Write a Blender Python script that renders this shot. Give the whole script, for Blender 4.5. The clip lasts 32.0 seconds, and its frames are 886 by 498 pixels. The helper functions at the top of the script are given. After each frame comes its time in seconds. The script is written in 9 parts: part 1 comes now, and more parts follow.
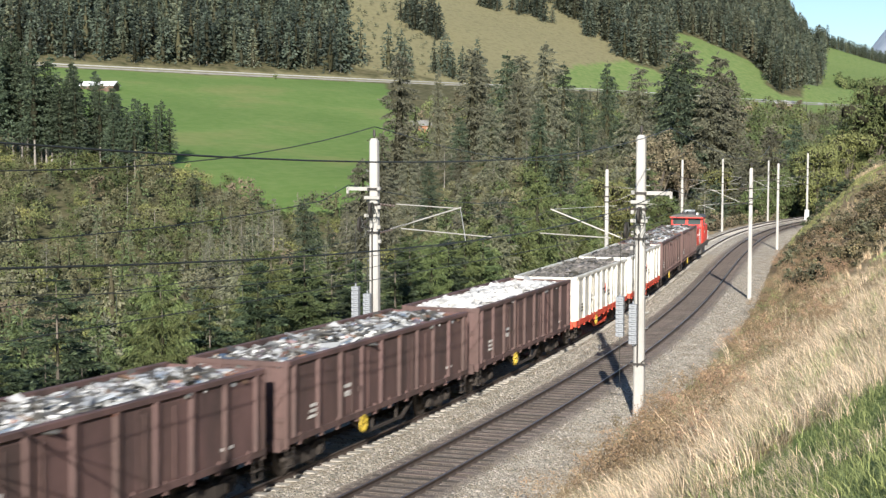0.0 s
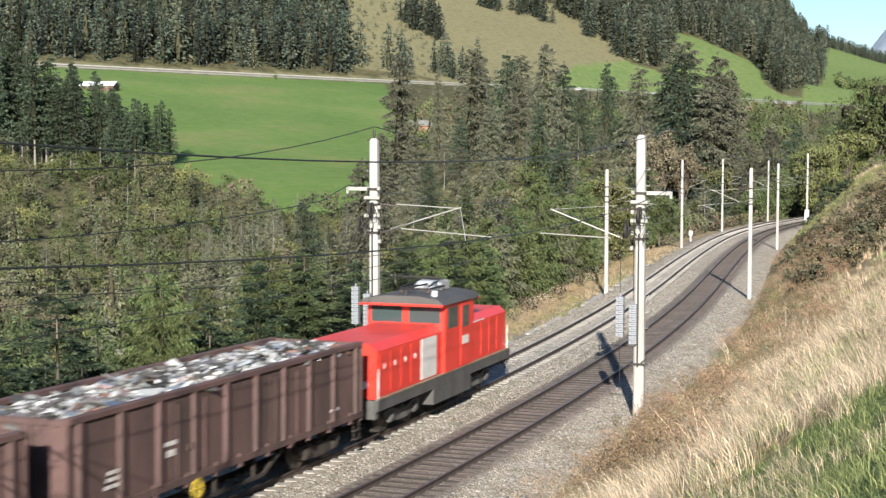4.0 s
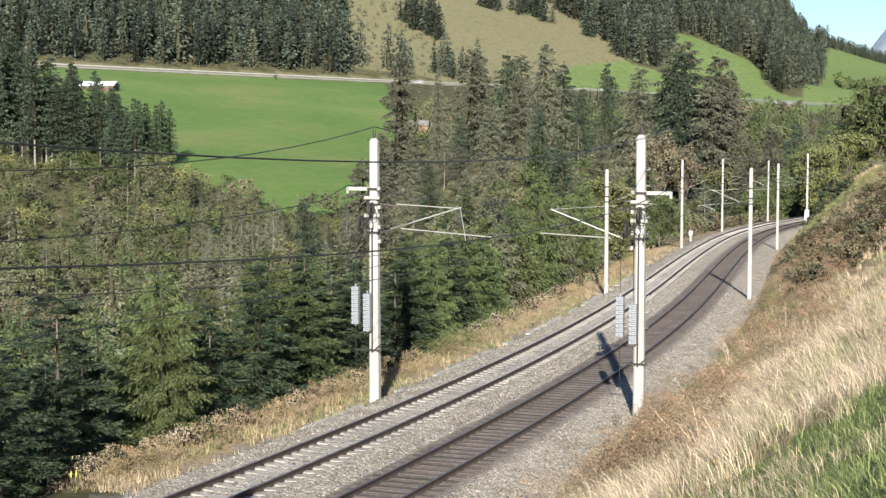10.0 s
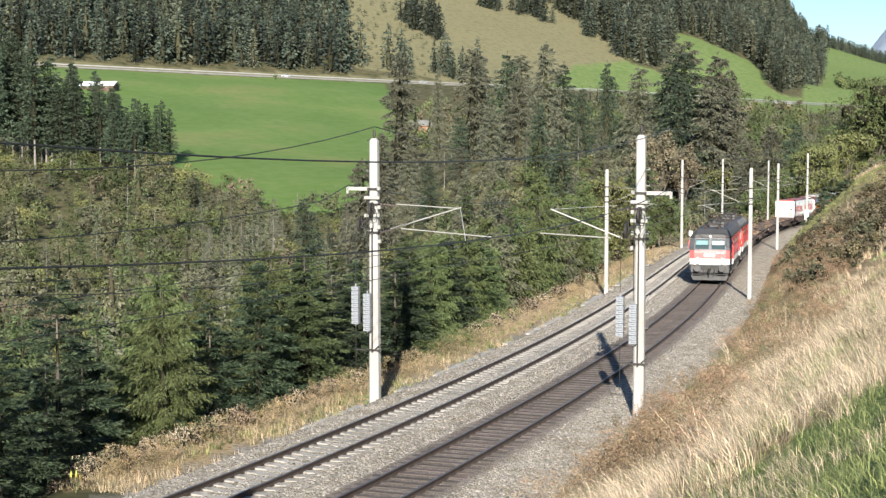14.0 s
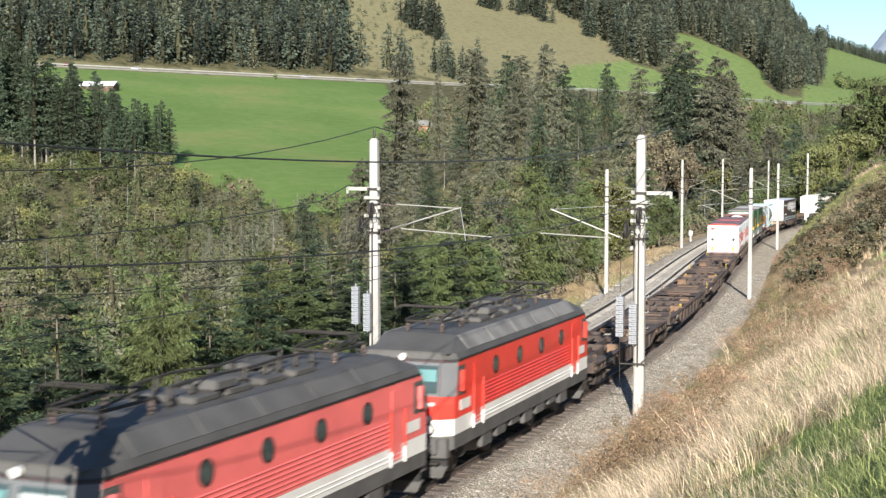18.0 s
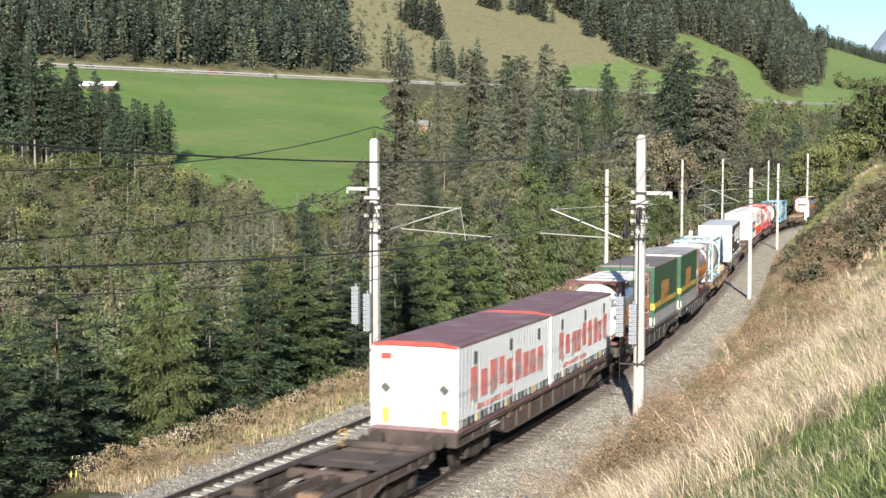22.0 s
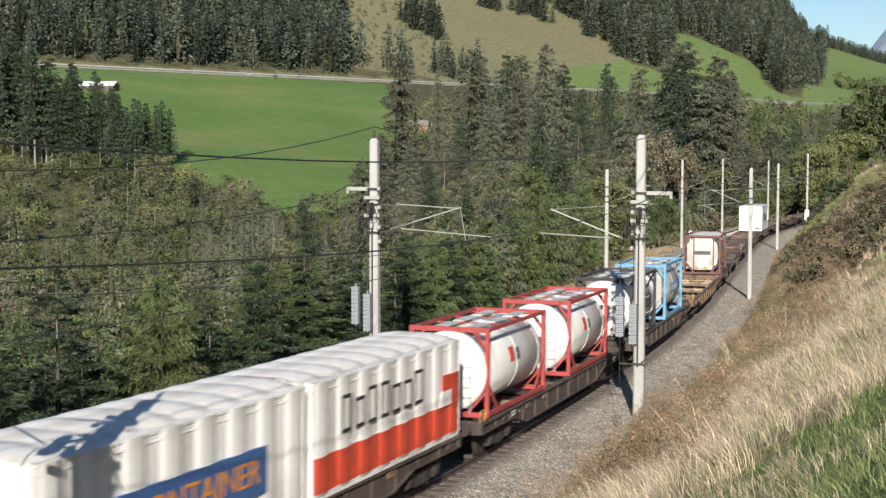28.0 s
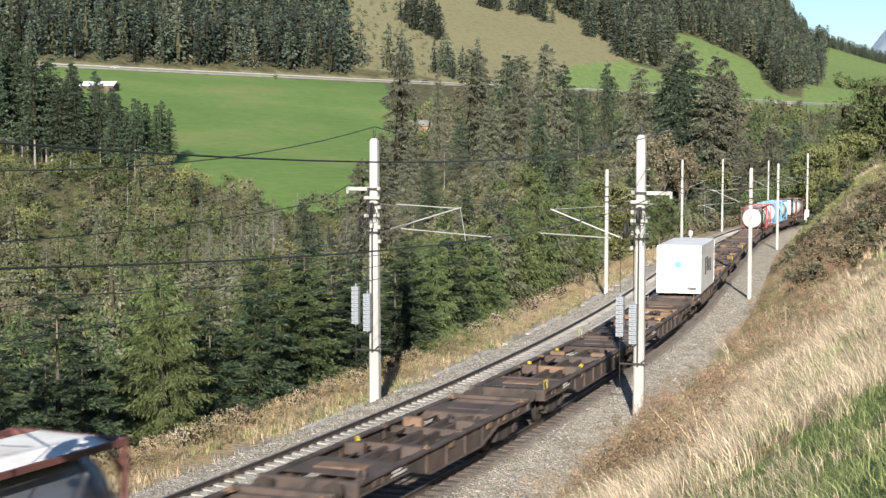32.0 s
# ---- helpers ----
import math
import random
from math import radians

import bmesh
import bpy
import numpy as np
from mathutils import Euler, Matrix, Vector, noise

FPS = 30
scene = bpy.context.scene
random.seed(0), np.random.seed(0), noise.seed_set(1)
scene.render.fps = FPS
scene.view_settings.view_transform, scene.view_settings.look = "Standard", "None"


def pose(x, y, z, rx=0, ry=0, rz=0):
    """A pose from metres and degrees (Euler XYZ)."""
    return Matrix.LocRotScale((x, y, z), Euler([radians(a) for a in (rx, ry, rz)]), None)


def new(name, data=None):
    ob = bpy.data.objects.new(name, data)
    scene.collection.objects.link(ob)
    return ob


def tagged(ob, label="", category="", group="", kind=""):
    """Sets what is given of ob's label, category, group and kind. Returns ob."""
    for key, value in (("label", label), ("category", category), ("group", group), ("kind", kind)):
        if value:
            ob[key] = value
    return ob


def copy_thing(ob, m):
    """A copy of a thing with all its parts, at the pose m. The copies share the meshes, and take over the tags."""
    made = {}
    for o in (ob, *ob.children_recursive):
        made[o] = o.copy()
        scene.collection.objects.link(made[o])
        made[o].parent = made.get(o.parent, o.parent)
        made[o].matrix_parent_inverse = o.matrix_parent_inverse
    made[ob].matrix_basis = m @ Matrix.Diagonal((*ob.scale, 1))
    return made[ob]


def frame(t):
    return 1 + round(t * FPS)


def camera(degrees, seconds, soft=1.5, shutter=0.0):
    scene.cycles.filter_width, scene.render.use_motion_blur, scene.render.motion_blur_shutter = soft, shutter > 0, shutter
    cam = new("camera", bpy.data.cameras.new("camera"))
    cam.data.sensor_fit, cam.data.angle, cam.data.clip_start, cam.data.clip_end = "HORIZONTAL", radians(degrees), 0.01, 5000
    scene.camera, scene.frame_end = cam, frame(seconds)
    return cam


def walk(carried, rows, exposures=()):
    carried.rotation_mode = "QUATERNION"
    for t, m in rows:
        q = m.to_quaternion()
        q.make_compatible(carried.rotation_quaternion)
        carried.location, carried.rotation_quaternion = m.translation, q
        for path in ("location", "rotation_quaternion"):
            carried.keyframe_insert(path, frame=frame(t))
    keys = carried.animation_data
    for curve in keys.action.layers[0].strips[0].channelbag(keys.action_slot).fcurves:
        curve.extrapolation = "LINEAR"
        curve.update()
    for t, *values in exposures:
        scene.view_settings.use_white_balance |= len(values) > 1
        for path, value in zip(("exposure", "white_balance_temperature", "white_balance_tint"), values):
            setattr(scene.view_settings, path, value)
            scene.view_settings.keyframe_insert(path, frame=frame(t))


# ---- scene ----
cam = camera(32.585, 32.0, soft=1.4, shutter=0.35)
EYE = (0.0, 0.0, 8.664)
walk(cam, [(0.0, pose(*EYE, 90 - 4.4657, 0, 0)), (32.0, pose(*EYE, 90 - 4.4657, 0, 0))],
     exposures=[(0.0, 0.92), (1.0, 0.95), (2.0, 0.75), (3.0, 0.92), (5.5, 1.0), (22.0, 1.02), (23.0, 0.97), (24.0, 0.84), (25.0, 0.78), (26.5, 0.66), (28.0, 0.56), (29.0, 0.48), (30.0, 0.64), (31.0, 0.86), (32.0, 0.95)])

# ---- daylight: low autumn sun behind the camera ----
SUN_ELEV, SUN_AZ = radians(22.3), radians(182.7)
world = bpy.data.worlds.new("sky")
scene.world = world
world.use_nodes = True
wn = world.node_tree.nodes
sky = wn.new("ShaderNodeTexSky")
sky.sky_type, sky.sun_disc = "NISHITA", False
sky.sun_elevation, sky.sun_rotation = SUN_ELEV, SUN_AZ
sky.air_density, sky.dust_density, sky.ozone_density = 0.9, 0.15, 4.0
wn["Background"].inputs["Strength"].default_value = 0.07
world.node_tree.links.new(sky.outputs[0], wn["Background"].inputs["Color"])
sun_data = bpy.data.lights.new("sun", "SUN")
sun_data.energy, sun_data.angle, sun_data.color = 5.0, radians(0.53), (1.0, 0.94, 0.85)
sun = new("sun", sun_data)
sun_dir = Vector((math.sin(SUN_AZ) * math.cos(SUN_ELEV), math.cos(SUN_AZ) * math.cos(SUN_ELEV), math.sin(SUN_ELEV)))
sun.rotation_euler = sun_dir.to_track_quat("Z", "Y").to_euler()



# ---- materials ----
def nodes(name):
    m = bpy.data.materials.new(name)
    m.use_nodes = True
    return m, m.node_tree.nodes, m.node_tree.links, m.node_tree.nodes["Principled BSDF"]


def ramp_of(n, stops):
    r = n.new("ShaderNodeValToRGB")
    while len(r.color_ramp.elements) < len(stops):
        r.color_ramp.elements.new(0.5)
    for e, (p, c) in zip(r.color_ramp.elements, stops):
        e.position, e.color = p, (*c, 1)
    return r


def mat(name, color, rough=0.7, metal=0.0, vary=0.25, scale=3.0, fine=40.0, bump=0.15, streak=0.0, dirt=None, island=0.0, each=0.0, thin=0.0):
    """A surface with patches at one scale and grain at a finer one; streak pulls the patches into upright runs; dirt is a second colour in the patches."""
    m, n, l, b = nodes(name)
    tc = n.new("ShaderNodeTexCoord")
    mp = n.new("ShaderNodeMapping")
    mp.inputs["Scale"].default_value = (1, 1, 1 - 0.85 * streak)
    l.new(tc.outputs["Object"], mp.inputs[0])
    n1, n2 = n.new("ShaderNodeTexNoise"), n.new("ShaderNodeTexNoise")
    for nn, sc, dt in ((n1, scale, 6), (n2, fine, 3)):
        nn.inputs["Scale"].default_value, nn.inputs["Detail"].default_value = sc, dt
        l.new(mp.outputs[0], nn.inputs["Vector"])
    c = Vector(color)
    lo = c * (1 - vary) if dirt is None else Vector(dirt)
    hi = c * (1 + 0.6 * vary)
    r = ramp_of(n, [(0.32, lo), (0.52, c), (0.72, hi)])
    l.new(n1.outputs[0], r.inputs[0])
    mx = n.new("ShaderNodeMix")
    mx.data_type, mx.blend_type = "RGBA", "MULTIPLY"
    g = ramp_of(n, [(0.3, (1 - 0.7 * vary,) * 3), (0.7, (1, 1, 1))])
    l.new(n2.outputs[0], g.inputs[0])
    mx.inputs[0].default_value = 1.0
    l.new(r.outputs[0], mx.inputs[6])
    l.new(g.outputs[0], mx.inputs[7])
    out = mx.outputs[2]
    if island or each:
        src = n.new("ShaderNodeNewGeometry").outputs["Random Per Island"] if island else n.new("ShaderNodeObjectInfo").outputs["Random"]
        amt = island or each
        h = n.new("ShaderNodeHueSaturation")
        mr, mr2 = n.new("ShaderNodeMapRange"), n.new("ShaderNodeMapRange")
        mr.inputs[3].default_value, mr.inputs[4].default_value = 1 - amt, 1 + amt
        mr2.inputs[3].default_value, mr2.inputs[4].default_value = 0.5 + 0.05 * amt, 0.5 - 0.05 * amt
        l.new(src, mr.inputs[0])
        l.new(src, mr2.inputs[0])
        l.new(mr.outputs[0], h.inputs["Value"])
        l.new(mr2.outputs[0], h.inputs["Hue"])
        l.new(out, h.inputs["Color"])
        out = h.outputs[0]
    l.new(out, b.inputs["Base Color"])
    b.inputs["Roughness"].default_value, b.inputs["Metallic"].default_value = rough, metal
    if bump:
        bp = n.new("ShaderNodeBump")
        bp.inputs["Strength"].default_value, bp.inputs["Distance"].default_value = bump, 0.02
        l.new(n2.outputs[0], bp.inputs["Height"])
        l.new(bp.outputs[0], b.inputs["Normal"])
    if thin:
        t = n.new("ShaderNodeBsdfTranslucent")
        ms = n.new("ShaderNodeMixShader")
        ms.inputs[0].default_value = thin
        l.new(out, t.inputs[0])
        l.new(b.outputs[0], ms.inputs[1])
        l.new(t.outputs[0], ms.inputs[2])
        l.new(ms.outputs[0], n["Material Output"].inputs[0])
    return m


CONCRETE = mat("mast_concrete", (0.42, 0.41, 0.385), 0.85, 0, 0.18, 1.2, 30, 0.2, streak=0.8)
STEEL = mat("galvanised_steel", (0.55, 0.56, 0.57), 0.45, 0.6, 0.2, 4, 60, 0.05)
DARKSTEEL = mat("dark_iron", (0.05, 0.045, 0.04), 0.6, 0.3, 0.3, 4, 60, 0.1)
WIRE = mat("weathered_copper_wire", (0.05, 0.055, 0.05), 0.5, 0.5, 0.2, 4, 60, 0)
WHITE_TUBE = mat("aluminium_tube", (0.40, 0.39, 0.36), 0.5, 0.2, 0.1, 3, 40, 0)
WEIGHT_GAP = mat("weight_slot_grey", (0.13, 0.135, 0.14), 0.7, 0.1, 0.25, 5, 50, 0.1)
WEIGHT = mat("weight_metal", (0.30, 0.32, 0.345), 0.6, 0.2, 0.25, 5, 50, 0.1)
RAIL_SIDE = mat("rail_rust", (0.075, 0.055, 0.045), 0.8, 0.1, 0.3, 3, 60, 0.1)
RAIL_TOP = mat("rail_head_polished", (0.30, 0.28, 0.26), 0.42, 0.9, 0.1, 3, 60, 0)
SLEEPER_C = mat("sleeper_concrete", (0.40, 0.375, 0.335), 0.9, 0, 0.3, 3, 40, 0.3, each=0.18)
SLEEPER_W = mat("sleeper_tarred_wood", (0.120, 0.096, 0.080), 0.85, 0, 0.4, 5, 60, 0.4, each=0.3)
BOX_WHITE = mat("cabinet_white", (0.75, 0.75, 0.73), 0.5, 0, 0.1, 2, 40, 0)


# ---- mesh building ----
class Geo:
    """Collects vertices and faces of one mesh."""

    def __init__(self):
        self.v, self.f = [], []

    def add(self, verts, faces):
        k = len(self.v)
        self.v += [tuple(p) for p in verts]
        self.f += [tuple(i + k for i in f) for f in faces]
        return self

    def box(self, x0, x1, y0, y1, z0, z1, c=0.0):
        """A block; c cuts its upright and top edges."""
        if not c:
            v = [(x, y, z) for z in (z0, z1) for x, y in ((x0, y0), (x1, y0), (x1, y1), (x0, y1))]
            return self.add(v, [(3, 2, 1, 0), (4, 5, 6, 7), (0, 1, 5, 4), (1, 2, 6, 5), (2, 3, 7, 6), (3, 0, 4, 7)])
        def ring(d, e, z):
            return [(x0 + d, y0 + e, z), (x1 - d, y0 + e, z), (x1 - e, y0 + d, z), (x1 - e, y1 - d, z), (x1 - d, y1 - e, z), (x0 + d, y1 - e, z), (x0 + e, y1 - d, z), (x0 + e, y0 + d, z)]
        v = ring(2 * c, c, z0) + ring(c, 0, z0 + c) + ring(c, 0, z1 - c) + ring(2 * c, c, z1)
        f = [tuple(range(7, -1, -1)), tuple(range(24, 32))]
        for a in (0, 8, 16):
            f += [(a + i, a + (i + 1) % 8, a + 8 + (i + 1) % 8, a + 8 + i) for i in range(8)]
        return self.add(v, f)

    def tube(self, p, q, r, seg=8, r2=None):
        p, q = Vector(p), Vector(q)
        d = (q - p).normalized()
        a = d.orthogonal().normalized()
        b = d.cross(a)
        r2 = r if r2 is None else r2
        v = [p + (a * math.cos(t) + b * math.sin(t)) * r for t in [2 * math.pi * i / seg for i in range(seg)]]
        v += [q + (a * math.cos(t) + b * math.sin(t)) * r2 for t in [2 * math.pi * i / seg for i in range(seg)]]
        f = [(i, (i + 1) % seg, seg + (i + 1) % seg, seg + i) for i in range(seg)]
        return self.add(v, f + [tuple(range(seg - 1, -1, -1)), tuple(range(seg, 2 * seg))])

    def path(self, points, radii, seg=6):
        """One bent tube through points."""
        pts = [Vector(p) for p in points]
        v = []
        for i, p in enumerate(pts):
            d = (pts[min(i + 1, len(pts) - 1)] - pts[max(i - 1, 0)]).normalized()
            a = d.cross(Vector((0.3, 0.1, 1)) if abs(d.z) < 0.9 else Vector((0, 1, 0))).normalized()
            b = d.cross(a)
            v += [p + (a * math.cos(t) + b * math.sin(t)) * radii[i] for t in [2 * math.pi * k / seg for k in range(seg)]]
        f = [(i * seg + k, i * seg + (k + 1) % seg, (i + 1) * seg + (k + 1) % seg, (i + 1) * seg + k) for i in range(len(pts) - 1) for k in range(seg)]
        m = (len(pts) - 1) * seg
        return self.add(v, f + [tuple(range(seg - 1, -1, -1)), tuple(range(m, m + seg))])

    def bar(self, p, q, w, h):
        """A square bar between two points, w wide sideways and h high."""
        p, q = Vector(p), Vector(q)
        d = (q - p).normalized()
        up = Vector((0, 0, 1)) if abs(d.z) < 0.95 else Vector((0, 1, 0))
        a = d.cross(up).normalized() * w / 2
        b = a.cross(d).normalized() * h / 2
        v = [e + s * a + t * b for e in (p, q) for s, t in ((-1, -1), (1, -1), (1, 1), (-1, 1))]
        return self.add(v, [(0, 1, 2, 3), (7, 6, 5, 4), (1, 0, 4, 5), (2, 1, 5, 6), (3, 2, 6, 7), (0, 3, 7, 4)])

    def prism(self, outline, axis, a, b):
        """An outline of two coordinates drawn along axis from a to b. Axis y takes (x, z), x takes (y, z), z takes (x, y)."""
        n = len(outline)
        put = {"y": lambda p, t: (p[0], t, p[1]), "x": lambda p, t: (t, p[0], p[1]), "z": lambda p, t: (p[0], p[1], t)}[axis]
        v = [put(p, a) for p in outline] + [put(p, b) for p in outline]
        return self.add(v, [(i, (i + 1) % n, n + (i + 1) % n, n + i) for i in range(n)] + [tuple(range(n - 1, -1, -1)), tuple(range(n, 2 * n))])

    def lathe(self, profile, seg=20, axis="y"):
        """A profile of (distance along the axis, radius) turned about it."""
        v, f = [], []
        for t, r in profile:
            for i in range(seg):
                a = 2 * math.pi * i / seg
                c, s = r * math.cos(a), r * math.sin(a)
                v.append({"y": (c, t, s), "z": (c, s, t), "x": (t, c, s)}[axis])
        for k in range(len(profile) - 1):
            f += [(k * seg + i, k * seg + (i + 1) % seg, (k + 1) * seg + (i + 1) % seg, (k + 1) * seg + i) for i in range(seg)]
        m = (len(profile) - 1) * seg
        return self.add(v, f + [tuple(range(seg - 1, -1, -1)), tuple(range(m, m + seg))])

    def moved(self, x, y, z, k=0):
        """Shifts what was added from vertex k on."""
        self.v[k:] = [(a + x, b + y, c + z) for a, b, c in self.v[k:]]
        return self

    def mesh(self, name, smooth=False):
        m = bpy.data.meshes.new(name)
        m.from_pydata(self.v, [], self.f)
        bm = bmesh.new()
        bm.from_mesh(m)
        bmesh.ops.recalc_face_normals(bm, faces=bm.faces)
        bm.to_mesh(m)
        bm.free()
        if smooth:
            m.polygons.foreach_set("use_smooth", [len(p.vertices) == 4 for p in m.polygons])
        return m


def part(name, geo, material, parent=None, label="", at=None, smooth=False):
    data = geo if isinstance(geo, bpy.types.Mesh) else geo.mesh(name, smooth)
    if material and not data.materials:
        data.materials.append(material)
    ob = new(name, data)
    if parent:
        ob.parent = parent
    if at:
        ob.location = at
    if label:
        ob["label"] = label
    return ob


def quick_mesh(name, verts, faces_quads, material):
    """A mesh from numpy arrays, quick for many small pieces."""
    m = bpy.data.meshes.new(name)
    verts, fq = np.asarray(verts, np.float32), np.asarray(faces_quads, np.int32)
    m.vertices.add(len(verts))
    m.vertices.foreach_set("co", verts.ravel())
    k = fq.shape[1]
    m.loops.add(fq.size)
    m.loops.foreach_set("vertex_index", fq.ravel())
    m.polygons.add(len(fq))
    m.polygons.foreach_set("loop_start", np.arange(0, fq.size, k, dtype=np.int32))
    m.polygons.foreach_set("loop_total", np.full(len(fq), k, np.int32))
    m.materials.append(material)
    m.update(calc_edges=True)
    return m


# ---- the railway's line: a double track in an S curve on a gradient ----
GAP = 4.016                                  # between the track centres
CURVE_S = [0, 30, 60, 90, 120, 150, 180, 220, 420, 440]
CURVE_K = [-0.0039, -0.00189, -0.00201, -0.00089, 0.00046, 0.00074, 0.00218, 0.0026, 0.0024, 0.0]
LS = np.arange(-760.0, 1300.0, 0.5)
_k = np.where(LS < 0, 0.0, np.interp(LS, CURVE_S, CURVE_K))
_i0 = int(np.searchsorted(LS, 0.0))
_th = np.concatenate([[0], np.cumsum((_k[1:] + _k[:-1]) / 2 * 0.5)])
LTH = 0.43513 + _th - _th[_i0]
_x = np.concatenate([[0], np.cumsum(np.sin(LTH[:-1]) * 0.5)])
_y = np.concatenate([[0], np.cumsum(np.cos(LTH[:-1]) * 0.5)])
LX, LY = -15.657 + _x - _x[_i0], 15.0 + _y - _y[_i0]
_sc = np.clip(LS, 0, 300)
LZ = -0.0233138 * LS + 0.0000061066 * _sc ** 2 + 0.003664 * np.clip(LS - 300, 0, None)


def on_line(s, o=0.0, z=0.0):
    """The place and heading at s metres along the line, o metres to the right of the valley-side track."""
    x, y, zz, th = (np.interp(s, LS, a) for a in (LX, LY, LZ, LTH))
    return x + o * np.cos(th), y - o * np.sin(th), zz + z, th


def line_pose(s, o, half):
    """The pose of a vehicle on two bogies, half metres before and behind its middle."""
    xa, ya, za, _ = on_line(s - half, o)
    xb, yb, zb, _ = on_line(s + half, o)
    th, rise = math.atan2(xb - xa, yb - ya), math.atan2(zb - za, 2 * half)
    return Matrix.Translation(((xa + xb) / 2, (ya + yb) / 2, (za + zb) / 2)) @ Euler((rise, 0, -th)).to_matrix().to_4x4()


def line_coords(x, y):
    """How far along the line points lie, and how far to its right."""
    xs, ys, th, ss = LX[::4], LY[::4], LTH[::4], LS[::4]
    s_out, u_out = np.empty(len(x)), np.empty(len(x))
    for a in range(0, len(x), 4000):
        dx, dy = x[a:a + 4000, None] - xs, y[a:a + 4000, None] - ys
        i = np.argmin(dx * dx + dy * dy, 1)
        r = np.arange(len(i))
        s_out[a:a + 4000] = ss[i] + dx[r, i] * np.sin(th[i]) + dy[r, i] * np.cos(th[i])
        u_out[a:a + 4000] = dx[r, i] * np.cos(th[i]) - dy[r, i] * np.sin(th[i])
    return s_out, u_out


# ---- the ground: valley, opposite slope with a road, hills ----
ROAD_X = [-700, -420, -199, -27, 84, 175, 238, 420]
ROAD_Y = [520, 600, 680, 760, 845, 910, 990, 1240]
ROAD_Z = [56, 47, 38.2, 32.3, 30.2, 26.5, 25.4, 22]


def ripple(x, y, size, seed=0):
    a = seed * 1.7
    return (np.sin(x / size + a + 1.3 * np.sin(y / size * 0.7 + a)) + np.sin(y / size * 1.3 - a + 1.1 * np.sin(x / size * 0.6 + 2 * a))) / 2


def smax(a, b, k):
    h = np.clip(0.5 + (a - b) / (2 * k), 0, 1)
    return b + (a - b) * h + k * h * (1 - h)


def far_height(x, y):
    yr, zr = np.interp(x, ROAD_X, ROAD_Y), np.interp(x, ROAD_X, ROAD_Z)
    w = (y - yr) * 0.87
    t = x / np.maximum(y, 50)
    spur = 1 - np.clip((t - 0.195) / 0.055, 0, 1) ** 2 * (3 - 2 * np.clip((t - 0.195) / 0.055, 0, 1))
    up = 0.27 * np.clip(w - 6, 0, 60) + (0.03 + 0.27 * spur) * np.clip(w - 66, 0, 1200)
    meadow_hill = 0.105 * np.clip(y - 1330, 0, 600) * np.clip((t - 0.2) / 0.05, 0, 1) * (1 - 0.42 * np.clip((t - 0.25) / 0.045, 0, 1.3))
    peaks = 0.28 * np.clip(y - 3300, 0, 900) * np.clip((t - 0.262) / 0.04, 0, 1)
    z = np.where(w > 6, zr + up, np.where(w > -6, zr, zr + (0.14 - 0.03 * np.clip((x + 20) / 40, 0, 1)) * (w + 6)))
    z = z + np.where(w > 6, meadow_hill + peaks, 0) + 11 * np.exp(-((x - 32) / 48) ** 2 - ((y - 380) / 70) ** 2)
    far = np.clip(np.abs(w) / 60, 0, 1)
    return z + far * (ripple(x, y, 60, 1) * 1.6 + ripple(x, y, 23, 2) * 0.5)


def height(x, y):
    x, y = np.atleast_1d(np.asarray(x, float)), np.atleast_1d(np.asarray(y, float))
    s, u = line_coords(x, y)
    zt = np.interp(s, LS, LZ)
    lumps = ripple(x, y, 2.3, 3) * 0.12 + ripple(x, y, 0.9, 4) * 0.05
    bank = np.clip(u - 7.7, 0, None)
    steep = 0.44 * np.clip((s - 110) / 45, 0, 1)                  # the cutting is steeper towards the bend
    right = zt - 0.55 + 0.56 * np.minimum(bank, 34) + steep * np.minimum(bank, 7.5) + 0.15 * np.clip(bank - 34, 0, 150) + lumps * np.clip(bank / 1.5, 0, 1)
    drop = np.clip(-5.4 - u, 0, None)
    left = zt - 0.62 - 0.47 * drop + lumps * np.clip(drop / 1.5, 0, 1)
    left = smax(smax(left, far_height(x, y), 3.0), -21 + zt * 0.0 + ripple(x, y, 30, 5), 2.0)
    out = np.where(u > 7.7, right, np.where(u < -5.4, np.where(drop > 12, left, zt - 0.62 - 0.47 * drop + lumps * np.clip(drop / 1.5, 0, 1)), zt - 0.62))
    return out


def ground_mesh():
    """One sheet, finest in front of the place where one stands, reaching to the far hills."""
    ang = np.concatenate([np.linspace(-180, -24, 40, endpoint=False), np.linspace(-24, 24, 280, endpoint=False), np.linspace(24, 180, 40, endpoint=False)])
    rad = np.concatenate([[0.0], 1.5 * (260 / 1.5) ** (np.arange(165) / 164), np.arange(265, 1250, 6.5), 1250 * (4700 / 1250) ** (np.arange(70) / 69)])
    a, r = np.meshgrid(np.radians(ang), rad, indexing="ij")
    x, y = r * np.sin(a), r * np.cos(a)
    z = height(x.ravel(), y.ravel())
    v = np.stack([x.ravel(), y.ravel(), z], 1)
    na, nr = len(ang), len(rad)
    i, j = np.meshgrid(np.arange(na), np.arange(nr - 1), indexing="ij")
    i2 = (i + 1) % na
    f = np.stack([i * nr + j, i * nr + j + 1, i2 * nr + j + 1, i2 * nr + j], -1).reshape(-1, 4)
    return v, f[:, ::-1]


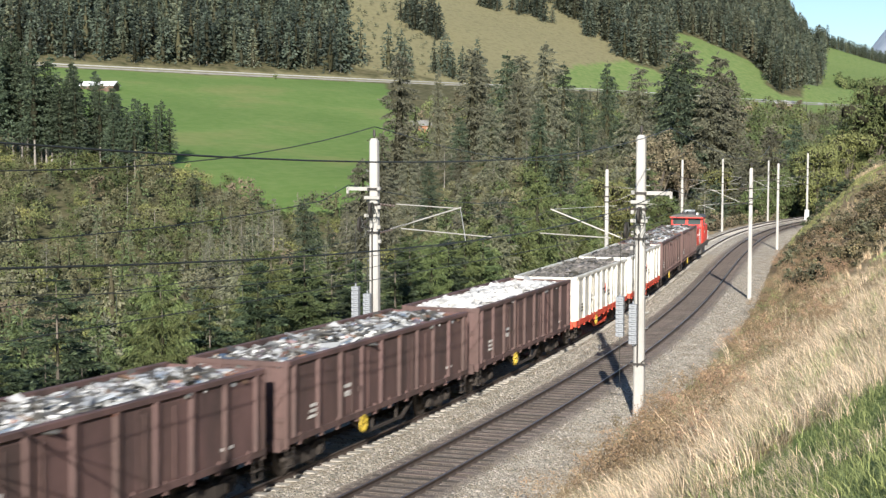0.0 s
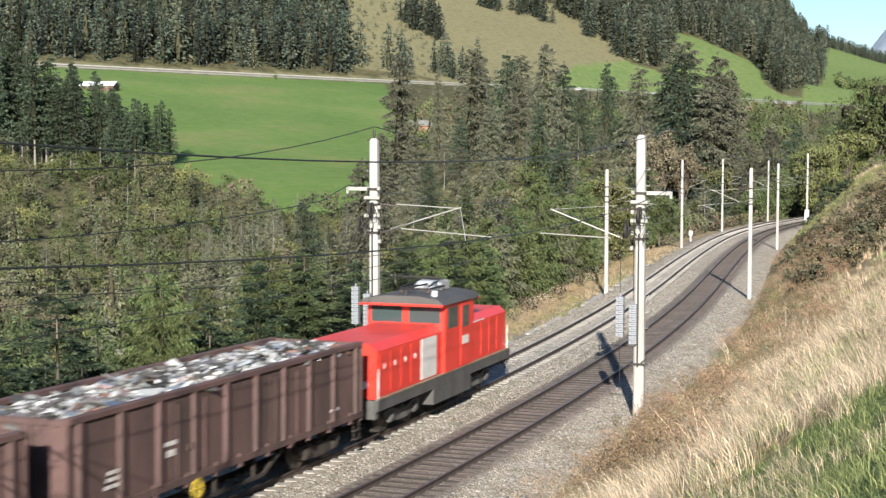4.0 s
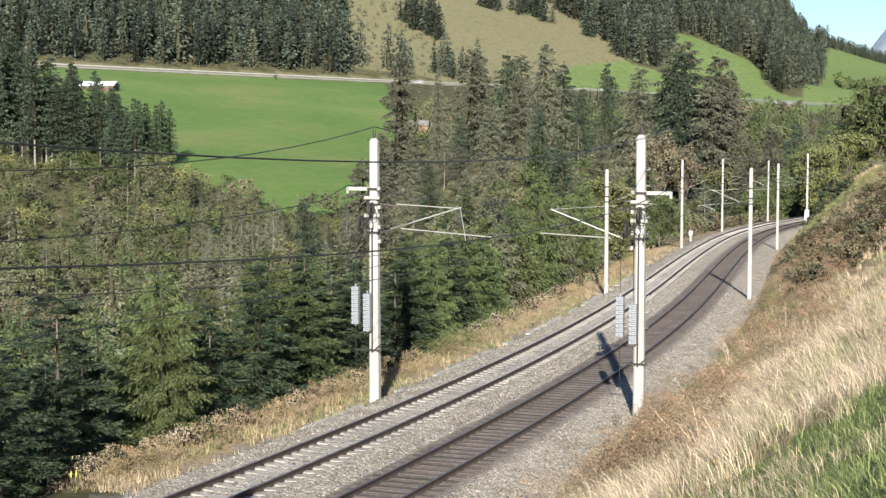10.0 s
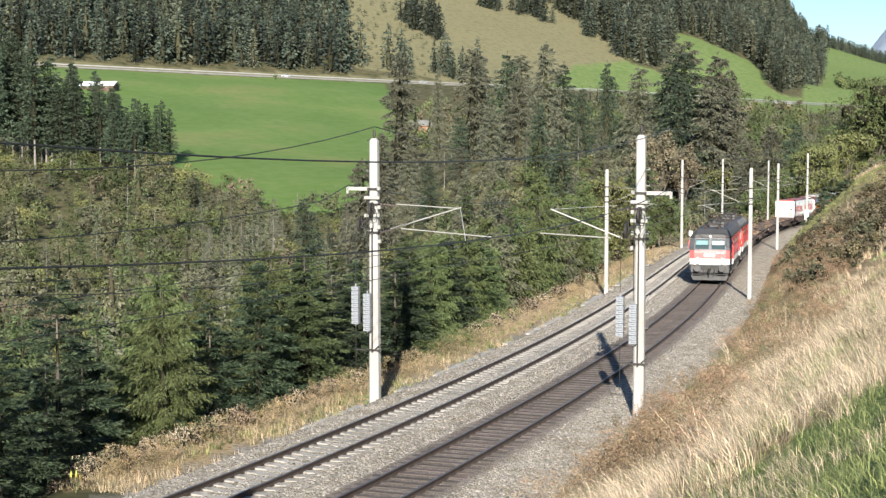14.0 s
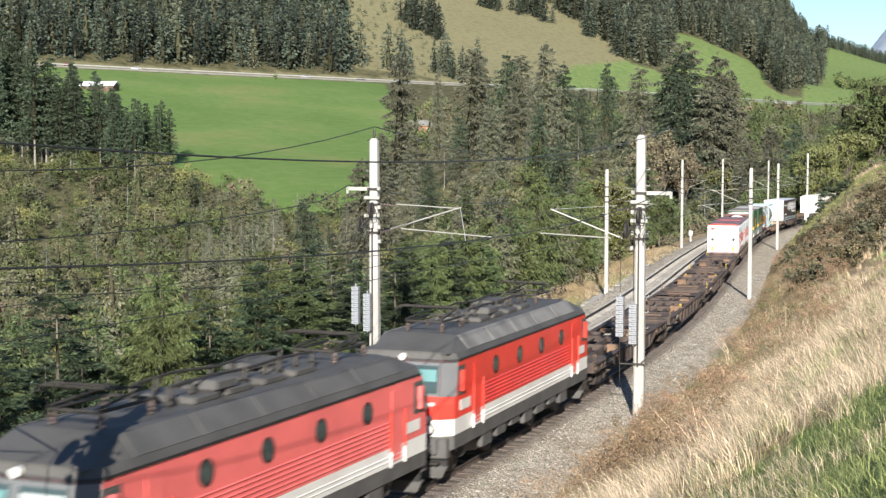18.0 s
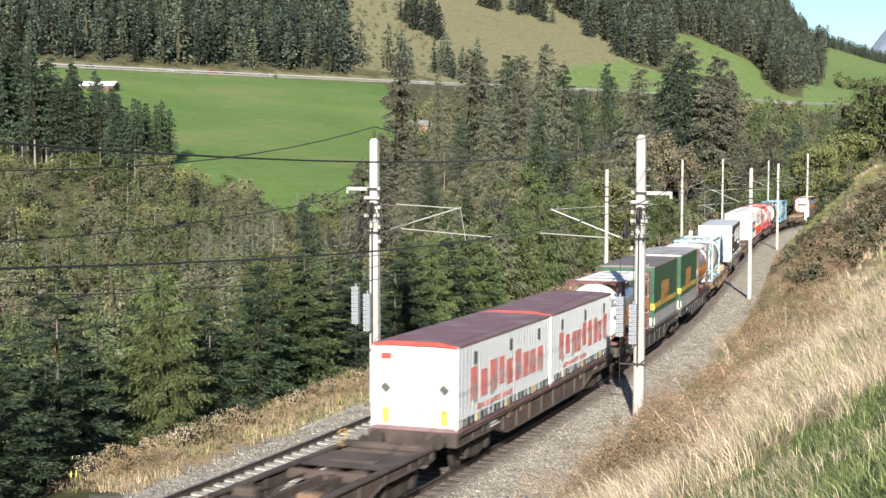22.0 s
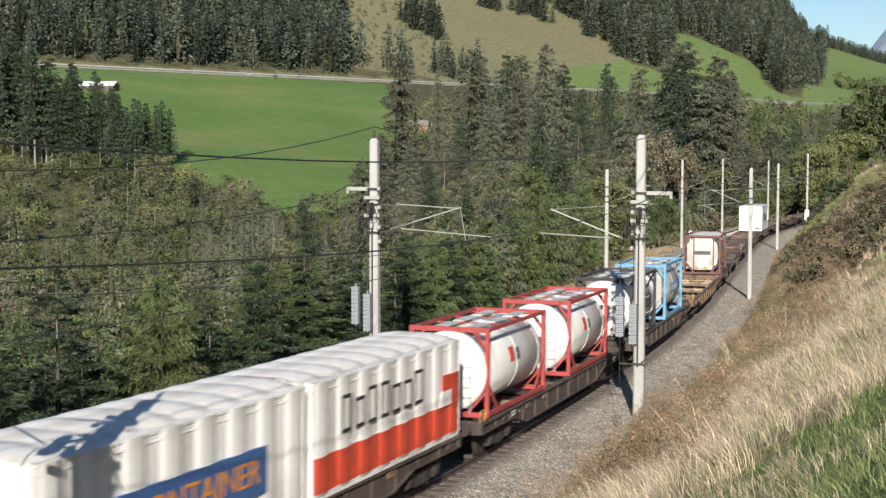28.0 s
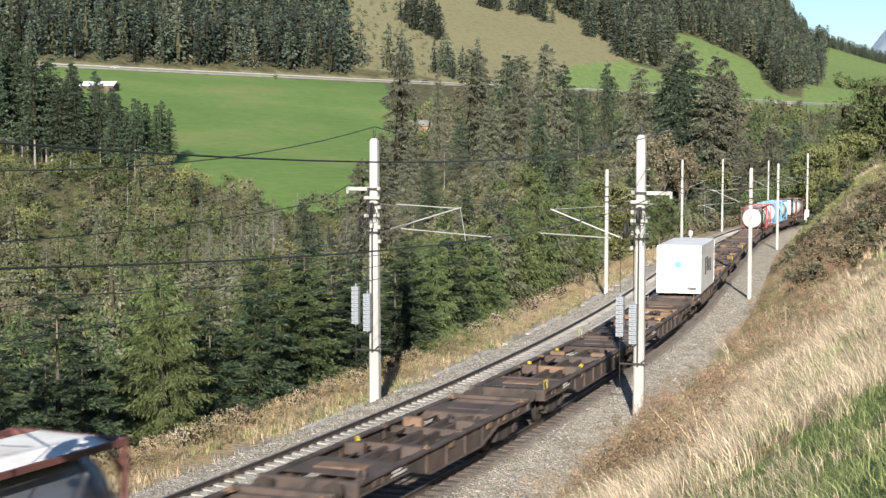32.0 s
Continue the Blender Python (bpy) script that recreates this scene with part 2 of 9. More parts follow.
def ground_material():
    """Meadow, dry grass on the bank, woodland floor, stubble and haze-coloured peaks, mixed by masks stored on the
    sheet.
    """
    m, n, l, b = nodes("hillside")
    tc = n.new("ShaderNodeTexCoord")
    def noise_of(scale, detail=5):
        t = n.new("ShaderNodeTexNoise")
        t.inputs["Scale"].default_value, t.inputs["Detail"].default_value = scale, detail
        l.new(tc.outputs["Object"], t.inputs["Vector"])
        return t.outputs[0]
    def attr(name):
        t = n.new("ShaderNodeAttribute")
        t.attribute_name = name
        return t.outputs["Fac"]
    def mix(a, c, fac):
        t = n.new("ShaderNodeMix")
        t.data_type = "RGBA"
        l.new(a, t.inputs[6])
        l.new(c, t.inputs[7])
        l.new(fac, t.inputs[0])
        return t.outputs[2]
    def tone(src, stops):
        r = ramp_of(n, stops)
        l.new(src, r.inputs[0])
        return r.outputs[0]
    big, mid, fine = noise_of(0.02), noise_of(0.3), noise_of(6, 4)
    wood = tone(mid, [(0.3, (0.05, 0.055, 0.025)), (0.5, (0.10, 0.095, 0.05)), (0.7, (0.15, 0.13, 0.075))])
    meadow = mix(tone(big, [(0.35, (0.085, 0.165, 0.036)), (0.55, (0.12, 0.20, 0.052)), (0.7, (0.20, 0.21, 0.08))]),
                 tone(mid, [(0.35, (0.120, 0.185, 0.058)), (0.65, (0.190, 0.235, 0.090))]), attr("half"))
    stubble = tone(mid, [(0.3, (0.150, 0.142, 0.078)), (0.55, (0.218, 0.200, 0.112)), (0.75, (0.170, 0.175, 0.086))])
    dry = tone(fine, [(0.3, (0.16, 0.11, 0.055)), (0.5, (0.36, 0.27, 0.15)), (0.7, (0.46, 0.37, 0.22))])
    gravel = tone(fine, [(0.35, (0.16, 0.15, 0.13)), (0.65, (0.34, 0.32, 0.29))])
    lawn = tone(fine, [(0.3, (0.09, 0.13, 0.035)), (0.6, (0.18, 0.23, 0.08))])
    c = mix(wood, meadow, attr("meadow"))
    c = mix(c, stubble, attr("stubble"))
    c = mix(c, dry, attr("dry"))
    c = mix(c, lawn, attr("lawn"))
    c = mix(c, gravel, attr("gravel"))
    # far peaks get a blue-grey ground colour in place of haze
    c = mix(c, tone(big, [(0.35, (0.34, 0.40, 0.47)), (0.65, (0.46, 0.52, 0.58))]), attr("far_haze"))
    l.new(c, b.inputs["Base Color"])
    b.inputs["Roughness"].default_value = 0.95
    b.inputs["Specular IOR Level"].default_value = 0.1
    bp = n.new("ShaderNodeBump")
    bp.inputs["Strength"].default_value, bp.inputs["Distance"].default_value = 0.5, 0.08
    l.new(fine, bp.inputs["Height"])
    l.new(bp.outputs[0], b.inputs["Normal"])
    return m


def inside(x, y, poly):
    """Which points lie inside an outline."""
    hit = np.zeros(len(x), bool)
    for (xa, ya), (xb, yb) in zip(poly, poly[1:] + poly[:1]):
        cross = (ya > y) != (yb > y)
        hit ^= cross & (x < (xb - xa) * (y - ya) / (yb - ya + 1e-12) + xa)
    return hit


MEADOW_LEFT = [(-93, 462), (-62, 402), (-40, 372), (-20, 375), (-17, 560), (-24, 690), (-28, 745), (-100, 716), (-180, 678), (-172, 640), (-146, 575), (-112, 500)]
STUBBLE_HILL = [(-46, 792), (-58, 900), (-66, 1150), (50, 1250), (96, 1140), (120, 990), (112, 974), (97, 950), (81, 928), (70, 895), (64, 862), (40, 812)]
WOOD_LEFT = [(-700, 560), (-420, 622), (-199, 706), (-42, 778), (-60, 850), (-62, 1250), (-700, 1250)]
WOOD_RIGHT = [(60, 1160), (92, 1078), (106, 1024), (117, 980), (128, 974), (142, 968), (160, 1060), (171, 1130), (188, 1146), (214, 1124), (226, 1114), (228, 1060), (217, 1030), (222, 1002), (240, 1022), (262, 1100), (292, 1212), (366, 1470), (425, 1710), (478, 1890), (460, 1980), (380, 1960), (300, 1720), (200, 1500), (120, 1350), (70, 1300)]


def lawn_edge(s):
    """How far from the line the green meadow begins."""
    return np.interp(s, (8.0, 14.5, 16.0, 18.0, 26.0, 40.0), (14.9, 15.3, 16.3, 17.1, 17.4, 19.5))


def build_ground():
    v, f = ground_mesh()
    m = quick_mesh("ground", v, f, ground_material())
    m.polygons.foreach_set("use_smooth", np.ones(len(f), bool))
    x, y = v[:, 0].astype(float), v[:, 1].astype(float)
    s, u = line_coords(x, y)
    yr = np.interp(x, ROAD_X, ROAD_Y)
    ml = inside(x, y, MEADOW_LEFT)
    beyond = (y > yr + 4) & ~inside(x, y, WOOD_LEFT)
    upper = (x > 60) & beyond & (y < 3200)
    low = (x > 90) & (y > yr - 60) & (y <= yr + 4)
    st = inside(x, y, STUBBLE_HILL) | ((y > yr - 9) & (y < yr + 20) & (x < 30))
    masks = {"meadow": ml | (upper & ~inside(x, y, WOOD_RIGHT)) | low, "stubble": st, "half": np.where(y > 800, 0.9, 0.4), "far_haze": y > 3200,
             "dry": ((u > 7.4) & (s < 330) & (s > -60)) | ((u < -2.5) & (u > -5.7) & (s > 27)),
             "lawn": ((u > lawn_edge(s) + 0.5 * ripple(x, y, 1.3, 6)) & (y < 42) & (y > -30)) | ((u > 9) & (s > 165) & (s < 215) & (u < 17)),
             "gravel": (u >= -3.6) & (u <= 7.4)}
    for name, value in masks.items():
        a = m.attributes.new(name, "FLOAT", "POINT")
        a.data.foreach_set("value", np.asarray(value, np.float32))
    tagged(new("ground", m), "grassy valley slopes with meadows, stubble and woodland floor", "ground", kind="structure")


build_ground()


def strip_mesh(name, s_values, section, material, smooth=False, o=0.0):
    """A section of (sideways, up) points drawn along the line."""
    s_values = np.asarray(s_values, float)
    cols = [np.stack(on_line(s_values, o + a, z)[:3], 1) for a, z in section]
    v = np.stack(cols, 1).reshape(-1, 3)
    k, nn = len(section), len(s_values)
    i, j = np.meshgrid(np.arange(nn - 1), np.arange(k - 1), indexing="ij")
    f = np.stack([i * k + j, i * k + j + 1, (i + 1) * k + j + 1, (i + 1) * k + j], -1).reshape(-1, 4)
    m = quick_mesh(name, v, f[:, ::-1], material)
    if smooth:
        m.polygons.foreach_set("use_smooth", np.ones(len(f), bool))
    return m


def ballast_material(name, dark, light, stain_dark, stain_light, scale=15.0):
    """Crushed stone; the stored stain mask turns it brown with brake dust, in uneven drifts."""
    m, n, l, b = nodes(name)
    tc = n.new("ShaderNodeTexCoord")
    vo = n.new("ShaderNodeTexVoronoi")
    vo.inputs["Scale"].default_value = scale
    l.new(tc.outputs["Object"], vo.inputs["Vector"])
    nz = n.new("ShaderNodeTexNoise")
    nz.inputs["Scale"].default_value, nz.inputs["Detail"].default_value = 1.3, 7
    l.new(tc.outputs["Object"], nz.inputs["Vector"])
    def stones(lo, hi):
        r = ramp_of(n, [(0.0, lo), (0.5, [(a + c) / 2 for a, c in zip(lo, hi)]), (0.86, hi), (1.0, [min(1, c * 1.6) for c in hi])])
        l.new(vo.outputs["Color"], r.inputs[0])
        return r.outputs[0]
    g = ramp_of(n, [(0.35, (0.66, 0.62, 0.56)), (0.62, (1, 1, 1))])
    l.new(nz.outputs[0], g.inputs[0])
    at = n.new("ShaderNodeAttribute")
    at.attribute_name = "stain"
    drift = n.new("ShaderNodeMath")
    drift.operation = "MULTIPLY_ADD"
    drift.inputs[1].default_value = 0.9
    l.new(nz.outputs[0], drift.inputs[0])
    l.new(at.outputs["Fac"], drift.inputs[2])
    edge = n.new("ShaderNodeMapRange")
    edge.inputs[1].default_value, edge.inputs[2].default_value = 0.62, 1.18
    l.new(drift.outputs[0], edge.inputs[0])
    st = n.new("ShaderNodeMix")
    st.data_type = "RGBA"
    l.new(edge.outputs[0], st.inputs[0])
    l.new(stones(dark, light), st.inputs[6])
    l.new(stones(stain_dark, stain_light), st.inputs[7])
    mx = n.new("ShaderNodeMix")
    mx.data_type, mx.blend_type = "RGBA", "MULTIPLY"
    mx.inputs[0].default_value = 1
    l.new(st.outputs[2], mx.inputs[6])
    l.new(g.outputs[0], mx.inputs[7])
    l.new(mx.outputs[2], b.inputs["Base Color"])
    b.inputs["Roughness"].default_value = 0.95
    bp = n.new("ShaderNodeBump")
    bp.inputs["Strength"].default_value, bp.inputs["Distance"].default_value = 0.8, 0.05
    bp.invert = True
    l.new(vo.outputs["Distance"], bp.inputs["Height"])
    l.new(bp.outputs[0], b.inputs["Normal"])
    return m


BALLAST = ballast_material("grey_ballast", (0.265, 0.232, 0.185), (0.610, 0.550, 0.450), (0.145, 0.120, 0.100), (0.320, 0.270, 0.225))
S_NEAR = np.concatenate([np.arange(-40, 330, 1.0), np.arange(330, 900, 6.0)])
BED = [(-3.2, -1.1, 0), (-2.75, -0.62, 0), (-2.3, -0.24, 0), (-1.9, -0.17, 0), (-1.35, -0.150, 0.1), (-1.1, -0.172, 0.15), (-0.9, -0.19, 0.15), (0.9, -0.19, 0.15), (1.1, -0.165, 0.15), (1.3, -0.142, 0.1), (2.0, -0.150, 0),
       (GAP - 1.75, -0.21, 0.1), (GAP - 1.32, -0.138, 0.7), (GAP - 1.0, -0.160, 1), (GAP + 1.0, -0.160, 1), (GAP + 1.32, -0.138, 0.65), (GAP + 1.8, -0.235, 0.12), (6.6, -0.30, 0.06), (7.3, -0.40, 0.06), (8.3, -0.9, 0.06)]
bed = part("ballast", strip_mesh("ballast", S_NEAR, [(a, z) for a, z, _ in BED], BALLAST), None)
bed.data.attributes.new("stain", "FLOAT", "POINT").data.foreach_set("value", np.tile([c for _, _, c in BED], len(S_NEAR)).astype(np.float32))
tagged(bed, "grey crushed-stone ballast under two tracks, brown with brake dust", "ballast", kind="structure")
RAIL = [(-0.07, -0.17), (-0.07, -0.155), (-0.012, -0.14), (-0.012, -0.05), (-0.036, -0.04), (-0.036, 0.0), (0.036, 0.0), (0.036, -0.04), (0.012, -0.05), (0.012, -0.14), (0.07, -0.155), (0.07, -0.17)]


def sleeper_geo(wood):
    g = Geo()
    if wood:
        return g.box(-1.3, 1.3, -0.13, 0.13, -0.33, -0.142, 0.012)
    g.prism([(-1.3, -0.36), (1.3, -0.36), (1.3, -0.17), (1.1, -0.145), (0.45, -0.145), (0.3, -0.185), (-0.3, -0.185), (-0.45, -0.145), (-1.1, -0.145), (-1.3, -0.17)], "y", -0.15, 0.15)
    return g


def fastening_geo():
    g = Geo()
    for x in (-0.75, 0.75):
        for e in (-0.11, 0.11):
            g.box(x + e - 0.045, x + e + 0.045, -0.07, 0.07, -0.15, -0.10, 0.01)
    return g


def build_track(o, wood, word):
    top = tagged(new("railway_track"), word, "railway track", "tracks of the double line", "structure")
    for e in (-0.7535, 0.7535):
        rail = part("rail", strip_mesh("rail", S_NEAR, RAIL, RAIL_SIDE, o=o + e), None, top)
        part("rail_head", strip_mesh("rail_head", S_NEAR, [(-0.03, 0.0), (-0.028, 0.003), (0.028, 0.003), (0.03, 0.0)], RAIL_TOP, o=o + e), None, rail)
    mesh = sleeper_geo(wood).mesh("sleeper")
    mesh.materials.append(SLEEPER_W if wood else SLEEPER_C)
    clip_mesh = fastening_geo().mesh("fastening")
    clip_mesh.materials.append(DARKSTEEL)
    step = 0.62 if wood else 0.6
    rest = Geo()
    for i in range(int(290 / step)):
        s = 4 + i * step + random.uniform(-0.02, 0.02)
        x, y, z, th = on_line(s, o)
        m = Matrix.Translation((x, y, z)) @ Euler((-0.0225, 0, -th + random.uniform(-0.012, 0.012))).to_matrix().to_4x4()
        if i < 290:
            ob = new("sleeper", mesh)
            ob.parent, ob.matrix_basis = top, m
        else:
            k = [m @ Vector(c) for c in mesh_corners[wood]]
            rest.add(k, [(3, 2, 1, 0), (4, 5, 6, 7), (0, 1, 5, 4), (1, 2, 6, 5), (2, 3, 7, 6), (3, 0, 4, 7)])
    ob = part("far_sleepers", rest, SLEEPER_W if wood else SLEEPER_C, top)
    ob["kind"] = "stuff"
    return top


mesh_corners = {w: [(x, y, z) for z in (-0.33, -0.15) for x, y in ((-1.3, -0.13), (1.3, -0.13), (1.3, 0.13), (-1.3, 0.13))] for w in (True, False)}
build_track(0.0, False, "railway track with pale concrete sleepers in grey ballast")
build_track(GAP, True, "railway track with dark tarred wooden sleepers in brown ballast")


# ---- masts and overhead line ----
MASTS_LEFT = [(-2.52, 55.71, -1.5, 9.88), (11.22, 103.7, -2.62, 8.65), (25.6, 162.2, -3.92, 9.48), (37.6, 203.8, -4.85, 9.75), (51.7, 240.9, -5.65, 9.6)]
MASTS_RIGHT = [(6.83, 52.3, -1.5, 10.02), (20.3, 99.9, -2.6, 8.82), (35.15, 159.0, -3.92, 9.15), (48.2, 200.5, -4.8, 10.5)]


def mast_geo(h, r0, r1):
    """A tapered square concrete mast with cut corners and a cap."""
    g = Geo()
    rings = [(-0.3, r0, 0.16), (h - 0.10, r1, 0.16), (h, r1 * 0.6, 0.16)]
    v = []
    for z, r, c in rings:
        k = r * (1 - 2 * c)
        v += [(k, -r, z), (r, -k, z), (r, k, z), (k, r, z), (-k, r, z), (-r, k, z), (-r, -k, z), (-k, -r, z)]
    f = [(a + i, a + (i + 1) % 8, a + 8 + (i + 1) % 8, a + 8 + i) for a in (0, 8) for i in range(8)]
    return g.add(v, f + [tuple(range(7, -1, -1)), tuple(range(16, 24))])


def insulator(g, p, q):
    p, q = Vector(p), Vector(q)
    for i in range(5):
        a = p.lerp(q, i / 5)
        g.tube(a, p.lerp(q, (i + 0.55) / 5), 0.06, 8, 0.03)
    return g


INSULATOR = mat("brown_porcelain", (0.10, 0.075, 0.065), 0.25, 0, 0.1, 5, 40, 0)


def build_mast(x, y, z, h, side, near, tension):
    """side: +1 where the track lies to its right, -1 to its left."""
    s, u = line_coords(np.array([x]), np.array([y]))
    s = float(s[0])
    th = float(on_line(s)[3])
    top = new("catenary_mast")
    top.matrix_basis = pose(x, y, z, 0, 0, -math.degrees(th))
    big = 0.19 if tension else 0.14
    part("mast", mast_geo(h, big, big * 0.80), CONCRETE, top)
    zr = float(on_line(s)[2]) - z                                   # the rails' level in the mast's space
    wire, carrier = zr + 5.5, zr + 6.75
    reach = side * (2.75 if tension else 2.6)
    k = side
    g = Geo()
    g.tube((0, 0, h), (0, 0, h + 0.22), 0.035, 6)
    g.tube((0, 0, h + 0.1), (0, 0, h + 0.32), 0.06, 8, 0.04)
    part("earth_wire_holder", g, DARKSTEEL, top)
    arm = h - (1.85 if k > 0 else 2.0)
    b = Geo()
    b.bar((0, 0.0, arm), (-k * 1.05, 0.0, arm), 0.10, 0.13)
    b.box(-k * 1.05 - 0.04, -k * 1.05 + 0.04, -0.05, 0.05, arm - 0.18, arm + 0.05)
    if near:
        part("feeder_bracket", b, WHITE_TUBE, top, "white steel outrigger arm")
    # cantilever: top tie, diagonal tube, registration arm
    if near:
        reach, foot, tip = k * (3.35 if k > 0 else 3.2), wire + (0.5 if k > 0 else 0.36), carrier + 0.14
        part("cantilever_tube", Geo().tube((k * 0.62, 0, foot + 0.05), (reach, 0, tip), 0.026, 8), WHITE_TUBE, top)
        if k > 0:
            part("top_tie", Geo().tube((k * 0.85, 0, carrier + 0.22), (reach * 0.97, 0, tip - 0.04), 0.02, 6), WHITE_TUBE, top)
            part("drop_tube", Geo().tube((reach * 0.99, 0, tip), (reach * 1.05, 0, tip - 1.2), 0.014, 6), STEEL, top)
        else:
            part("top_tie", Geo().tube((k * 0.85, 0, carrier + 0.3), (reach * 0.97, 0, tip), 0.008, 5), STEEL, top)
        part("registration_arm", Geo().tube((k * 1.05, 0, wire + (0.58 if k > 0 else 0.42)), (k * (4.5 if k > 0 else 3.6), 0, wire + (0.34 if k > 0 else 0.54)), 0.021, 6), WHITE_TUBE, top)
    else:
        part("cantilever_tube", Geo().tube((k * 0.75, 0, wire + 0.55), (reach, 0, carrier + 0.12), 0.018, 8), WHITE_TUBE, top)
        part("top_tie", Geo().tube((k * 0.85, 0, carrier + 0.15), (reach * 0.97, 0, carrier + 0.02), 0.012, 6), WHITE_TUBE, top)
        part("registration_arm", Geo().tube((k * 1.05, 0, wire + 0.5), (reach * 1.32, 0, wire + 0.28), 0.014, 6), WHITE_TUBE, top)
        part("steady_arm", Geo().tube((reach * 1.2, 0, wire + 0.3), (reach * 0.9, 0, wire + 0.02), 0.014, 5), WHITE_TUBE, top)
    g = Geo()
    insulator(g, (k * 0.25, 0, wire + 0.42), (k * 0.75, 0, wire + 0.55))
    part("insulator", g, INSULATOR, top)
    g = Geo()
    insulator(g, (k * 0.25, 0, carrier + 0.2), (k * 0.85, 0, carrier + 0.15))
    part("insulator", g, INSULATOR, top)
    for zz in (wire + 0.42, carrier + 0.2, arm):
        part("clamp", Geo().box(-big - 0.02, big + 0.02, -big - 0.02, big + 0.02, zz - 0.04, zz + 0.04), DARKSTEEL, top)
    tagged(top, "pale concrete overhead-line mast with cantilever" + (" and tension weights" if tension else ""), "catenary mast", "masts along the railway")
    if tension:
        for zz, dx in ((carrier + 0.0, -0.02), (wire + 0.72, 0.42)):
            wheel = part("tension_wheel", Geo().lathe([(-0.05, 0.10), (-0.045, 0.27), (-0.02, 0.29), (0.02, 0.29), (0.045, 0.27), (0.05, 0.10)], 18, "x").moved(-dx, -big - 0.16, zz), DARKSTEEL, top)
            part("wheel_bracket", Geo().bar((0.0, 0, zz + 0.3), (-dx, -big - 0.16, zz), 0.06, 0.07).bar((0.1, 0, zz - 0.25), (-dx, -big - 0.16, zz), 0.05, 0.05), DARKSTEEL, wheel)
            part("wheel_rope", Geo().path([(-dx + 0.1 * math.cos(i), -big - 0.2 - 0.05 * math.sin(2 * i), zz + 0.3 * math.sin(i * 1.1)) for i in range(8)], [0.018] * 8, 5), WIRE, wheel)
        part("guide_rail", Geo().bar((-0.02, -big - 0.05, 2.0), (-0.02, -big * 0.8 - 0.05, wire + 0.6), 0.045, 0.045), DARKSTEEL, top)
        for zz in (wire + 1.05, carrier + 0.45):
            part("cross_bracket", Geo().box(-big - 0.12, big + 0.1, -big - 0.09, -big - 0.01, zz - 0.06, zz + 0.06, 0.01), WHITE_TUBE, top)
        for dx, top_z in ((0.62, 4.45), (0.16, 4.2)):
            w = part("weight_rod", Geo().tube((-dx, -0.34, top_z - 1.45), (-dx, -0.34, top_z + 0.1), 0.03, 8), WEIGHT, top)
            for i in range(9):
                part("weight_plate", Geo().box(-0.135, 0.135, -0.12, 0.12, 0.0, 0.144, 0.01), WEIGHT, w, at=(-dx, -0.34, top_z - 0.155 * (i + 1)))
                part("weight_slot", Geo().box(-0.05, 0.11, -0.123, -0.118, 0.055, 0.08), WEIGHT_GAP, w, at=(-dx, -0.34, top_z - 0.155 * (i + 1)))
            part("weight_rope", Geo().tube((-dx, -0.34, top_z - 3.0 if dx > 0.3 else top_z - 1.6), (-dx, -0.34, wire + 0.7 if dx > 0.3 else carrier), 0.012, 5), WIRE, w)
        g = Geo()
        g.bar((-0.62, -0.3, 2.1), (0.35, -0.25, 2.1), 0.04, 0.05)
        g.bar((0.0, -0.2, 2.05), (0.3, -0.2, 2.3), 0.04, 0.04)
        part("weight_guide", g, DARKSTEEL, top)
        for zz in np.arange(h - 1.2, 3.0, -0.55):
            part("climbing_step", Geo().path([(-k * big * 0.85, 0, zz), (-k * 0.29, 0, zz), (-k * 0.30, 0, zz + 0.07)], [0.014] * 3, 6), STEEL, top)
        for zz, dx in ((wire + 0.62, 0.24), (carrier + 0.1, 0.25), (wire + 0.1, 0.26), (arm + 0.02, 0.24)):
            part("mast_bolt", Geo().box(k * dx - 0.06, k * dx + 0.06, -big - 0.05, -big + 0.07, zz - 0.07, zz + 0.07, 0.015), WHITE_TUBE, top)
        for zz, dx in ((wire + 0.75, -0.02), (wire + 0.45, -0.30 * k), (carrier - 0.15, 0.12)):
            part("rope_loop", Geo().path([(dx + 0.12 * math.cos(0.9 * i), -big - 0.24 + 0.03 * math.sin(3 * i), zz + (0.16 + 0.012 * i) * math.sin(0.9 * i)) for i in range(11)], [0.016] * 11, 5), WIRE, top)
    return top, s, carrier + z, wire + z


for i, (x, y, z, h) in enumerate(MASTS_LEFT):
    build_mast(x, y, z, h, 1, i == 0, i == 0)
build_mast(-6.04, 18.4, -0.7, 8.5, -1, False, True)              # stands beside the view; its shadow crosses the trains
right_masts = [build_mast(x, y, z, h, -1, i == 0, i == 0) for i, (x, y, z, h) in enumerate(MASTS_RIGHT)]


def wire_between(name, points, r, label, seg=5):
    """A thin wire through points."""
    return tagged(part(name, Geo().path(points, [r] * len(points), seg), WIRE), label, "overhead wire", "wires over the railway")


def overhead(o, stations):
    for (s0, s1) in zip(stations, stations[1:]):
        n = 8
        pts_w, pts_c = [], []
        for i in range(n + 1):
            s = s0 + (s1 - s0) * i / n
            x, y, z, th = on_line(s, o)
            pts_w.append((x, y, z + 5.5))
            pts_c.append((x, y, z + 6.8 - 1.0 * (1 - (2 * i / n - 1) ** 2)))
        wire_between("contact_wire", pts_w, 0.011, "dark copper contact wire over the track")
        top = wire_between("carrier_wire", pts_c, 0.009, "sagging carrier wire of the overhead line")
        for a, c in zip(pts_w[1:-1], pts_c[1:-1]):
            part("dropper", Geo().tube(a, c, 0.005, 4), WIRE, top)


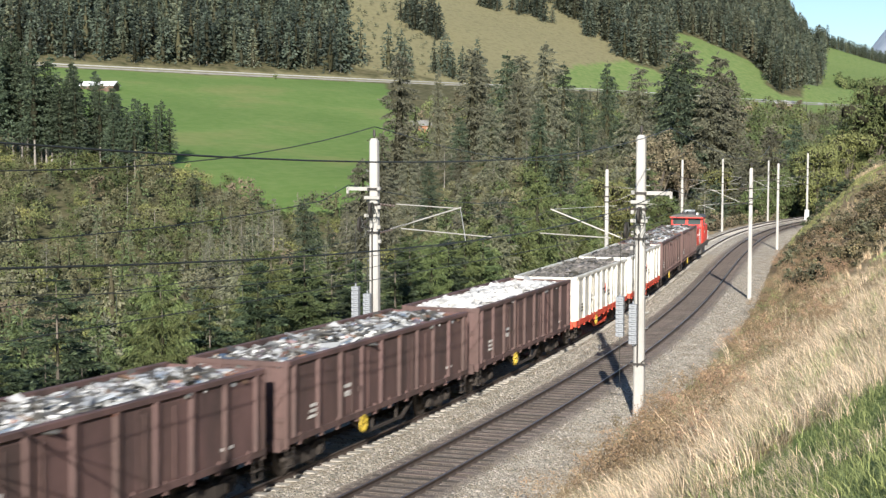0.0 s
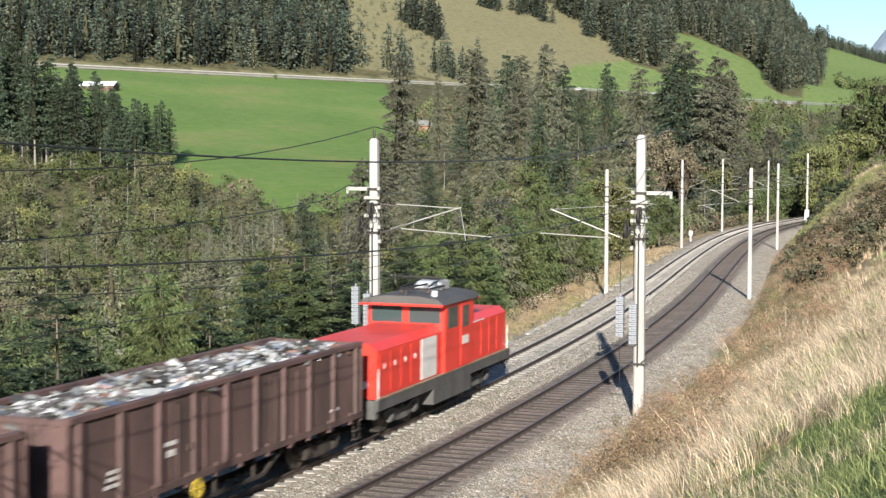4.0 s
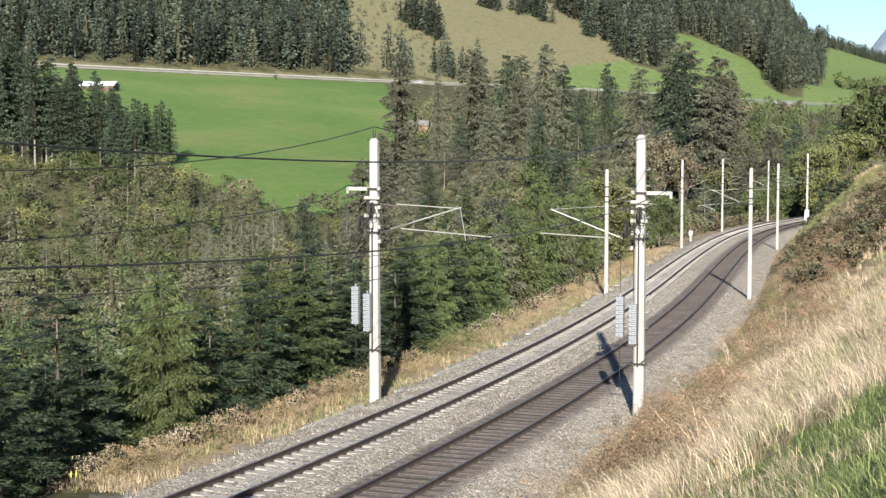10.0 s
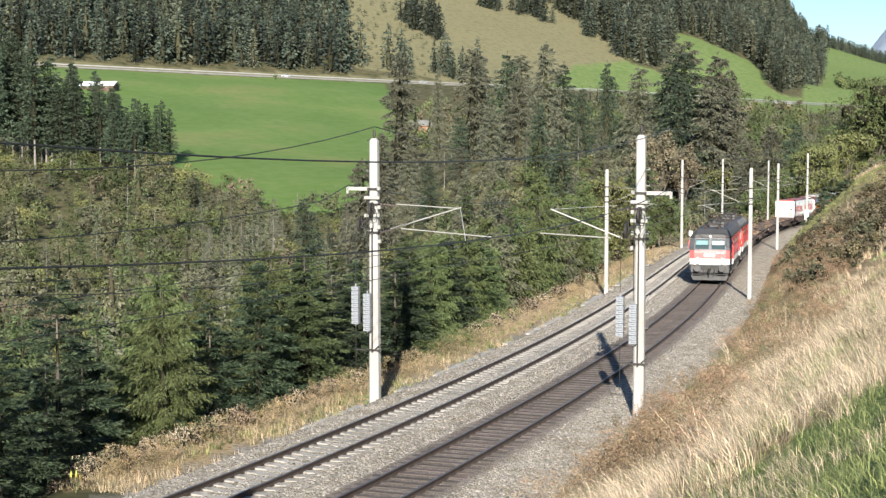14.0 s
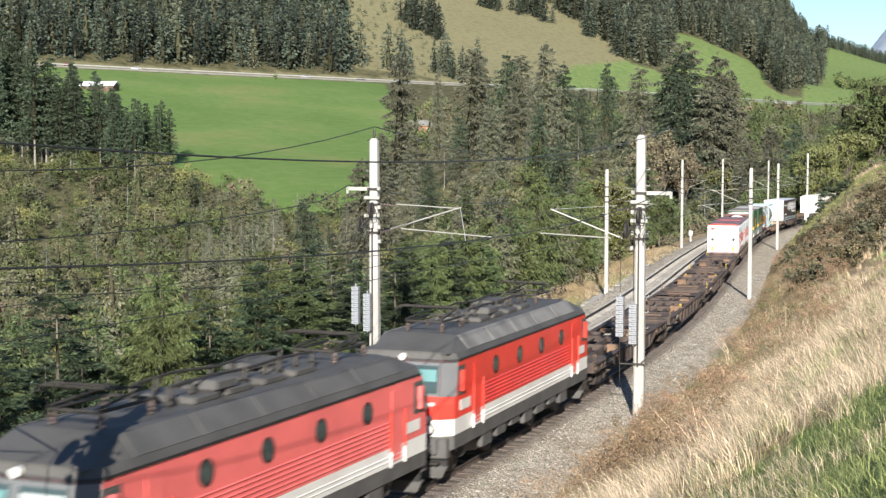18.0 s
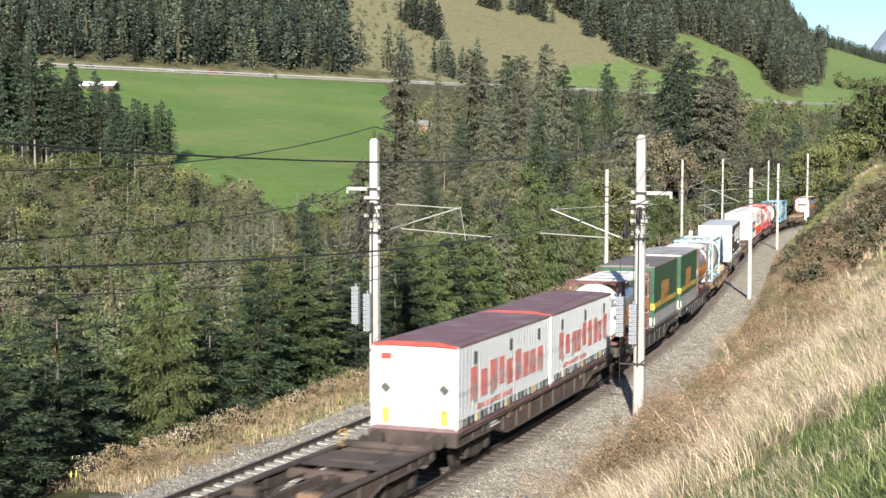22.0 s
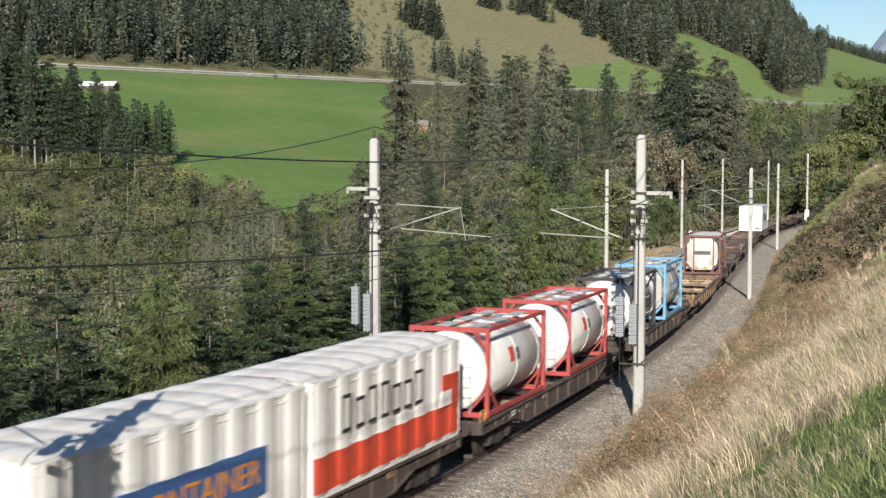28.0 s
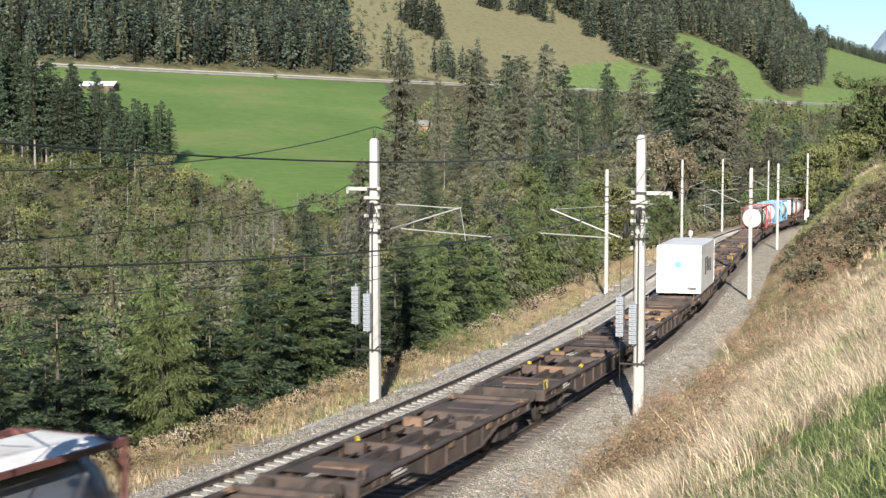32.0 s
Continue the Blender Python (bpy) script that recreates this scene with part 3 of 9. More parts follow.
STATIONS = [-40, 6, 43, 93, 153, 196, 236, 280]
overhead(0.1, STATIONS)
overhead(GAP - 0.1, STATIONS)
SPANS = STATIONS[2:]
for lead, ends in (((-3.65, -3.65, 6.5, 0.0018, 22.0), [(s, -3.65, 7.65, 1.2) for s in SPANS]),          # valley-side feeder
                   ((9.4, 8.3, 6.93, 0.0015, 21.5), [(s, 8.3, 7.65, 1.1) for s in SPANS]),                # hill-side feeder
                   ((-2.6, -2.6, 8.22, 0.0030, 20.0), [(s, -2.6, 9.8, 1.15) for s in SPANS]),             # valley-side earth wire
                   ((9.2, 8.3, 8.49, 0.0017, 16.0), [(s, 8.3, 9.75, 1.0) for s in SPANS])):               # hill-side earth wire
    o_a, o_b, low, bow, mid = lead
    pts = []
    for s0 in np.linspace(-12.0, 43.0, 23)[:-1]:
        x, y, z, th = on_line(s0, np.interp(s0, (6.5, 43.0), (o_a, o_b)))
        pts.append((x, y, z + low + bow * (s0 - mid) ** 2))
    for (s0, o0, h0, sag), (s1, o1, h1, _) in zip(ends, ends[1:]):
        for i in range(6):
            f = i / 6
            x, y, z, th = on_line(s0 + (s1 - s0) * f, o0 + (o1 - o0) * f)
            pts.append((x, y, z + h0 + (h1 - h0) * f - sag * 4 * f * (1 - f)))
    wire_between("feeder_wire" if low < 7.5 else "earth_wire", pts, 0.014 if o_a > 0 else 0.017, "dark cable strung from mast to mast beside the railway")

# ---- cable trough, marker post, road across the valley ----
trough = tagged(new("cable_trough"), "pale concrete cable trough covers beside the ballast", "cable trough", kind="structure")
slab = Geo().box(-0.19, 0.19, -0.48, 0.48, -0.12, 0.0, 0.015).mesh("trough_cover")
slab.materials.append(CONCRETE)
for i in range(86):
    s = 38 + i
    if 0.5 + 0.5 * math.sin(s * 0.37) + 0.4 * math.sin(s * 1.1) < 0.35:
        continue
    x, y, z, th = on_line(s, -3.0)
    ob = new("trough_cover", slab)
    ob.parent = trough
    ob.matrix_basis = pose(float(x), float(y), float(z) - 0.52 + random.uniform(-0.02, 0.02), random.uniform(-1.5, 1.5), random.uniform(-2, 2), -math.degrees(float(th)) + random.uniform(-2, 2))
post = new("marker_post")
x, y, z, th = on_line(168, -3.4)
post.matrix_basis = pose(float(x), float(y), float(z) - 0.5, 0, 0, -10)
part("post", Geo().box(-0.07, 0.07, -0.05, 0.05, 0, 1.15, 0.01), BOX_WHITE, post)
part("sign", Geo().box(-0.2, 0.2, -0.06, -0.03, 0.7, 1.25, 0.01), BOX_WHITE, post)
tagged(post, "white line-side marker post with a plain sign", "marker post")
part("control_box", Geo().box(-0.28, 0.28, -0.3, -0.02, 1.7, 3.0, 0.03), BOX_WHITE, right_masts[3][0], "white control cabinet on the mast")

ASPHALT = mat("pale_asphalt", (0.20, 0.195, 0.18), 0.9, 0, 0.2, 0.3, 8, 0.1)
RAILING = mat("guard_rail_zinc", (0.33, 0.33, 0.31), 0.5, 0.3, 0.15, 0.5, 8, 0)


def road_strip(name, profile, material):
    """A profile of (across, up) points drawn along the road."""
    xs = np.linspace(-330, 300, 150)
    ys, zs = np.interp(xs, ROAD_X, ROAD_Y), np.interp(xs, ROAD_X, ROAD_Z)
    sm = np.ones(9) / 9
    pad = lambda a: np.convolve(np.concatenate([np.full(4, a[0]), a, np.full(4, a[-1])]), sm, "valid")
    ys, zs = pad(ys), pad(zs)
    dx, dy = np.gradient(xs), np.gradient(ys)
    ln = np.hypot(dx, dy)
    nx, ny = -dy / ln, dx / ln
    cols = [np.stack([xs + nx * a, ys + ny * a, zs + b], 1) for a, b in profile]
    v = np.stack(cols, 1).reshape(-1, 3)
    k = len(profile)
    i, j = np.meshgrid(np.arange(len(xs) - 1), np.arange(k - 1), indexing="ij")
    f = np.stack([i * k + j, i * k + j + 1, (i + 1) * k + j + 1, (i + 1) * k + j], -1).reshape(-1, 4)
    return quick_mesh(name, v, f, material), xs, ys, zs, np.arctan2(dx, dy)


road_mesh, RXS, RYS, RZS, RTH = road_strip("road", [(-4.6, -0.6), (-4.0, 0.6), (4.0, 0.6), (4.6, -0.5)], ASPHALT)
tagged(new("road", road_mesh), "pale asphalt road running along the far slope", "road", kind="structure")
tagged(new("guard_rail", road_strip("guard_rail", [(-4.1, 1.0), (-4.15, 1.45), (-4.05, 1.5), (-4.0, 1.45), (-4.0, 1.0)], RAILING)[0]), "long zinc guard rail along the far road", "guard rail", kind="structure")

# loose stones on the ballast and shoulders
STONE = mat("ballast_stone", (0.265, 0.245, 0.21), 0.9, 0, 0.2, 8, 60, 0.2, island=0.6)


def scatter_stones():
    g = np.random.default_rng(51)
    n = 34000
    s = 12 + 100 * g.random(n) ** 1.5
    u = np.where(g.random(n) < 0.38, g.uniform(5.5, 8.0, n), np.where(g.random(n) < 0.35, g.uniform(-2.8, -1.3, n), np.where(g.random(n) < 0.35, g.uniform(-1.2, 1.2, n), g.uniform(1.35, 2.6, n))))
    x, y, z, _ = on_line(s, u)
    z = z + np.interp(u, [a for a, _, _ in BED], [b for _, b, _ in BED])
    cube = np.array([(a, b, c) for c in (-0.5, 0.5) for a, b in ((-1, -1), (1, -1), (1, 1), (-1, 1))], float)
    size = 0.014 + 0.030 * g.random(n) ** 2
    v = cube[None] * (size[:, None, None] * g.uniform(0.5, 1.3, (n, 8, 3)))
    a = g.uniform(0, 6.28, n)
    v = np.stack([v[..., 0] * np.cos(a)[:, None] - v[..., 1] * np.sin(a)[:, None] + x[:, None], v[..., 0] * np.sin(a)[:, None] + v[..., 1] * np.cos(a)[:, None] + y[:, None], v[..., 2] + z[:, None] + 0.01], -1)
    q = np.array([(4, 5, 6, 7), (0, 1, 5, 4), (1, 2, 6, 5), (2, 3, 7, 6), (3, 0, 4, 7)])
    f = (q[None] + 8 * np.arange(n)[:, None, None]).reshape(-1, 4)
    tagged(new("ballast_stones", quick_mesh("ballast_stones", v.reshape(-1, 3), f, STONE)), "loose beige and grey ballast stones along the tracks", "stones", kind="stuff")


scatter_stones()


# ---- rolling stock: y runs along the train away from the camera, z is 0 on the rails ----
BROWN = mat("wagon_brown_paint", (0.118, 0.070, 0.063), 0.75, 0, 0.35, 1.1, 25, 0.15, streak=0.8, dirt=(0.070, 0.046, 0.041), each=0.12)
CREAM = mat("wagon_cream_paint", (0.70, 0.69, 0.63), 0.65, 0, 0.25, 1.1, 25, 0.1, streak=0.85, dirt=(0.52, 0.48, 0.40))
ORANGE_RED = mat("underframe_red_paint", (0.66, 0.075, 0.035), 0.65, 0, 0.3, 1.5, 25, 0.1)
BOGIE = mat("bogie_grime", (0.045, 0.036, 0.03), 0.85, 0.1, 0.35, 2, 30, 0.2)
WHEEL = mat("wheel_steel", (0.10, 0.085, 0.075), 0.55, 0.6, 0.3, 3, 40, 0.1)
MARK = mat("stencil_white", (0.62, 0.61, 0.58), 0.8, 0, 0.25, 6, 50, 0)
YELLOW = mat("yellow_paint", (0.55, 0.40, 0.05), 0.6, 0, 0.25, 4, 40, 0)
FLAT = mat("flat_wagon_brown_rust", (0.094, 0.068, 0.056), 0.85, 0, 0.4, 1.4, 25, 0.2, dirt=(0.048, 0.038, 0.033))
FLAT_DARK = mat("flat_wagon_grey_black", (0.048, 0.047, 0.048), 0.7, 0, 0.4, 1.4, 25, 0.15, dirt=(0.085, 0.065, 0.05))
TAN_RUST = mat("bare_tan_rust", (0.40, 0.30, 0.20), 0.9, 0, 0.35, 1.6, 25, 0.2, dirt=(0.16, 0.10, 0.065))
RUSTY = mat("flat_wagon_bare_rust", (0.21, 0.130, 0.085), 0.9, 0, 0.4, 1.6, 25, 0.25, dirt=(0.075, 0.052, 0.040))
RUST_PATCH = mat("rust_orange", (0.215, 0.135, 0.085), 0.9, 0, 0.35, 3, 30, 0.2)
LOCO_FADED = mat("locomotive_faded_red", (0.78, 0.165, 0.155), 0.42, 0, 0.12, 0.8, 20, 0.02)
LOCO_SOOT = mat("locomotive_sooty_slope", (0.105, 0.102, 0.098), 0.65, 0, 0.25, 1, 25, 0.05)
LOCO_RED = mat("locomotive_red", (0.76, 0.052, 0.036), 0.38, 0, 0.12, 0.8, 20, 0.02)
LOCO_GREY = mat("locomotive_roof_grey", (0.088, 0.085, 0.080), 0.6, 0, 0.25, 1, 25, 0.05)
LOCO_SLOPE = mat("locomotive_roof_slope_grey", (0.23, 0.22, 0.205), 0.6, 0, 0.25, 1, 25, 0.05, dirt=(0.13, 0.125, 0.115))
CAB_TRIM = mat("cab_window_trim_grey", (0.13, 0.135, 0.14), 0.5, 0, 0.15, 1, 25, 0.03)
LOCO_UNDER = mat("locomotive_frame_grey", (0.095, 0.093, 0.090), 0.7, 0, 0.3, 1.5, 25, 0.05)
LOCO_WHITE = mat("locomotive_white_band", (0.72, 0.71, 0.68), 0.45, 0, 0.1, 1, 25, 0.02)
BLACK = mat("black_rubber", (0.02, 0.02, 0.02), 0.6, 0, 0.2, 3, 40, 0)
WHITE = mat("white_paint", (0.78, 0.77, 0.74), 0.5, 0, 0.12, 1.0, 25, 0.03, streak=0.6)
OFFWHITE = mat("weathered_white_paint", (0.84, 0.82, 0.78), 0.6, 0, 0.2, 1.3, 25, 0.05, streak=0.7, dirt=(0.64, 0.60, 0.54))
SILVER = mat("silver_panel", (0.42, 0.45, 0.47), 0.45, 0.25, 0.15, 1.0, 30, 0.03, streak=0.7)
WINE = mat("wine_red_roof", (0.215, 0.115, 0.12), 0.6, 0, 0.25, 0.8, 25, 0.05, dirt=(0.27, 0.21, 0.21))
FADED_RED = mat("faded_red_print", (0.72, 0.24, 0.21), 0.6, 0, 0.3, 2.5, 30, 0)
ROOF_WHITE = mat("white_roof_sheet", (0.66, 0.68, 0.68), 0.5, 0, 0.18, 0.9, 25, 0.03, dirt=(0.45, 0.44, 0.42))
PALE_SHELL = mat("pale_grey_shell", (0.42, 0.455, 0.475), 0.5, 0.1, 0.15, 0.9, 25, 0.03, streak=0.6)
TANK_PALE = mat("tank_shell_pale_grey", (0.42, 0.42, 0.40), 0.5, 0.1, 0.15, 0.9, 25, 0.03, streak=0.6, dirt=(0.33, 0.31, 0.28))
PLANK = mat("walkway_planks", (0.26, 0.20, 0.14), 0.85, 0, 0.3, 2, 30, 0.2)
SIGN_RED = mat("sign_red", (0.62, 0.07, 0.05), 0.55, 0, 0.15, 3, 30, 0)
FRAME_RED = mat("frame_red_paint", (0.38, 0.06, 0.055), 0.5, 0, 0.2, 2, 30, 0.05)
FRAME_BROWN = mat("frame_oxide_brown", (0.145, 0.060, 0.052), 0.6, 0, 0.25, 2, 30, 0.05)
FRAME_BLUE = mat("frame_sky_blue", (0.15, 0.35, 0.52), 0.5, 0, 0.2, 2, 30, 0.05)
FRAME_PALE = mat("frame_pale_blue", (0.30, 0.44, 0.47), 0.55, 0, 0.2, 2, 30, 0.05)
FRAME_BLACK = mat("frame_black", (0.03, 0.03, 0.032), 0.5, 0, 0.2, 2, 30, 0.05)
TANK_WHITE = mat("tank_shell_white", (0.72, 0.71, 0.67), 0.4, 0.0, 0.15, 0.8, 20, 0.02, streak=0.6, dirt=(0.5, 0.46, 0.40))
TANK_STEEL = mat("tank_shell_stainless", (0.50, 0.51, 0.53), 0.28, 0.85, 0.12, 0.8, 20, 0.02)
PLATE_GREY = mat("stained_pale_plate", (0.50, 0.485, 0.45), 0.55, 0, 0.2, 0.9, 20, 0.03, streak=0.6, dirt=(0.36, 0.32, 0.27))
TANK_GREY = mat("tank_shell_grey", (0.22, 0.23, 0.245), 0.35, 0.4, 0.2, 0.8, 20, 0.02)
TANK_CREAM = mat("tank_shell_cream", (0.56, 0.50, 0.42), 0.5, 0, 0.25, 0.9, 20, 0.03, dirt=(0.48, 0.36, 0.25))
BAND_ORANGE = mat("orange_band", (0.70, 0.27, 0.02), 0.45, 0, 0.12, 2, 30, 0)
BAND_BLUE = mat("blue_band", (0.05, 0.12, 0.30), 0.5, 0, 0.15, 2, 30, 0)
SKY_SIGN = mat("light_blue_sign", (0.13, 0.33, 0.58), 0.5, 0, 0.15, 2, 30, 0)
TARP_PALE = mat("pale_dusty_tarpaulin", (0.46, 0.45, 0.43), 0.7, 0, 0.3, 0.9, 14, 0.15, dirt=(0.18, 0.16, 0.135))
GREEN = mat("green_tarpaulin", (0.030, 0.100, 0.050), 0.5, 0, 0.25, 0.9, 14, 0.15)
TARP_GREY = mat("roof_tarpaulin_grey", (0.20, 0.175, 0.16), 0.7, 0, 0.25, 0.7, 18, 0.1)
GOLD = mat("ochre_print", (0.45, 0.22, 0.05), 0.6, 0, 0.15, 2, 30, 0)
LEMON = mat("yellow_stripe", (0.52, 0.38, 0.06), 0.55, 0, 0.12, 2, 30, 0)
RAIL_BLUE = mat("blue_grey_rail", (0.17, 0.215, 0.24), 0.5, 0.1, 0.25, 1.2, 25, 0.05)
UMBER = mat("dark_brown_curtain", (0.060, 0.045, 0.042), 0.5, 0, 0.2, 0.8, 14, 0.08)
WALKWAY = mat("walkway_grating", (0.62, 0.62, 0.60), 0.6, 0.0, 0.3, 2, 60, 0.2)


def glass_mat(name, tint):
    m, n, l, b = nodes(name)
    b.inputs["Base Color"].default_value = (*tint, 1)
    b.inputs["Roughness"].default_value, b.inputs["IOR"].default_value = 0.05, 1.5
    b.inputs["Specular IOR Level"].default_value = 0.8
    return m


CAB_GLASS = glass_mat("cab_glass_dark", (0.05, 0.075, 0.075))
CAB_BLIND = mat("cab_blind_grey", (0.40, 0.44, 0.43), 0.4, 0, 0.15, 2, 30, 0)
CAB_SHADE = mat("cab_blind_teal", (0.13, 0.27, 0.27), 0.3, 0, 0.15, 2, 30, 0)
LAMP_GLASS = glass_mat("lamp_glass", (0.75, 0.75, 0.72))


def scrap_material():
    m, n, l, b = nodes("scrap_metal")
    g = n.new("ShaderNodeNewGeometry")
    r = ramp_of(n, [(0.0, (0.045, 0.042, 0.038)), (0.3, (0.10, 0.095, 0.085)), (0.5, (0.22, 0.225, 0.22)), (0.66, (0.42, 0.43, 0.43)), (0.84, (0.62, 0.62, 0.61)), (0.90, (0.10, 0.15, 0.22)), (0.95, (0.22, 0.10, 0.07)), (1.0, (0.16, 0.11, 0.075))])
    l.new(g.outputs["Random Per Island"], r.inputs[0])
    l.new(r.outputs[0], b.inputs["Base Color"])
    b.inputs["Roughness"].default_value, b.inputs["Metallic"].default_value = 0.55, 0.2
    return m


SCRAP = scrap_material()
SCRAP_DARK = mat("dark_shredded_scrap", (0.17, 0.16, 0.145), 0.65, 0.1, 0.4, 2.5, 30, 0.2, island=0.7)
SCRAP_PALE = mat("pale_shredded_sheet", (0.62, 0.62, 0.61), 0.6, 0.1, 0.3, 2.5, 30, 0.2, island=0.35)
_cache = {}


def shared(key, make, material, smooth=False):
    if key not in _cache:
        _cache[key] = make().mesh(key, smooth)
        _cache[key].materials.append(material)
    return _cache[key]


def wheel_geo(r=0.46):
    return Geo().lathe([(-0.07, r + 0.02), (-0.04, r + 0.03), (-0.04, r), (0.06, r - 0.01), (0.065, r - 0.08), (0.03, r - 0.1), (0.02, 0.16), (0.09, 0.13), (0.1, 0.05)], 20, "x")


def bogie(parent, y, wheelbase=1.8, r=0.46, deep=0.0, material=None):
    g = Geo()
    h = wheelbase / 2
    for x in (-1.0, 1.0):
        g.prism([(-h - 0.45, r + 0.02), (-h - 0.45, r + 0.22), (-h + 0.2, r + 0.25), (-0.3, r + 0.12 - deep), (0.3, r + 0.12 - deep), (h - 0.2, r + 0.25), (h + 0.45, r + 0.22), (h + 0.45, r + 0.02), (0.4, r - 0.22), (-0.4, r - 0.22)], "x", x - 0.06, x + 0.06)
        for e in (-h, h):
            g.box(x - 0.11, x + 0.13, e - 0.16, e + 0.16, r - 0.17, r + 0.17, 0.03)
            g.tube((x + (0.17 if x > 0 else -0.17), e, r), (x, e, r), 0.1, 10)
        for e in (-0.14, 0.14):
            g.tube((x, e, r - 0.18), (x, e, r + 0.22), 0.085, 8)
    g.box(-1.0, 1.0, -0.2, 0.2, r - 0.1, r + 0.2)
    for e in (-h, h):
        g.tube((-0.75, e, r), (0.75, e, r), 0.08, 8)
        for x in (-0.72, 0.72):
            g.box(x - 0.05, x + 0.05, e + (0.5 if e < 0 else -0.62), e + (0.62 if e < 0 else -0.5), r - 0.2, r + 0.15)
    b = part("bogie", g, material or BOGIE, parent, at=(0, y, 0))
    wm = shared("wheel%.2f" % r, lambda: wheel_geo(r), WHEEL, True)
    for e in (-h, h):
        for x in (-0.755, 0.755):
            w = part("wheel", wm, None, b, at=(x, e, r))
            w.rotation_euler = (0, 0, math.pi if x < 0 else 0)
    return b


def buffers(parent, y, z=1.06, mat_=None):
    s = 1 if y > 0 else -1
    for x in (-0.875, 0.875):
        g = Geo().tube((x, y - s * 0.5, z), (x, y - s * 0.12, z), 0.09, 10)
        g.tube((x, y - s * 0.12, z), (x, y - s * 0.04, z), 0.06, 10)
        g.tube((x, y - s * 0.05, z), (x, y, z), 0.22, 14, 0.21)
        part("buffer", g, mat_ or BOGIE, parent)
    g = Geo().box(-0.08, 0.08, min(y, y - s * 0.5), max(y, y - s * 0.5), z - 0.12, z + 0.02)
    g.tube((0, y, z - 0.05), (0, y - s * 0.05, z - 0.45), 0.05, 6)
    g.tube((0.35, y - s * 0.1, z - 0.05), (0.28, y - s * 0.02, z - 0.5), 0.03, 6)
    part("coupling", g, BOGIE, parent)


def open_wagon(white=False, seed=1):
    """A four-axle open goods wagon, heaped with scrap."""
    rnd = random.Random(seed)
    top = new("open_goods_wagon")
    paint, trim = (CREAM, ORANGE_RED) if white else (BROWN, BROWN)
    hl, hw, zb, zt = 7.28, 1.40, 1.22, 3.14
    for x in (-hw, hw):
        part("side_wall", Geo().box(x - 0.02, x + 0.02, -hl, hl, zb, zt), paint, top)
        g = Geo()
        g.box(x - 0.09, x + 0.09, -hl - 0.06, hl + 0.06, zt - 0.02, zt + 0.13, 0.02)
        part("top_rail", g, paint, top)
        rib = shared("rib%d" % white, lambda: Geo().prism([(-0.10, 0), (-0.06, 0.09), (0.06, 0.09), (0.10, 0)], "z", 0, zt - zb), paint)
        n = 10
        for i in range(n):
            y = -hl + 0.35 + i * (2 * hl - 0.7) / (n - 1)
            ob = part("rib", rib, None, top, at=(x + (0.02 if x > 0 else -0.02), y, zb))
            ob.rotation_euler = (0, 0, -math.pi / 2 if x > 0 else math.pi / 2)
        for yd in (-2.45, 2.45):
            g = Geo()
            g.box(x - 0.035, x + 0.035, yd - 0.85, yd + 0.85, zb + 0.06, zt - 0.12)
            door = part("side_door", g, paint, top)
            b = Geo()
            for e in (-0.62, 0.62):
                sx = 0.06 if x > 0 else -0.06
                b.tube((x + sx, yd + e, zb - 0.1), (x + sx, yd + e, zt - 0.2), 0.025, 6)
            b.box(x + (0.04 if x > 0 else -0.075), x + (0.075 if x > 0 else -0.04), yd - 0.12, yd + 0.12, zb + 0.6, zb + 0.75)
            part("door_latch", b, paint, door)
        low = 0.96 if white else 1.06
        sill = Geo().prism([(x - 0.08, low), (x + 0.08, low), (x + 0.08, zb), (x - 0.08, zb)], "y", -hl - 0.1, hl + 0.1)
        part("sill", sill, trim, top)
        sx = 0.09 if x > 0 else -0.09
        stop = shared("door_stop%d%d" % (white, x > 0), lambda: Geo().prism([(-0.07, 0.0), (0.07, 0.0), (0.05, 0.30), (-0.05, 0.34)], "x", min(0, sx), max(0, sx)), trim)
        for i in range(11):
            part("door_stop", stop, None, top, at=(x, -hl + 0.75 + i * (2 * hl - 1.5) / 10 + rnd.uniform(-0.12, 0.12), low - 0.10))
        # stencilled data
        sx = x + (0.045 if x > 0 else -0.045)
        for y0, y1, z0, z1 in ((-6.0, -5.35, 1.55, 1.63), (-5.94, -5.4, 1.7, 1.78), (-5.88, -5.32, 1.85, 1.93), (-3.6, -3.0, 2.05, 2.15), (-3.5, -3.15, 1.8, 1.95), (5.2, 5.75, 1.5, 1.58)):
            part("stencil_plate", Geo().box(sx - 0.006, sx + 0.006, y0, y1, z0, z1), MARK if not white else LOCO_UNDER, top, "worn stencilled data plate")
        if white:
            g = Geo().box(sx - 0.008, sx + 0.01, 0.5, 1.15, 1.95, 2.4)
            part("emblem", g, SIGN_RED, top, "red square emblem")
            for k, (a, c) in enumerate(((-0.15, 0.45), (0.2, 1.7), (1.2, 2.0))):
                part("emblem_bar", Geo().box(sx - 0.01, sx + 0.012, a, c, 2.12 - 0.19 * k, 2.22 - 0.19 * k), LOCO_UNDER, top, "dark lettering bar")
    for y in (-hl, hl):
        part("end_wall", Geo().box(-hw, hw, y - 0.025, y + 0.025, zb - 0.05, zt + 0.1), paint, top)
        g = Geo()
        for x in (-hw, -0.5, 0.5, hw):
            g.box(x - 0.07, x + 0.07, y - 0.09 if y < 0 else y, y if y < 0 else y + 0.09, 0.95, zt + 0.1)
        for z in (1.7, 2.35, zt + 0.03):
            g.box(-hw, hw, y - 0.07 if y < 0 else y, y if y < 0 else y + 0.07, z - 0.06, z + 0.06)
        part("end_frame", g, paint, top)
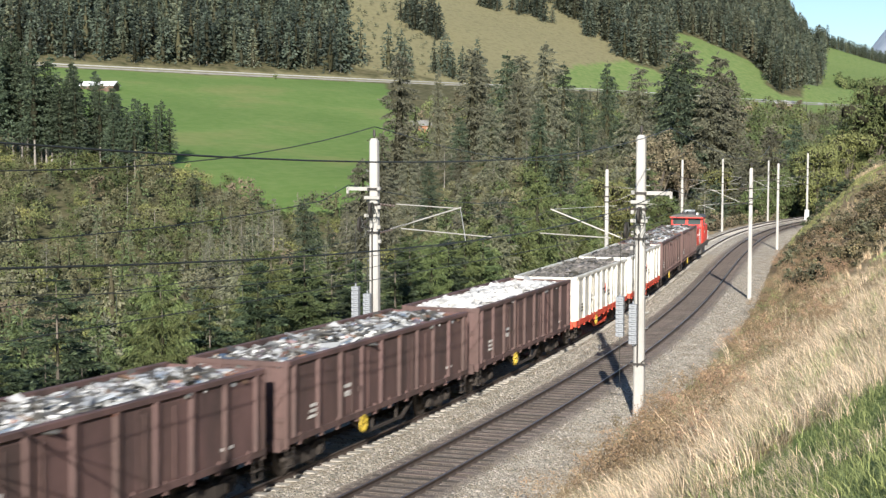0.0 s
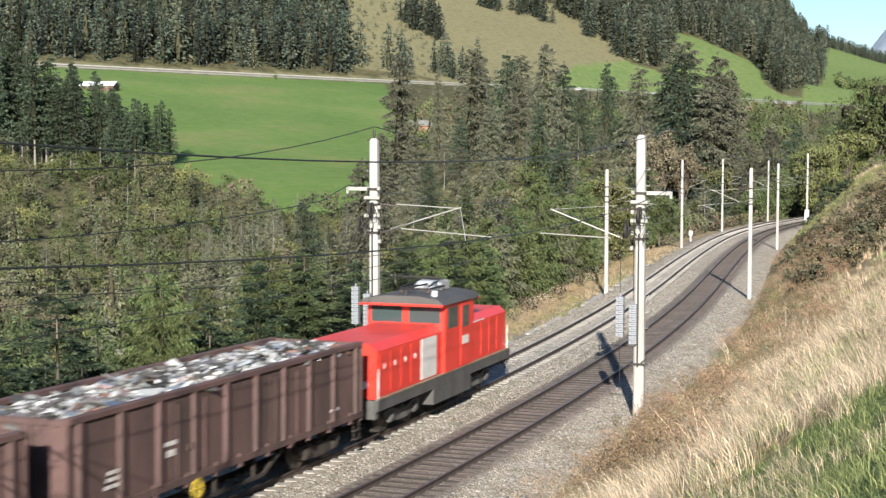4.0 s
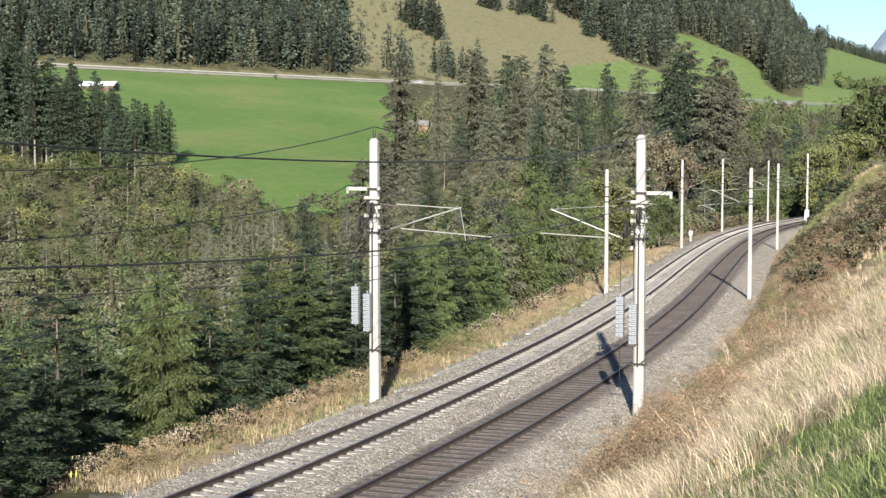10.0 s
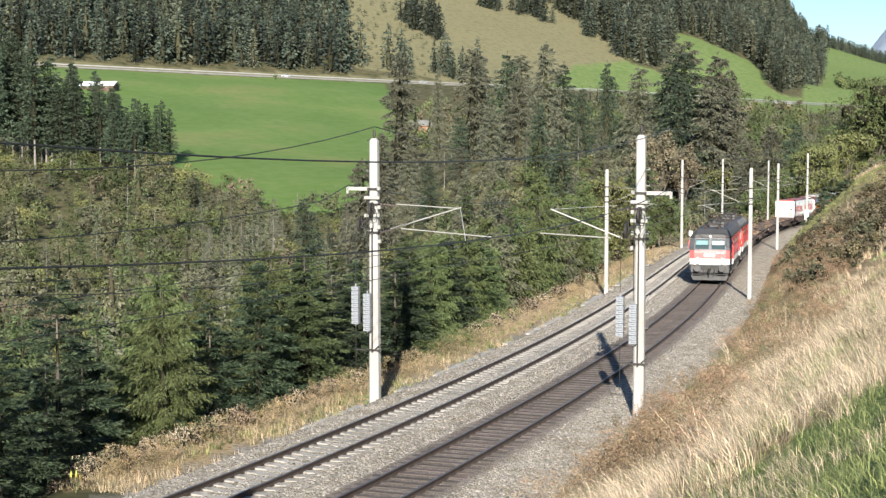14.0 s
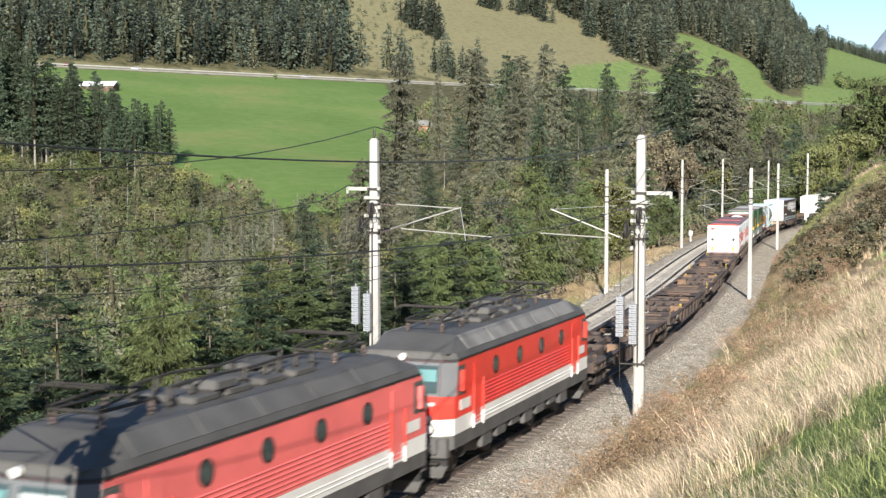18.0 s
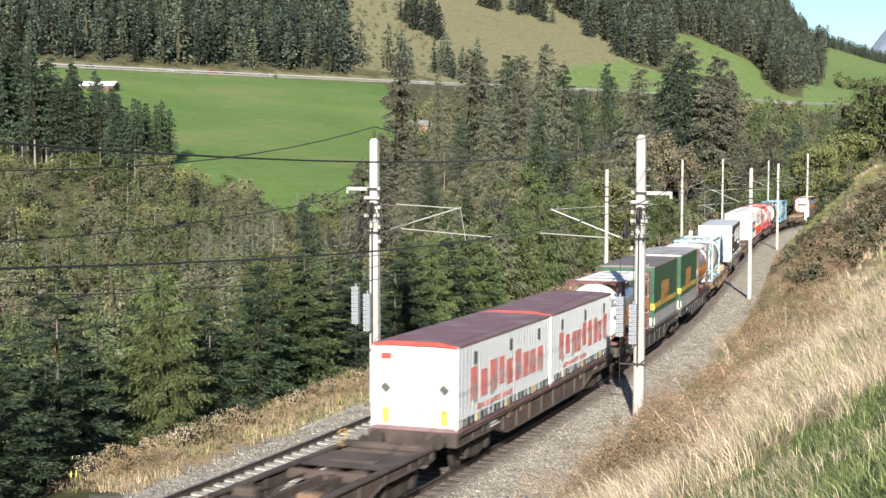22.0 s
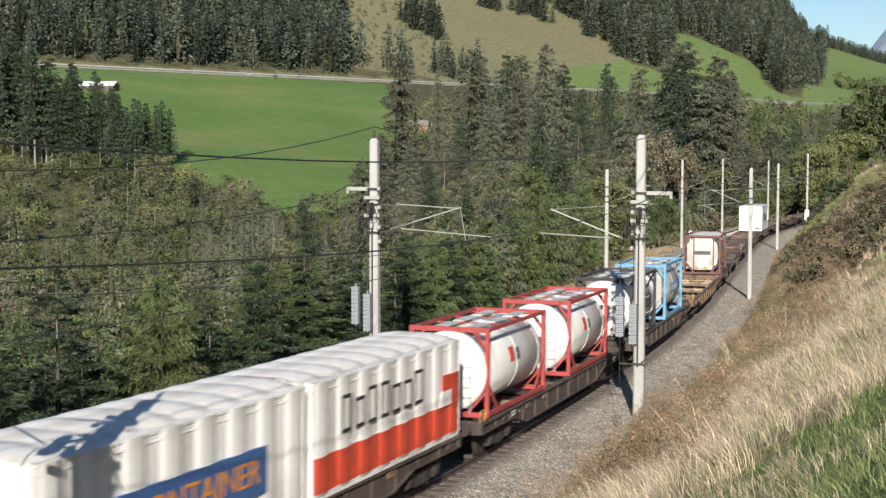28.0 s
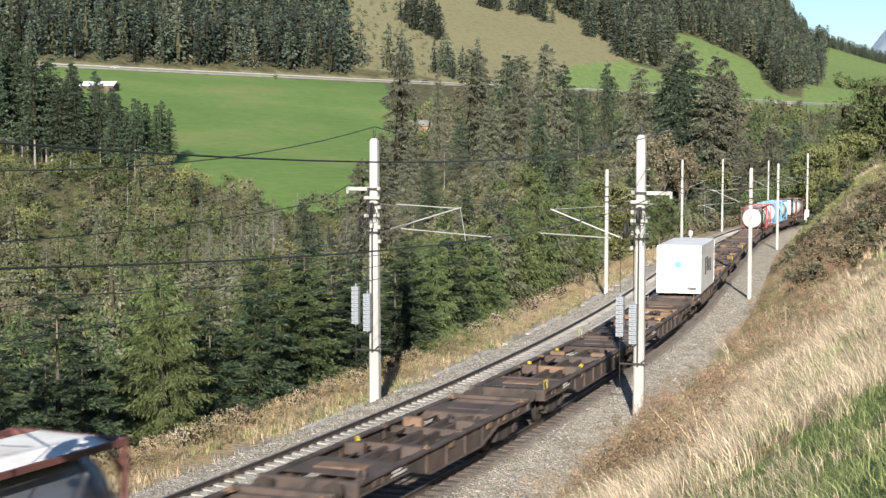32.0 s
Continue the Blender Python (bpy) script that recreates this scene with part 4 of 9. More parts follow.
    part("floor", Geo().box(-hw, hw, -hl, hl, 1.1, zb), trim, top)
    part("headstock", Geo().box(-1.3, 1.3, -hl - 0.12, -hl, 0.86, 1.2), trim, top)
    part("headstock", Geo().box(-1.3, 1.3, hl, hl + 0.12, 0.86, 1.2), trim, top)
    for x in (-0.4, 0.4):
        part("centre_sill", Geo().box(x - 0.08, x + 0.08, -hl, hl, 0.72, 1.1), BOGIE, top)
    for x in (-1.25, 1.25):
        g = Geo()
        g.bar((x, -2.6, 0.95), (x, -1.5, 0.45), 0.08, 0.09)
        g.bar((x, -1.5, 0.45), (x, 1.5, 0.45), 0.08, 0.09)
        g.bar((x, 1.5, 0.45), (x, 2.6, 0.95), 0.08, 0.09)
        g.bar((x, -1.0, 0.95), (x, -1.0, 0.45), 0.07, 0.07)
        g.bar((x, 1.0, 0.95), (x, 1.0, 0.45), 0.07, 0.07)
        part("truss", g, trim if white else BOGIE, top)
    part("brake_cylinder", Geo().tube((-0.6, 1.2, 0.6), (-0.6, 2.2, 0.6), 0.2, 12), BOGIE, top)
    for x in (-1.47, 1.47):
        g = Geo()
        for i in range(12):
            a, b = 2 * math.pi * i / 12, 2 * math.pi * (i + 1) / 12
            g.bar((x, -2.2 + 0.24 * math.cos(a), 0.83 + 0.24 * math.sin(a)), (x, -2.2 + 0.24 * math.cos(b), 0.83 + 0.24 * math.sin(b)), 0.05, 0.05)
        g.bar((x, -2.2, 0.6), (x, -2.2, 1.06), 0.04, 0.04)
        g.bar((x, -2.43, 0.83), (x, -1.97, 0.83), 0.04, 0.04)
        part("brake_wheel", g, YELLOW, top, "yellow brake wheel")
    # ladder steps at the corners
    for x in (-1.4, 1.4):
        for y in (-hl + 0.2, hl - 0.2):
            g = Geo()
            for z in (0.45, 0.7):
                g.bar((x, y - 0.2, z), (x, y + 0.2, z), 0.12, 0.03)
            g.bar((x, y - 0.2, 0.43), (x, y - 0.2, 1.0), 0.03, 0.03)
            g.bar((x, y + 0.2, 0.43), (x, y + 0.2, 1.0), 0.03, 0.03)
            part("step", g, BOGIE, top)
    # heaped scrap
    v, f = [], []
    g = Geo()
    g.box(-hw + 0.03, hw - 0.03, -hl + 0.05, hl - 0.05, 2.5, 3.02)
    for k in range(1050):
        x, y = rnd.uniform(-1.3, 1.3), rnd.uniform(-hl + 0.15, hl - 0.15)
        pile = 3.04 + 0.30 * (1 - (x / 1.5) ** 2) * (0.72 + 0.28 * math.sin(y * 0.9 + seed * 2)) * (1 - 0.8 * (abs(y) / hl) ** 6)
        big = 1.8 if k % 9 == 0 else 1.0
        a = Vector((rnd.uniform(0.05, 0.26) * big, rnd.uniform(0.04, 0.17) * big, rnd.uniform(0.010, 0.05)))
        m = Matrix.Translation((x, y, pile)) @ Euler((rnd.gauss(0, 0.28), rnd.gauss(0, 0.28), rnd.uniform(0, 6.3))).to_matrix().to_4x4()
        k8 = [m @ Vector((sx * a.x * rnd.uniform(0.6, 1), sy * a.y * rnd.uniform(0.6, 1), sz * a.z)) for sz in (-1, 1) for sx, sy in ((-1, -1), (1, -1), (1, 1), (-1, 1))]
        g.add(k8, [(3, 2, 1, 0), (4, 5, 6, 7), (0, 1, 5, 4), (1, 2, 6, 5), (2, 3, 7, 6), (3, 0, 4, 7)])
    load = part("scrap_load", g, SCRAP_PALE if seed == 3 else SCRAP_DARK if white else SCRAP, top, "heap of shredded grey and white scrap metal")
    load["kind"] = "stuff"
    for y in (-5.35, 5.35):
        bogie(top, y, 1.8)
    buffers(top, -hl - 0.6)
    buffers(top, hl + 0.6)
    word = "cream open goods wagon with red underframe, loaded with scrap" if white else "brown steel open goods wagon heaped with scrap metal"
    return tagged(top, word, "goods wagon", "wagons of the scrap train")


def flat_wagon(length, bogies, breaks=(), rusty=False, pocket=False, seed=1, dark=False):
    """A container flat wagon from y = 0 to length, with bogies at the given places and joints at breaks."""
    rnd = random.Random(seed)
    top = new("container_flat_wagon")
    paint = RUSTY if rusty else FLAT_DARK if dark else FLAT
    patch = TAN_RUST if rusty else RUST_PATCH
    ends = [0.55, *breaks, length - 0.55]
    for a, b in zip(ends, ends[1:]):
        a, b = a + (0.25 if a != ends[0] else 0), b - (0.25 if b != ends[-1] else 0)
        for x in (-1.2, 1.2):
            low = 0.52
            out = [(a, 0.86), (a, 1.12), (b, 1.12), (b, 0.86), (b - 3.2, 0.84), (b - 4.6, low), (a + 4.6, low), (a + 3.2, 0.84)]
            part("side_sill", Geo().prism(out, "x", x - 0.015, x + 0.015), paint, top)
            g = Geo()
            g.box(x - 0.1, x + 0.1, a, b, 1.1, 1.15)
            g.prism([(a, 0.84), (a + 3.2, 0.82), (a + 4.6, low - 0.03), (b - 4.6, low - 0.03), (b - 3.2, 0.82), (b, 0.84), (b, 0.87), (b - 3.2, 0.86), (b - 4.6, low), (a + 4.6, low), (a + 3.2, 0.86), (a, 0.87)], "x", x - 0.1, x + 0.1)
            k = int((b - a) / 1.4)
            for i in range(1, k):
                y = a + (b - a) * i / k
                g.box(x - 0.06, x + 0.06, y - 0.015, y + 0.015, 0.86 if (y < a + 3.6 or y > b - 3.6) else low, 1.1)
            part("sill_flange", g, paint, top)
            for i in range(k):
                if rnd.random() < 0.6:
                    y = a + (b - a) * (i + rnd.uniform(0.2, 0.8)) / k
                    s = 0.03 if x > 0 else -0.03
                    part("stake_pocket", Geo().box(min(x + s, x + 2.2 * s), max(x + s, x + 2.2 * s), y - 0.18, y + 0.18, 0.9, 1.06), patch if rnd.random() < 0.4 else paint, top)
        n = 5 if pocket else max(4, int((b - a) / 2.3))
        for i in range(n + 1):
            y = a + 0.15 + (b - a - 0.3) * i / n
            wide = 0.35 if i in (0, n) else rnd.choice((0.09, 0.14, 0.3))
            part("cross_member", Geo().box(-1.19, 1.19, y - wide / 2, y + wide / 2, 0.86, rnd.choice((1.06, 1.1))), paint if rnd.random() < 0.75 else patch, top)
        for x in (-0.35, 0.35) if not pocket else (-0.25, 0.25):
            part("centre_sill", Geo().box(x - 0.06, x + 0.06, a + 0.1, b - 0.1, 0.62, 1.0), paint, top)
        if not pocket and rnd.random() < 0.7:
            for y in ((a + b) / 2 - 2.6, (a + b) / 2 + 2.2):
                part("deck_plate", Geo().box(-1.05, 1.05, y - 0.55, y + 0.55, 1.085, 1.1), patch if rnd.random() < 0.6 else paint, top)
        for x, y, z in [(x, (a + b) / 2 + e * 2.1, 0.86) for x in (-0.8, 0.8) for e in (-1, 1)] if pocket else ():
            part("pocket_bracket", Geo().box(x - 0.28, x + 0.28, y - 0.16, y + 0.16, z, z + 0.34, 0.03), patch if rnd.random() < 0.4 else paint, top)
            part("pocket_hook", Geo().bar((x, y + 0.3, z), (x * 1.25, y + 0.55, z + 0.36), 0.09, 0.10), YELLOW if rnd.random() < 0.25 else BOGIE, top)
        for y in ((a + 1.9, b - 1.9) if pocket else ()):
            part("deck_plate", Geo().box(-1.12, 1.12, y - 0.95, y + 0.95, 1.09, 1.105), paint, top)
            part("deck_plate", Geo().box(-0.62, 0.62, y - 0.30, y + 0.34, 1.105, 1.14), patch if rnd.random() < 0.5 else FLAT, top)
        # diagonal bracing
        for x in (-1.1, 1.1):
            part("bracing", Geo().bar((x, a + 1.2, 0.98), (0, a + 3.6, 0.98), 0.12, 0.1), paint, top)
            part("bracing", Geo().bar((x, b - 1.2, 0.98), (0, b - 3.6, 0.98), 0.12, 0.1), paint, top)
        for x in (-1.13, 1.13):
            for y in (a + 0.4, a + 0.4 + (b - a) * 0.32, a + (b - a) * 0.55, b - 0.4):
                g = Geo().box(x - 0.12, x + 0.12, y - 0.12, y + 0.12, 1.12, 1.17)
                g.tube((x, y, 1.17), (x, y, 1.23), 0.05, 8, 0.03)
                part("container_spigot", g, patch if rnd.random() < 0.4 else paint, top)
        part("air_tank", Geo().tube((-0.5, (a + b) / 2 - 1.3, 0.72), (-0.5, (a + b) / 2 - 0.2, 0.72), 0.2, 12), BOGIE, top)
        part("air_tank", Geo().tube((0.55, (a + b) / 2 + 0.6, 0.75), (0.55, (a + b) / 2 + 1.4, 0.75), 0.16, 12), BOGIE, top)
    for y in (0.55, length - 0.55):
        part("headstock", Geo().box(-1.28, 1.28, y - 0.1, y + 0.1, 0.84, 1.2), paint, top)
    # a shunter's handrail at one corner of each end
    for y, x in ((0.75, 1.22), (length - 0.75, -1.22)):
        part("handrail", Geo().path([(x, y - 0.2, 1.15), (x, y - 0.2, 1.5), (x, y + 0.2, 1.5), (x, y + 0.2, 1.15)], [0.016] * 4, 6), patch if seed % 2 else YELLOW, top)
    # long pipes and cables along the frame
    for x in (-0.75, 0.8):
        part("brake_pipe", Geo().path([(x, 0.6, 0.98), (x * 0.9, length * 0.3, 0.93), (x, length * 0.6, 0.99), (x * 0.95, length - 0.6, 0.95)], [0.03] * 4, 6), BOGIE, top)
    for x in (-1.26, 1.26):
        g = Geo()
        for k in range(2):
            g.box(x - 0.004, x + 0.004, length * 0.18, length * 0.18 + 0.9 - 0.3 * k, 0.90 + 0.09 * k, 0.96 + 0.09 * k)
        part("stencil_plate", g, MARK, top)
    for y in bogies:
        bogie(top, y)
    buffers(top, length)
    for x in (-0.875, 0.875):
        g = Geo().tube((x, 0.5, 1.06), (x, 0.12, 1.06), 0.09, 10).tube((x, 0.12, 1.06), (x, 0.05, 1.06), 0.06, 10).tube((x, 0.05, 1.06), (x, 0, 1.06), 0.22, 14, 0.21)
        part("buffer", g, BOGIE, top)
    word = ("rust-orange empty container flat wagon" if rusty else "grey-black painted container flat wagon with yellow fittings" if dark else "dark brown steel container flat wagon, worn and rusty") + (" in two coupled halves" if breaks else "")
    return tagged(top, word, "flat wagon", "wagons of the container train")


def arc_patch(r, y0, y1, a0, a1, seg=10, thick=0.008):
    """A curved plate on a lying tank: angles in degrees up from the right-hand horizontal."""
    angles = [radians(a0 + (a1 - a0) * i / seg) for i in range(seg + 1)]
    outline = [(r * math.cos(t), r * math.sin(t)) for t in angles] + [((r + thick) * math.cos(t), (r + thick) * math.sin(t)) for t in reversed(angles)]
    g = Geo()
    n = len(outline)
    v = [(x, y0, z) for x, z in outline] + [(x, y1, z) for x, z in outline]
    f = [(i, (i + 1) % n, n + (i + 1) % n, n + i) for i in range(n)]
    for i in range(seg):
        f += [(i, n - 1 - i, n - 2 - i, i + 1), (n + i, n + i + 1, 2 * n - 2 - i, 2 * n - 1 - i)]
    return g.add(v, f)


def tank_container(length, height, frame_mat, shell_mat, cap_mat=None, radius=1.17, word="", sides=(), ladder=True, plate=None, hoop=0, proud=False, cover=None, vee=False):
    """A tank in an open frame; y from 0 to length, z from 0. sides: (y0, y1, angle0, angle1, material) plates on both flanks."""
    top = new("tank_container")
    hw, p = 1.22, 0.062
    zc = height - radius - 0.12
    for y in (p, length - p):
        for x in (-hw + p, hw - p):
            part("corner_post", Geo().box(x - p, x + p, y - p, y + p, 0, height, 0.01), frame_mat, top)
        for z in (0.075, height - 0.075):
            part("end_rail", Geo().box(-hw + 2 * p, hw - 2 * p, y - p * 0.9, y + p * 0.9, z - 0.07, z + 0.07), frame_mat, top)
        for x in (-1, 1):
            part("end_brace", Geo().bar((x * (hw - 0.1), y, 0.75), (x * 0.55, y, 0.1), 0.07, 0.09), frame_mat, top)
            part("end_brace", Geo().bar((x * (hw - 0.1), y, height - 0.6), (x * 0.75, y, height - 0.1), 0.07, 0.09), frame_mat, top)
    for x in (-hw + p, hw - p):
        part("bottom_rail", Geo().box(x - 0.05, x + 0.05, 2 * p, length - 2 * p, 0.03, 0.15), frame_mat, top)
        if not cover:
            part("top_rail", Geo().box(x - 0.04, x + 0.04, 2 * p, length - 2 * p, height - 0.12, height - 0.02), frame_mat, top)
        if vee:
            for e in (-1, 1):
                part("top_brace", Geo().bar((x, length / 2 + e * 0.7, height - 0.62), (x, length / 2 + e * (length / 2 - 0.2), height - 0.12), 0.05, 0.08), frame_mat, top)
            part("top_brace", Geo().bar((x, length / 2 - 0.75, height - 0.6), (x, length / 2 + 0.75, height - 0.6), 0.05, 0.08), frame_mat, top)
        for y, e in ((0.15, 1), (length - 0.15, -1)):
            part("side_brace", Geo().bar((x, y, 0.95), (x, y + e * 0.95, 0.12), 0.06, 0.08), frame_mat, top)
    y0, y1 = 0.16, length - 0.16
    dome = [(y0, 0.35), (y0 + 0.03, radius * 0.66), (y0 + 0.12, radius * 0.9), (y0 + 0.25, radius)]
    prof = dome + [(y1 - 0.25, radius), (y1 - 0.12, radius * 0.9), (y1 - 0.03, radius * 0.66), (y1, 0.35)]
    part("tank_shell", Geo().lathe(prof, 36, "y").moved(0, 0, zc), shell_mat, top, smooth=True)
    for y in (y0, y1):
        s = 1 if y == y1 else -1
        part("tank_end", Geo().lathe([(y - s * 0.10, radius * 0.97), (y - s * 0.02, radius * 0.8), (y + s * 0.02, radius * 0.4), (y + s * 0.025, 0.05)], 32, "y").moved(0, 0, zc), cap_mat or shell_mat, top, smooth=True)
    for i in range(hoop):
        y = y0 + 0.5 + (y1 - y0 - 1.0) * i / max(1, hoop - 1)
        part("tank_hoop", Geo().lathe([(y - 0.025, radius + 0.003), (y - 0.025, radius + 0.014), (y + 0.025, radius + 0.014), (y + 0.025, radius + 0.003)], 36, "y").moved(0, 0, zc), shell_mat, top, smooth=True)
    for a, b, t0, t1, m in sides:
        for flank in (1, -1):
            g = arc_patch(radius + 0.004, a, b, t0, t1)
            g.v = [(x * flank, y, z + zc) for x, y, z in g.v]
            part("side_plate", g, m, top)
    if cover:
        part("top_cover", Geo().prism([(-1.10, height - 0.08), (-0.6, height), (0.6, height), (1.10, height - 0.08), (1.10, height - 0.13), (0.6, height - 0.04), (-0.6, height - 0.04), (-1.10, height - 0.13)], "y", 0.02, length - 0.1), cover, top, "flat white cover over the tank top")
        for x in (-0.34, 0.34):
            for i in range(3):
                y = 0.75 + i * (length - 1.3) / 3
                part("walkway_panel", Geo().box(x - 0.2, x + 0.2, y, y + 1.15, height + 0.004, height + 0.016), WALKWAY, top, "grey walkway grating")
        for i in range(4):
            y = 0.5 + i * (length - 1.1) / 3
            part("cover_rib", Geo().prism([(-1.10, height - 0.079), (-0.6, height + 0.001), (0.6, height + 0.001), (1.10, height - 0.079), (0.6, height + 0.014), (-0.6, height + 0.014)], "y", y - 0.03, y + 0.03), cover, top)
            for x in (-1, 1):
                part("cover_strut", Geo().bar((x * 1.06, y, height - 0.12), (x * 1.02, y - 0.15, height - 0.42), 0.04, 0.05), STEEL, top)
    else:
        for x in (-0.5, 0.5):
            for y in (0.35, length * 0.38, length * 0.68):
                part("walkway", Geo().box(x - 0.17, x + 0.17, y, y + length * 0.25, height - 0.09, height - 0.05), WALKWAY, top)
        for i in range(4):
            part("walkway_bearer", Geo().box(-1.12, 1.12, 0.5 + i * (length - 1.0) / 3 - 0.04, 0.5 + i * (length - 1.0) / 3 + 0.04, height - 0.13, height - 0.09), frame_mat, top)
    if proud:
        part("front_dish", Geo().lathe([(-0.10, 0.03), (-0.098, radius * 0.5), (-0.08, radius * 0.84), (-0.04, radius * 0.965), (0.02, radius * 1.0), (0.30, radius * 1.0)], 40, "y").moved(0, 0, zc), cap_mat or shell_mat, top, "round white dished tank end", smooth=True)
    part("manhole", Geo().tube((0, length * 0.5, zc + radius - 0.05), (0, length * 0.5, height - 0.06), 0.28, 16), STEEL, top)
    part("valve", Geo().tube((0, length * 0.3, zc + radius - 0.05), (0, length * 0.3, height - 0.08), 0.12, 12), STEEL, top)
    if plate:
        part("end_plate", Geo().prism([(-1.0, 0.75), (-0.6, 0.3), (0.6, 0.3), (1.0, 0.75), (1.0, height - 0.6), (0.62, height - 0.2), (-0.62, height - 0.2), (-1.0, height - 0.6)], "y", 0.04, 0.15), plate, top, "flat stained end plate")
        part("plate_label", Geo().box(-0.6, 0.55, 0.025, 0.04, 1.3, 1.55), SKY_SIGN if plate is TANK_PALE else LOCO_UNDER, top)
        part("data_plate", Geo().box(-0.1, 0.35, 0.025, 0.04, 0.5, 0.85), STEEL, top)
    if ladder:
        g = Geo()
        lx, ly, lz = (0.42, -0.13, height - 0.9) if proud else (0.72, -0.01, height - 0.05)
        for x in (lx, lx + 0.3):
            g.bar((x, ly, 0.15), (x, ly, lz), 0.03, 0.03)
        for i in range(int((lz - 0.3) / 0.29) + 1):
            g.bar((lx, ly, 0.3 + i * 0.29), (lx + 0.3, ly, 0.3 + i * 0.29), 0.025, 0.025)
        part("ladder", g, STEEL if proud else frame_mat, top)
    g = Geo().box(-0.35, 0.05, y0 - 0.045, y0 - 0.02, zc - 0.75, zc - 0.5)
    g.tube((0.1, 0.05, 0.45), (0.1, 0.35, 0.45), 0.12, 12)
    part("valve_box", g, STEEL, top)
    return tagged(top, word, "tank container", "containers on the train")


def letter_blocks(top, x, rows, material, name="lettering_bar", seed=3, thick=0.006, inset=0.0):
    """Plain bars in place of a trade name: rows of (y0, y1, z0, z1, count)."""
    rnd = random.Random(seed)
    for y0, y1, z0, z1, count in rows:
        w = (y1 - y0) / count
        for i in range(count):
            a, b = y0 + i * w + w * rnd.uniform(0.08, 0.16), y0 + (i + 1) * w - w * rnd.uniform(0.12, 0.22)
            h = z1 - z0
            sx = thick if x > 0 else -thick
            lo, hi = min(x, x + sx), max(x, x + sx)
            part(name, Geo().box(lo, hi, a + inset, b - inset, z0 + h * rnd.choice((0, 0, 0.12)) + inset, z1 - h * rnd.choice((0, 0, 0.18)) - inset), material, top)


def ribbed_box(length, height, side_mat, roof_mat, end_mat, pitch=0.0, rib=0.03, word="", name="freight_container", category="container", frame=None, hw=1.24):
    """A closed box body with upright ribs on its flanks, y from 0 to length, z from 0."""
    top = new(name)
    part("body", Geo().box(-hw, hw, 0.03, length - 0.03, 0.12, height - 0.06), side_mat, top)
    roof = Geo().prism([(-hw - 0.02, height - 0.10), (hw + 0.02, height - 0.10), (hw + 0.02, height - 0.04), (hw * 0.6, height), (-hw * 0.6, height), (-hw - 0.02, height - 0.04)], "y", 0, length)
    part("roof", roof, roof_mat, top)
    part("base_frame", Geo().box(-hw - 0.01, hw + 0.01, 0, length, 0, 0.14), frame or roof_mat, top)
    for y, s in ((0.0, -1), (length, 1)):
        part("end_panel", Geo().box(-hw + 0.05, hw - 0.05, y - 0.012, y + 0.012, 0.14, height - 0.12), end_mat, top)
        for x in (-hw + 0.03, hw - 0.03):
            part("corner_post", Geo().box(x - 0.05, x + 0.05, y - 0.05, y + 0.05, 0.1, height - 0.08, 0.01), frame or end_mat, top)
    if pitch:
        n = int((length - 0.3) / pitch)
        mesh = shared("boxrib%.3f%.2f%s" % (rib, height, side_mat.name), lambda: Geo().prism([(-0.05, 0), (-0.03, rib), (0.03, rib), (0.05, 0)], "z", 0.14, height - 0.12), side_mat)
        for x in (-hw, hw):
            for i in range(n):
                ob = part("rib", mesh, None, top, at=(x, 0.15 + (i + 0.5) * (length - 0.3) / n, 0))
                ob.rotation_euler = (0, 0, -math.pi / 2 if x > 0 else math.pi / 2)
    return tagged(top, word, category, "containers on the train")


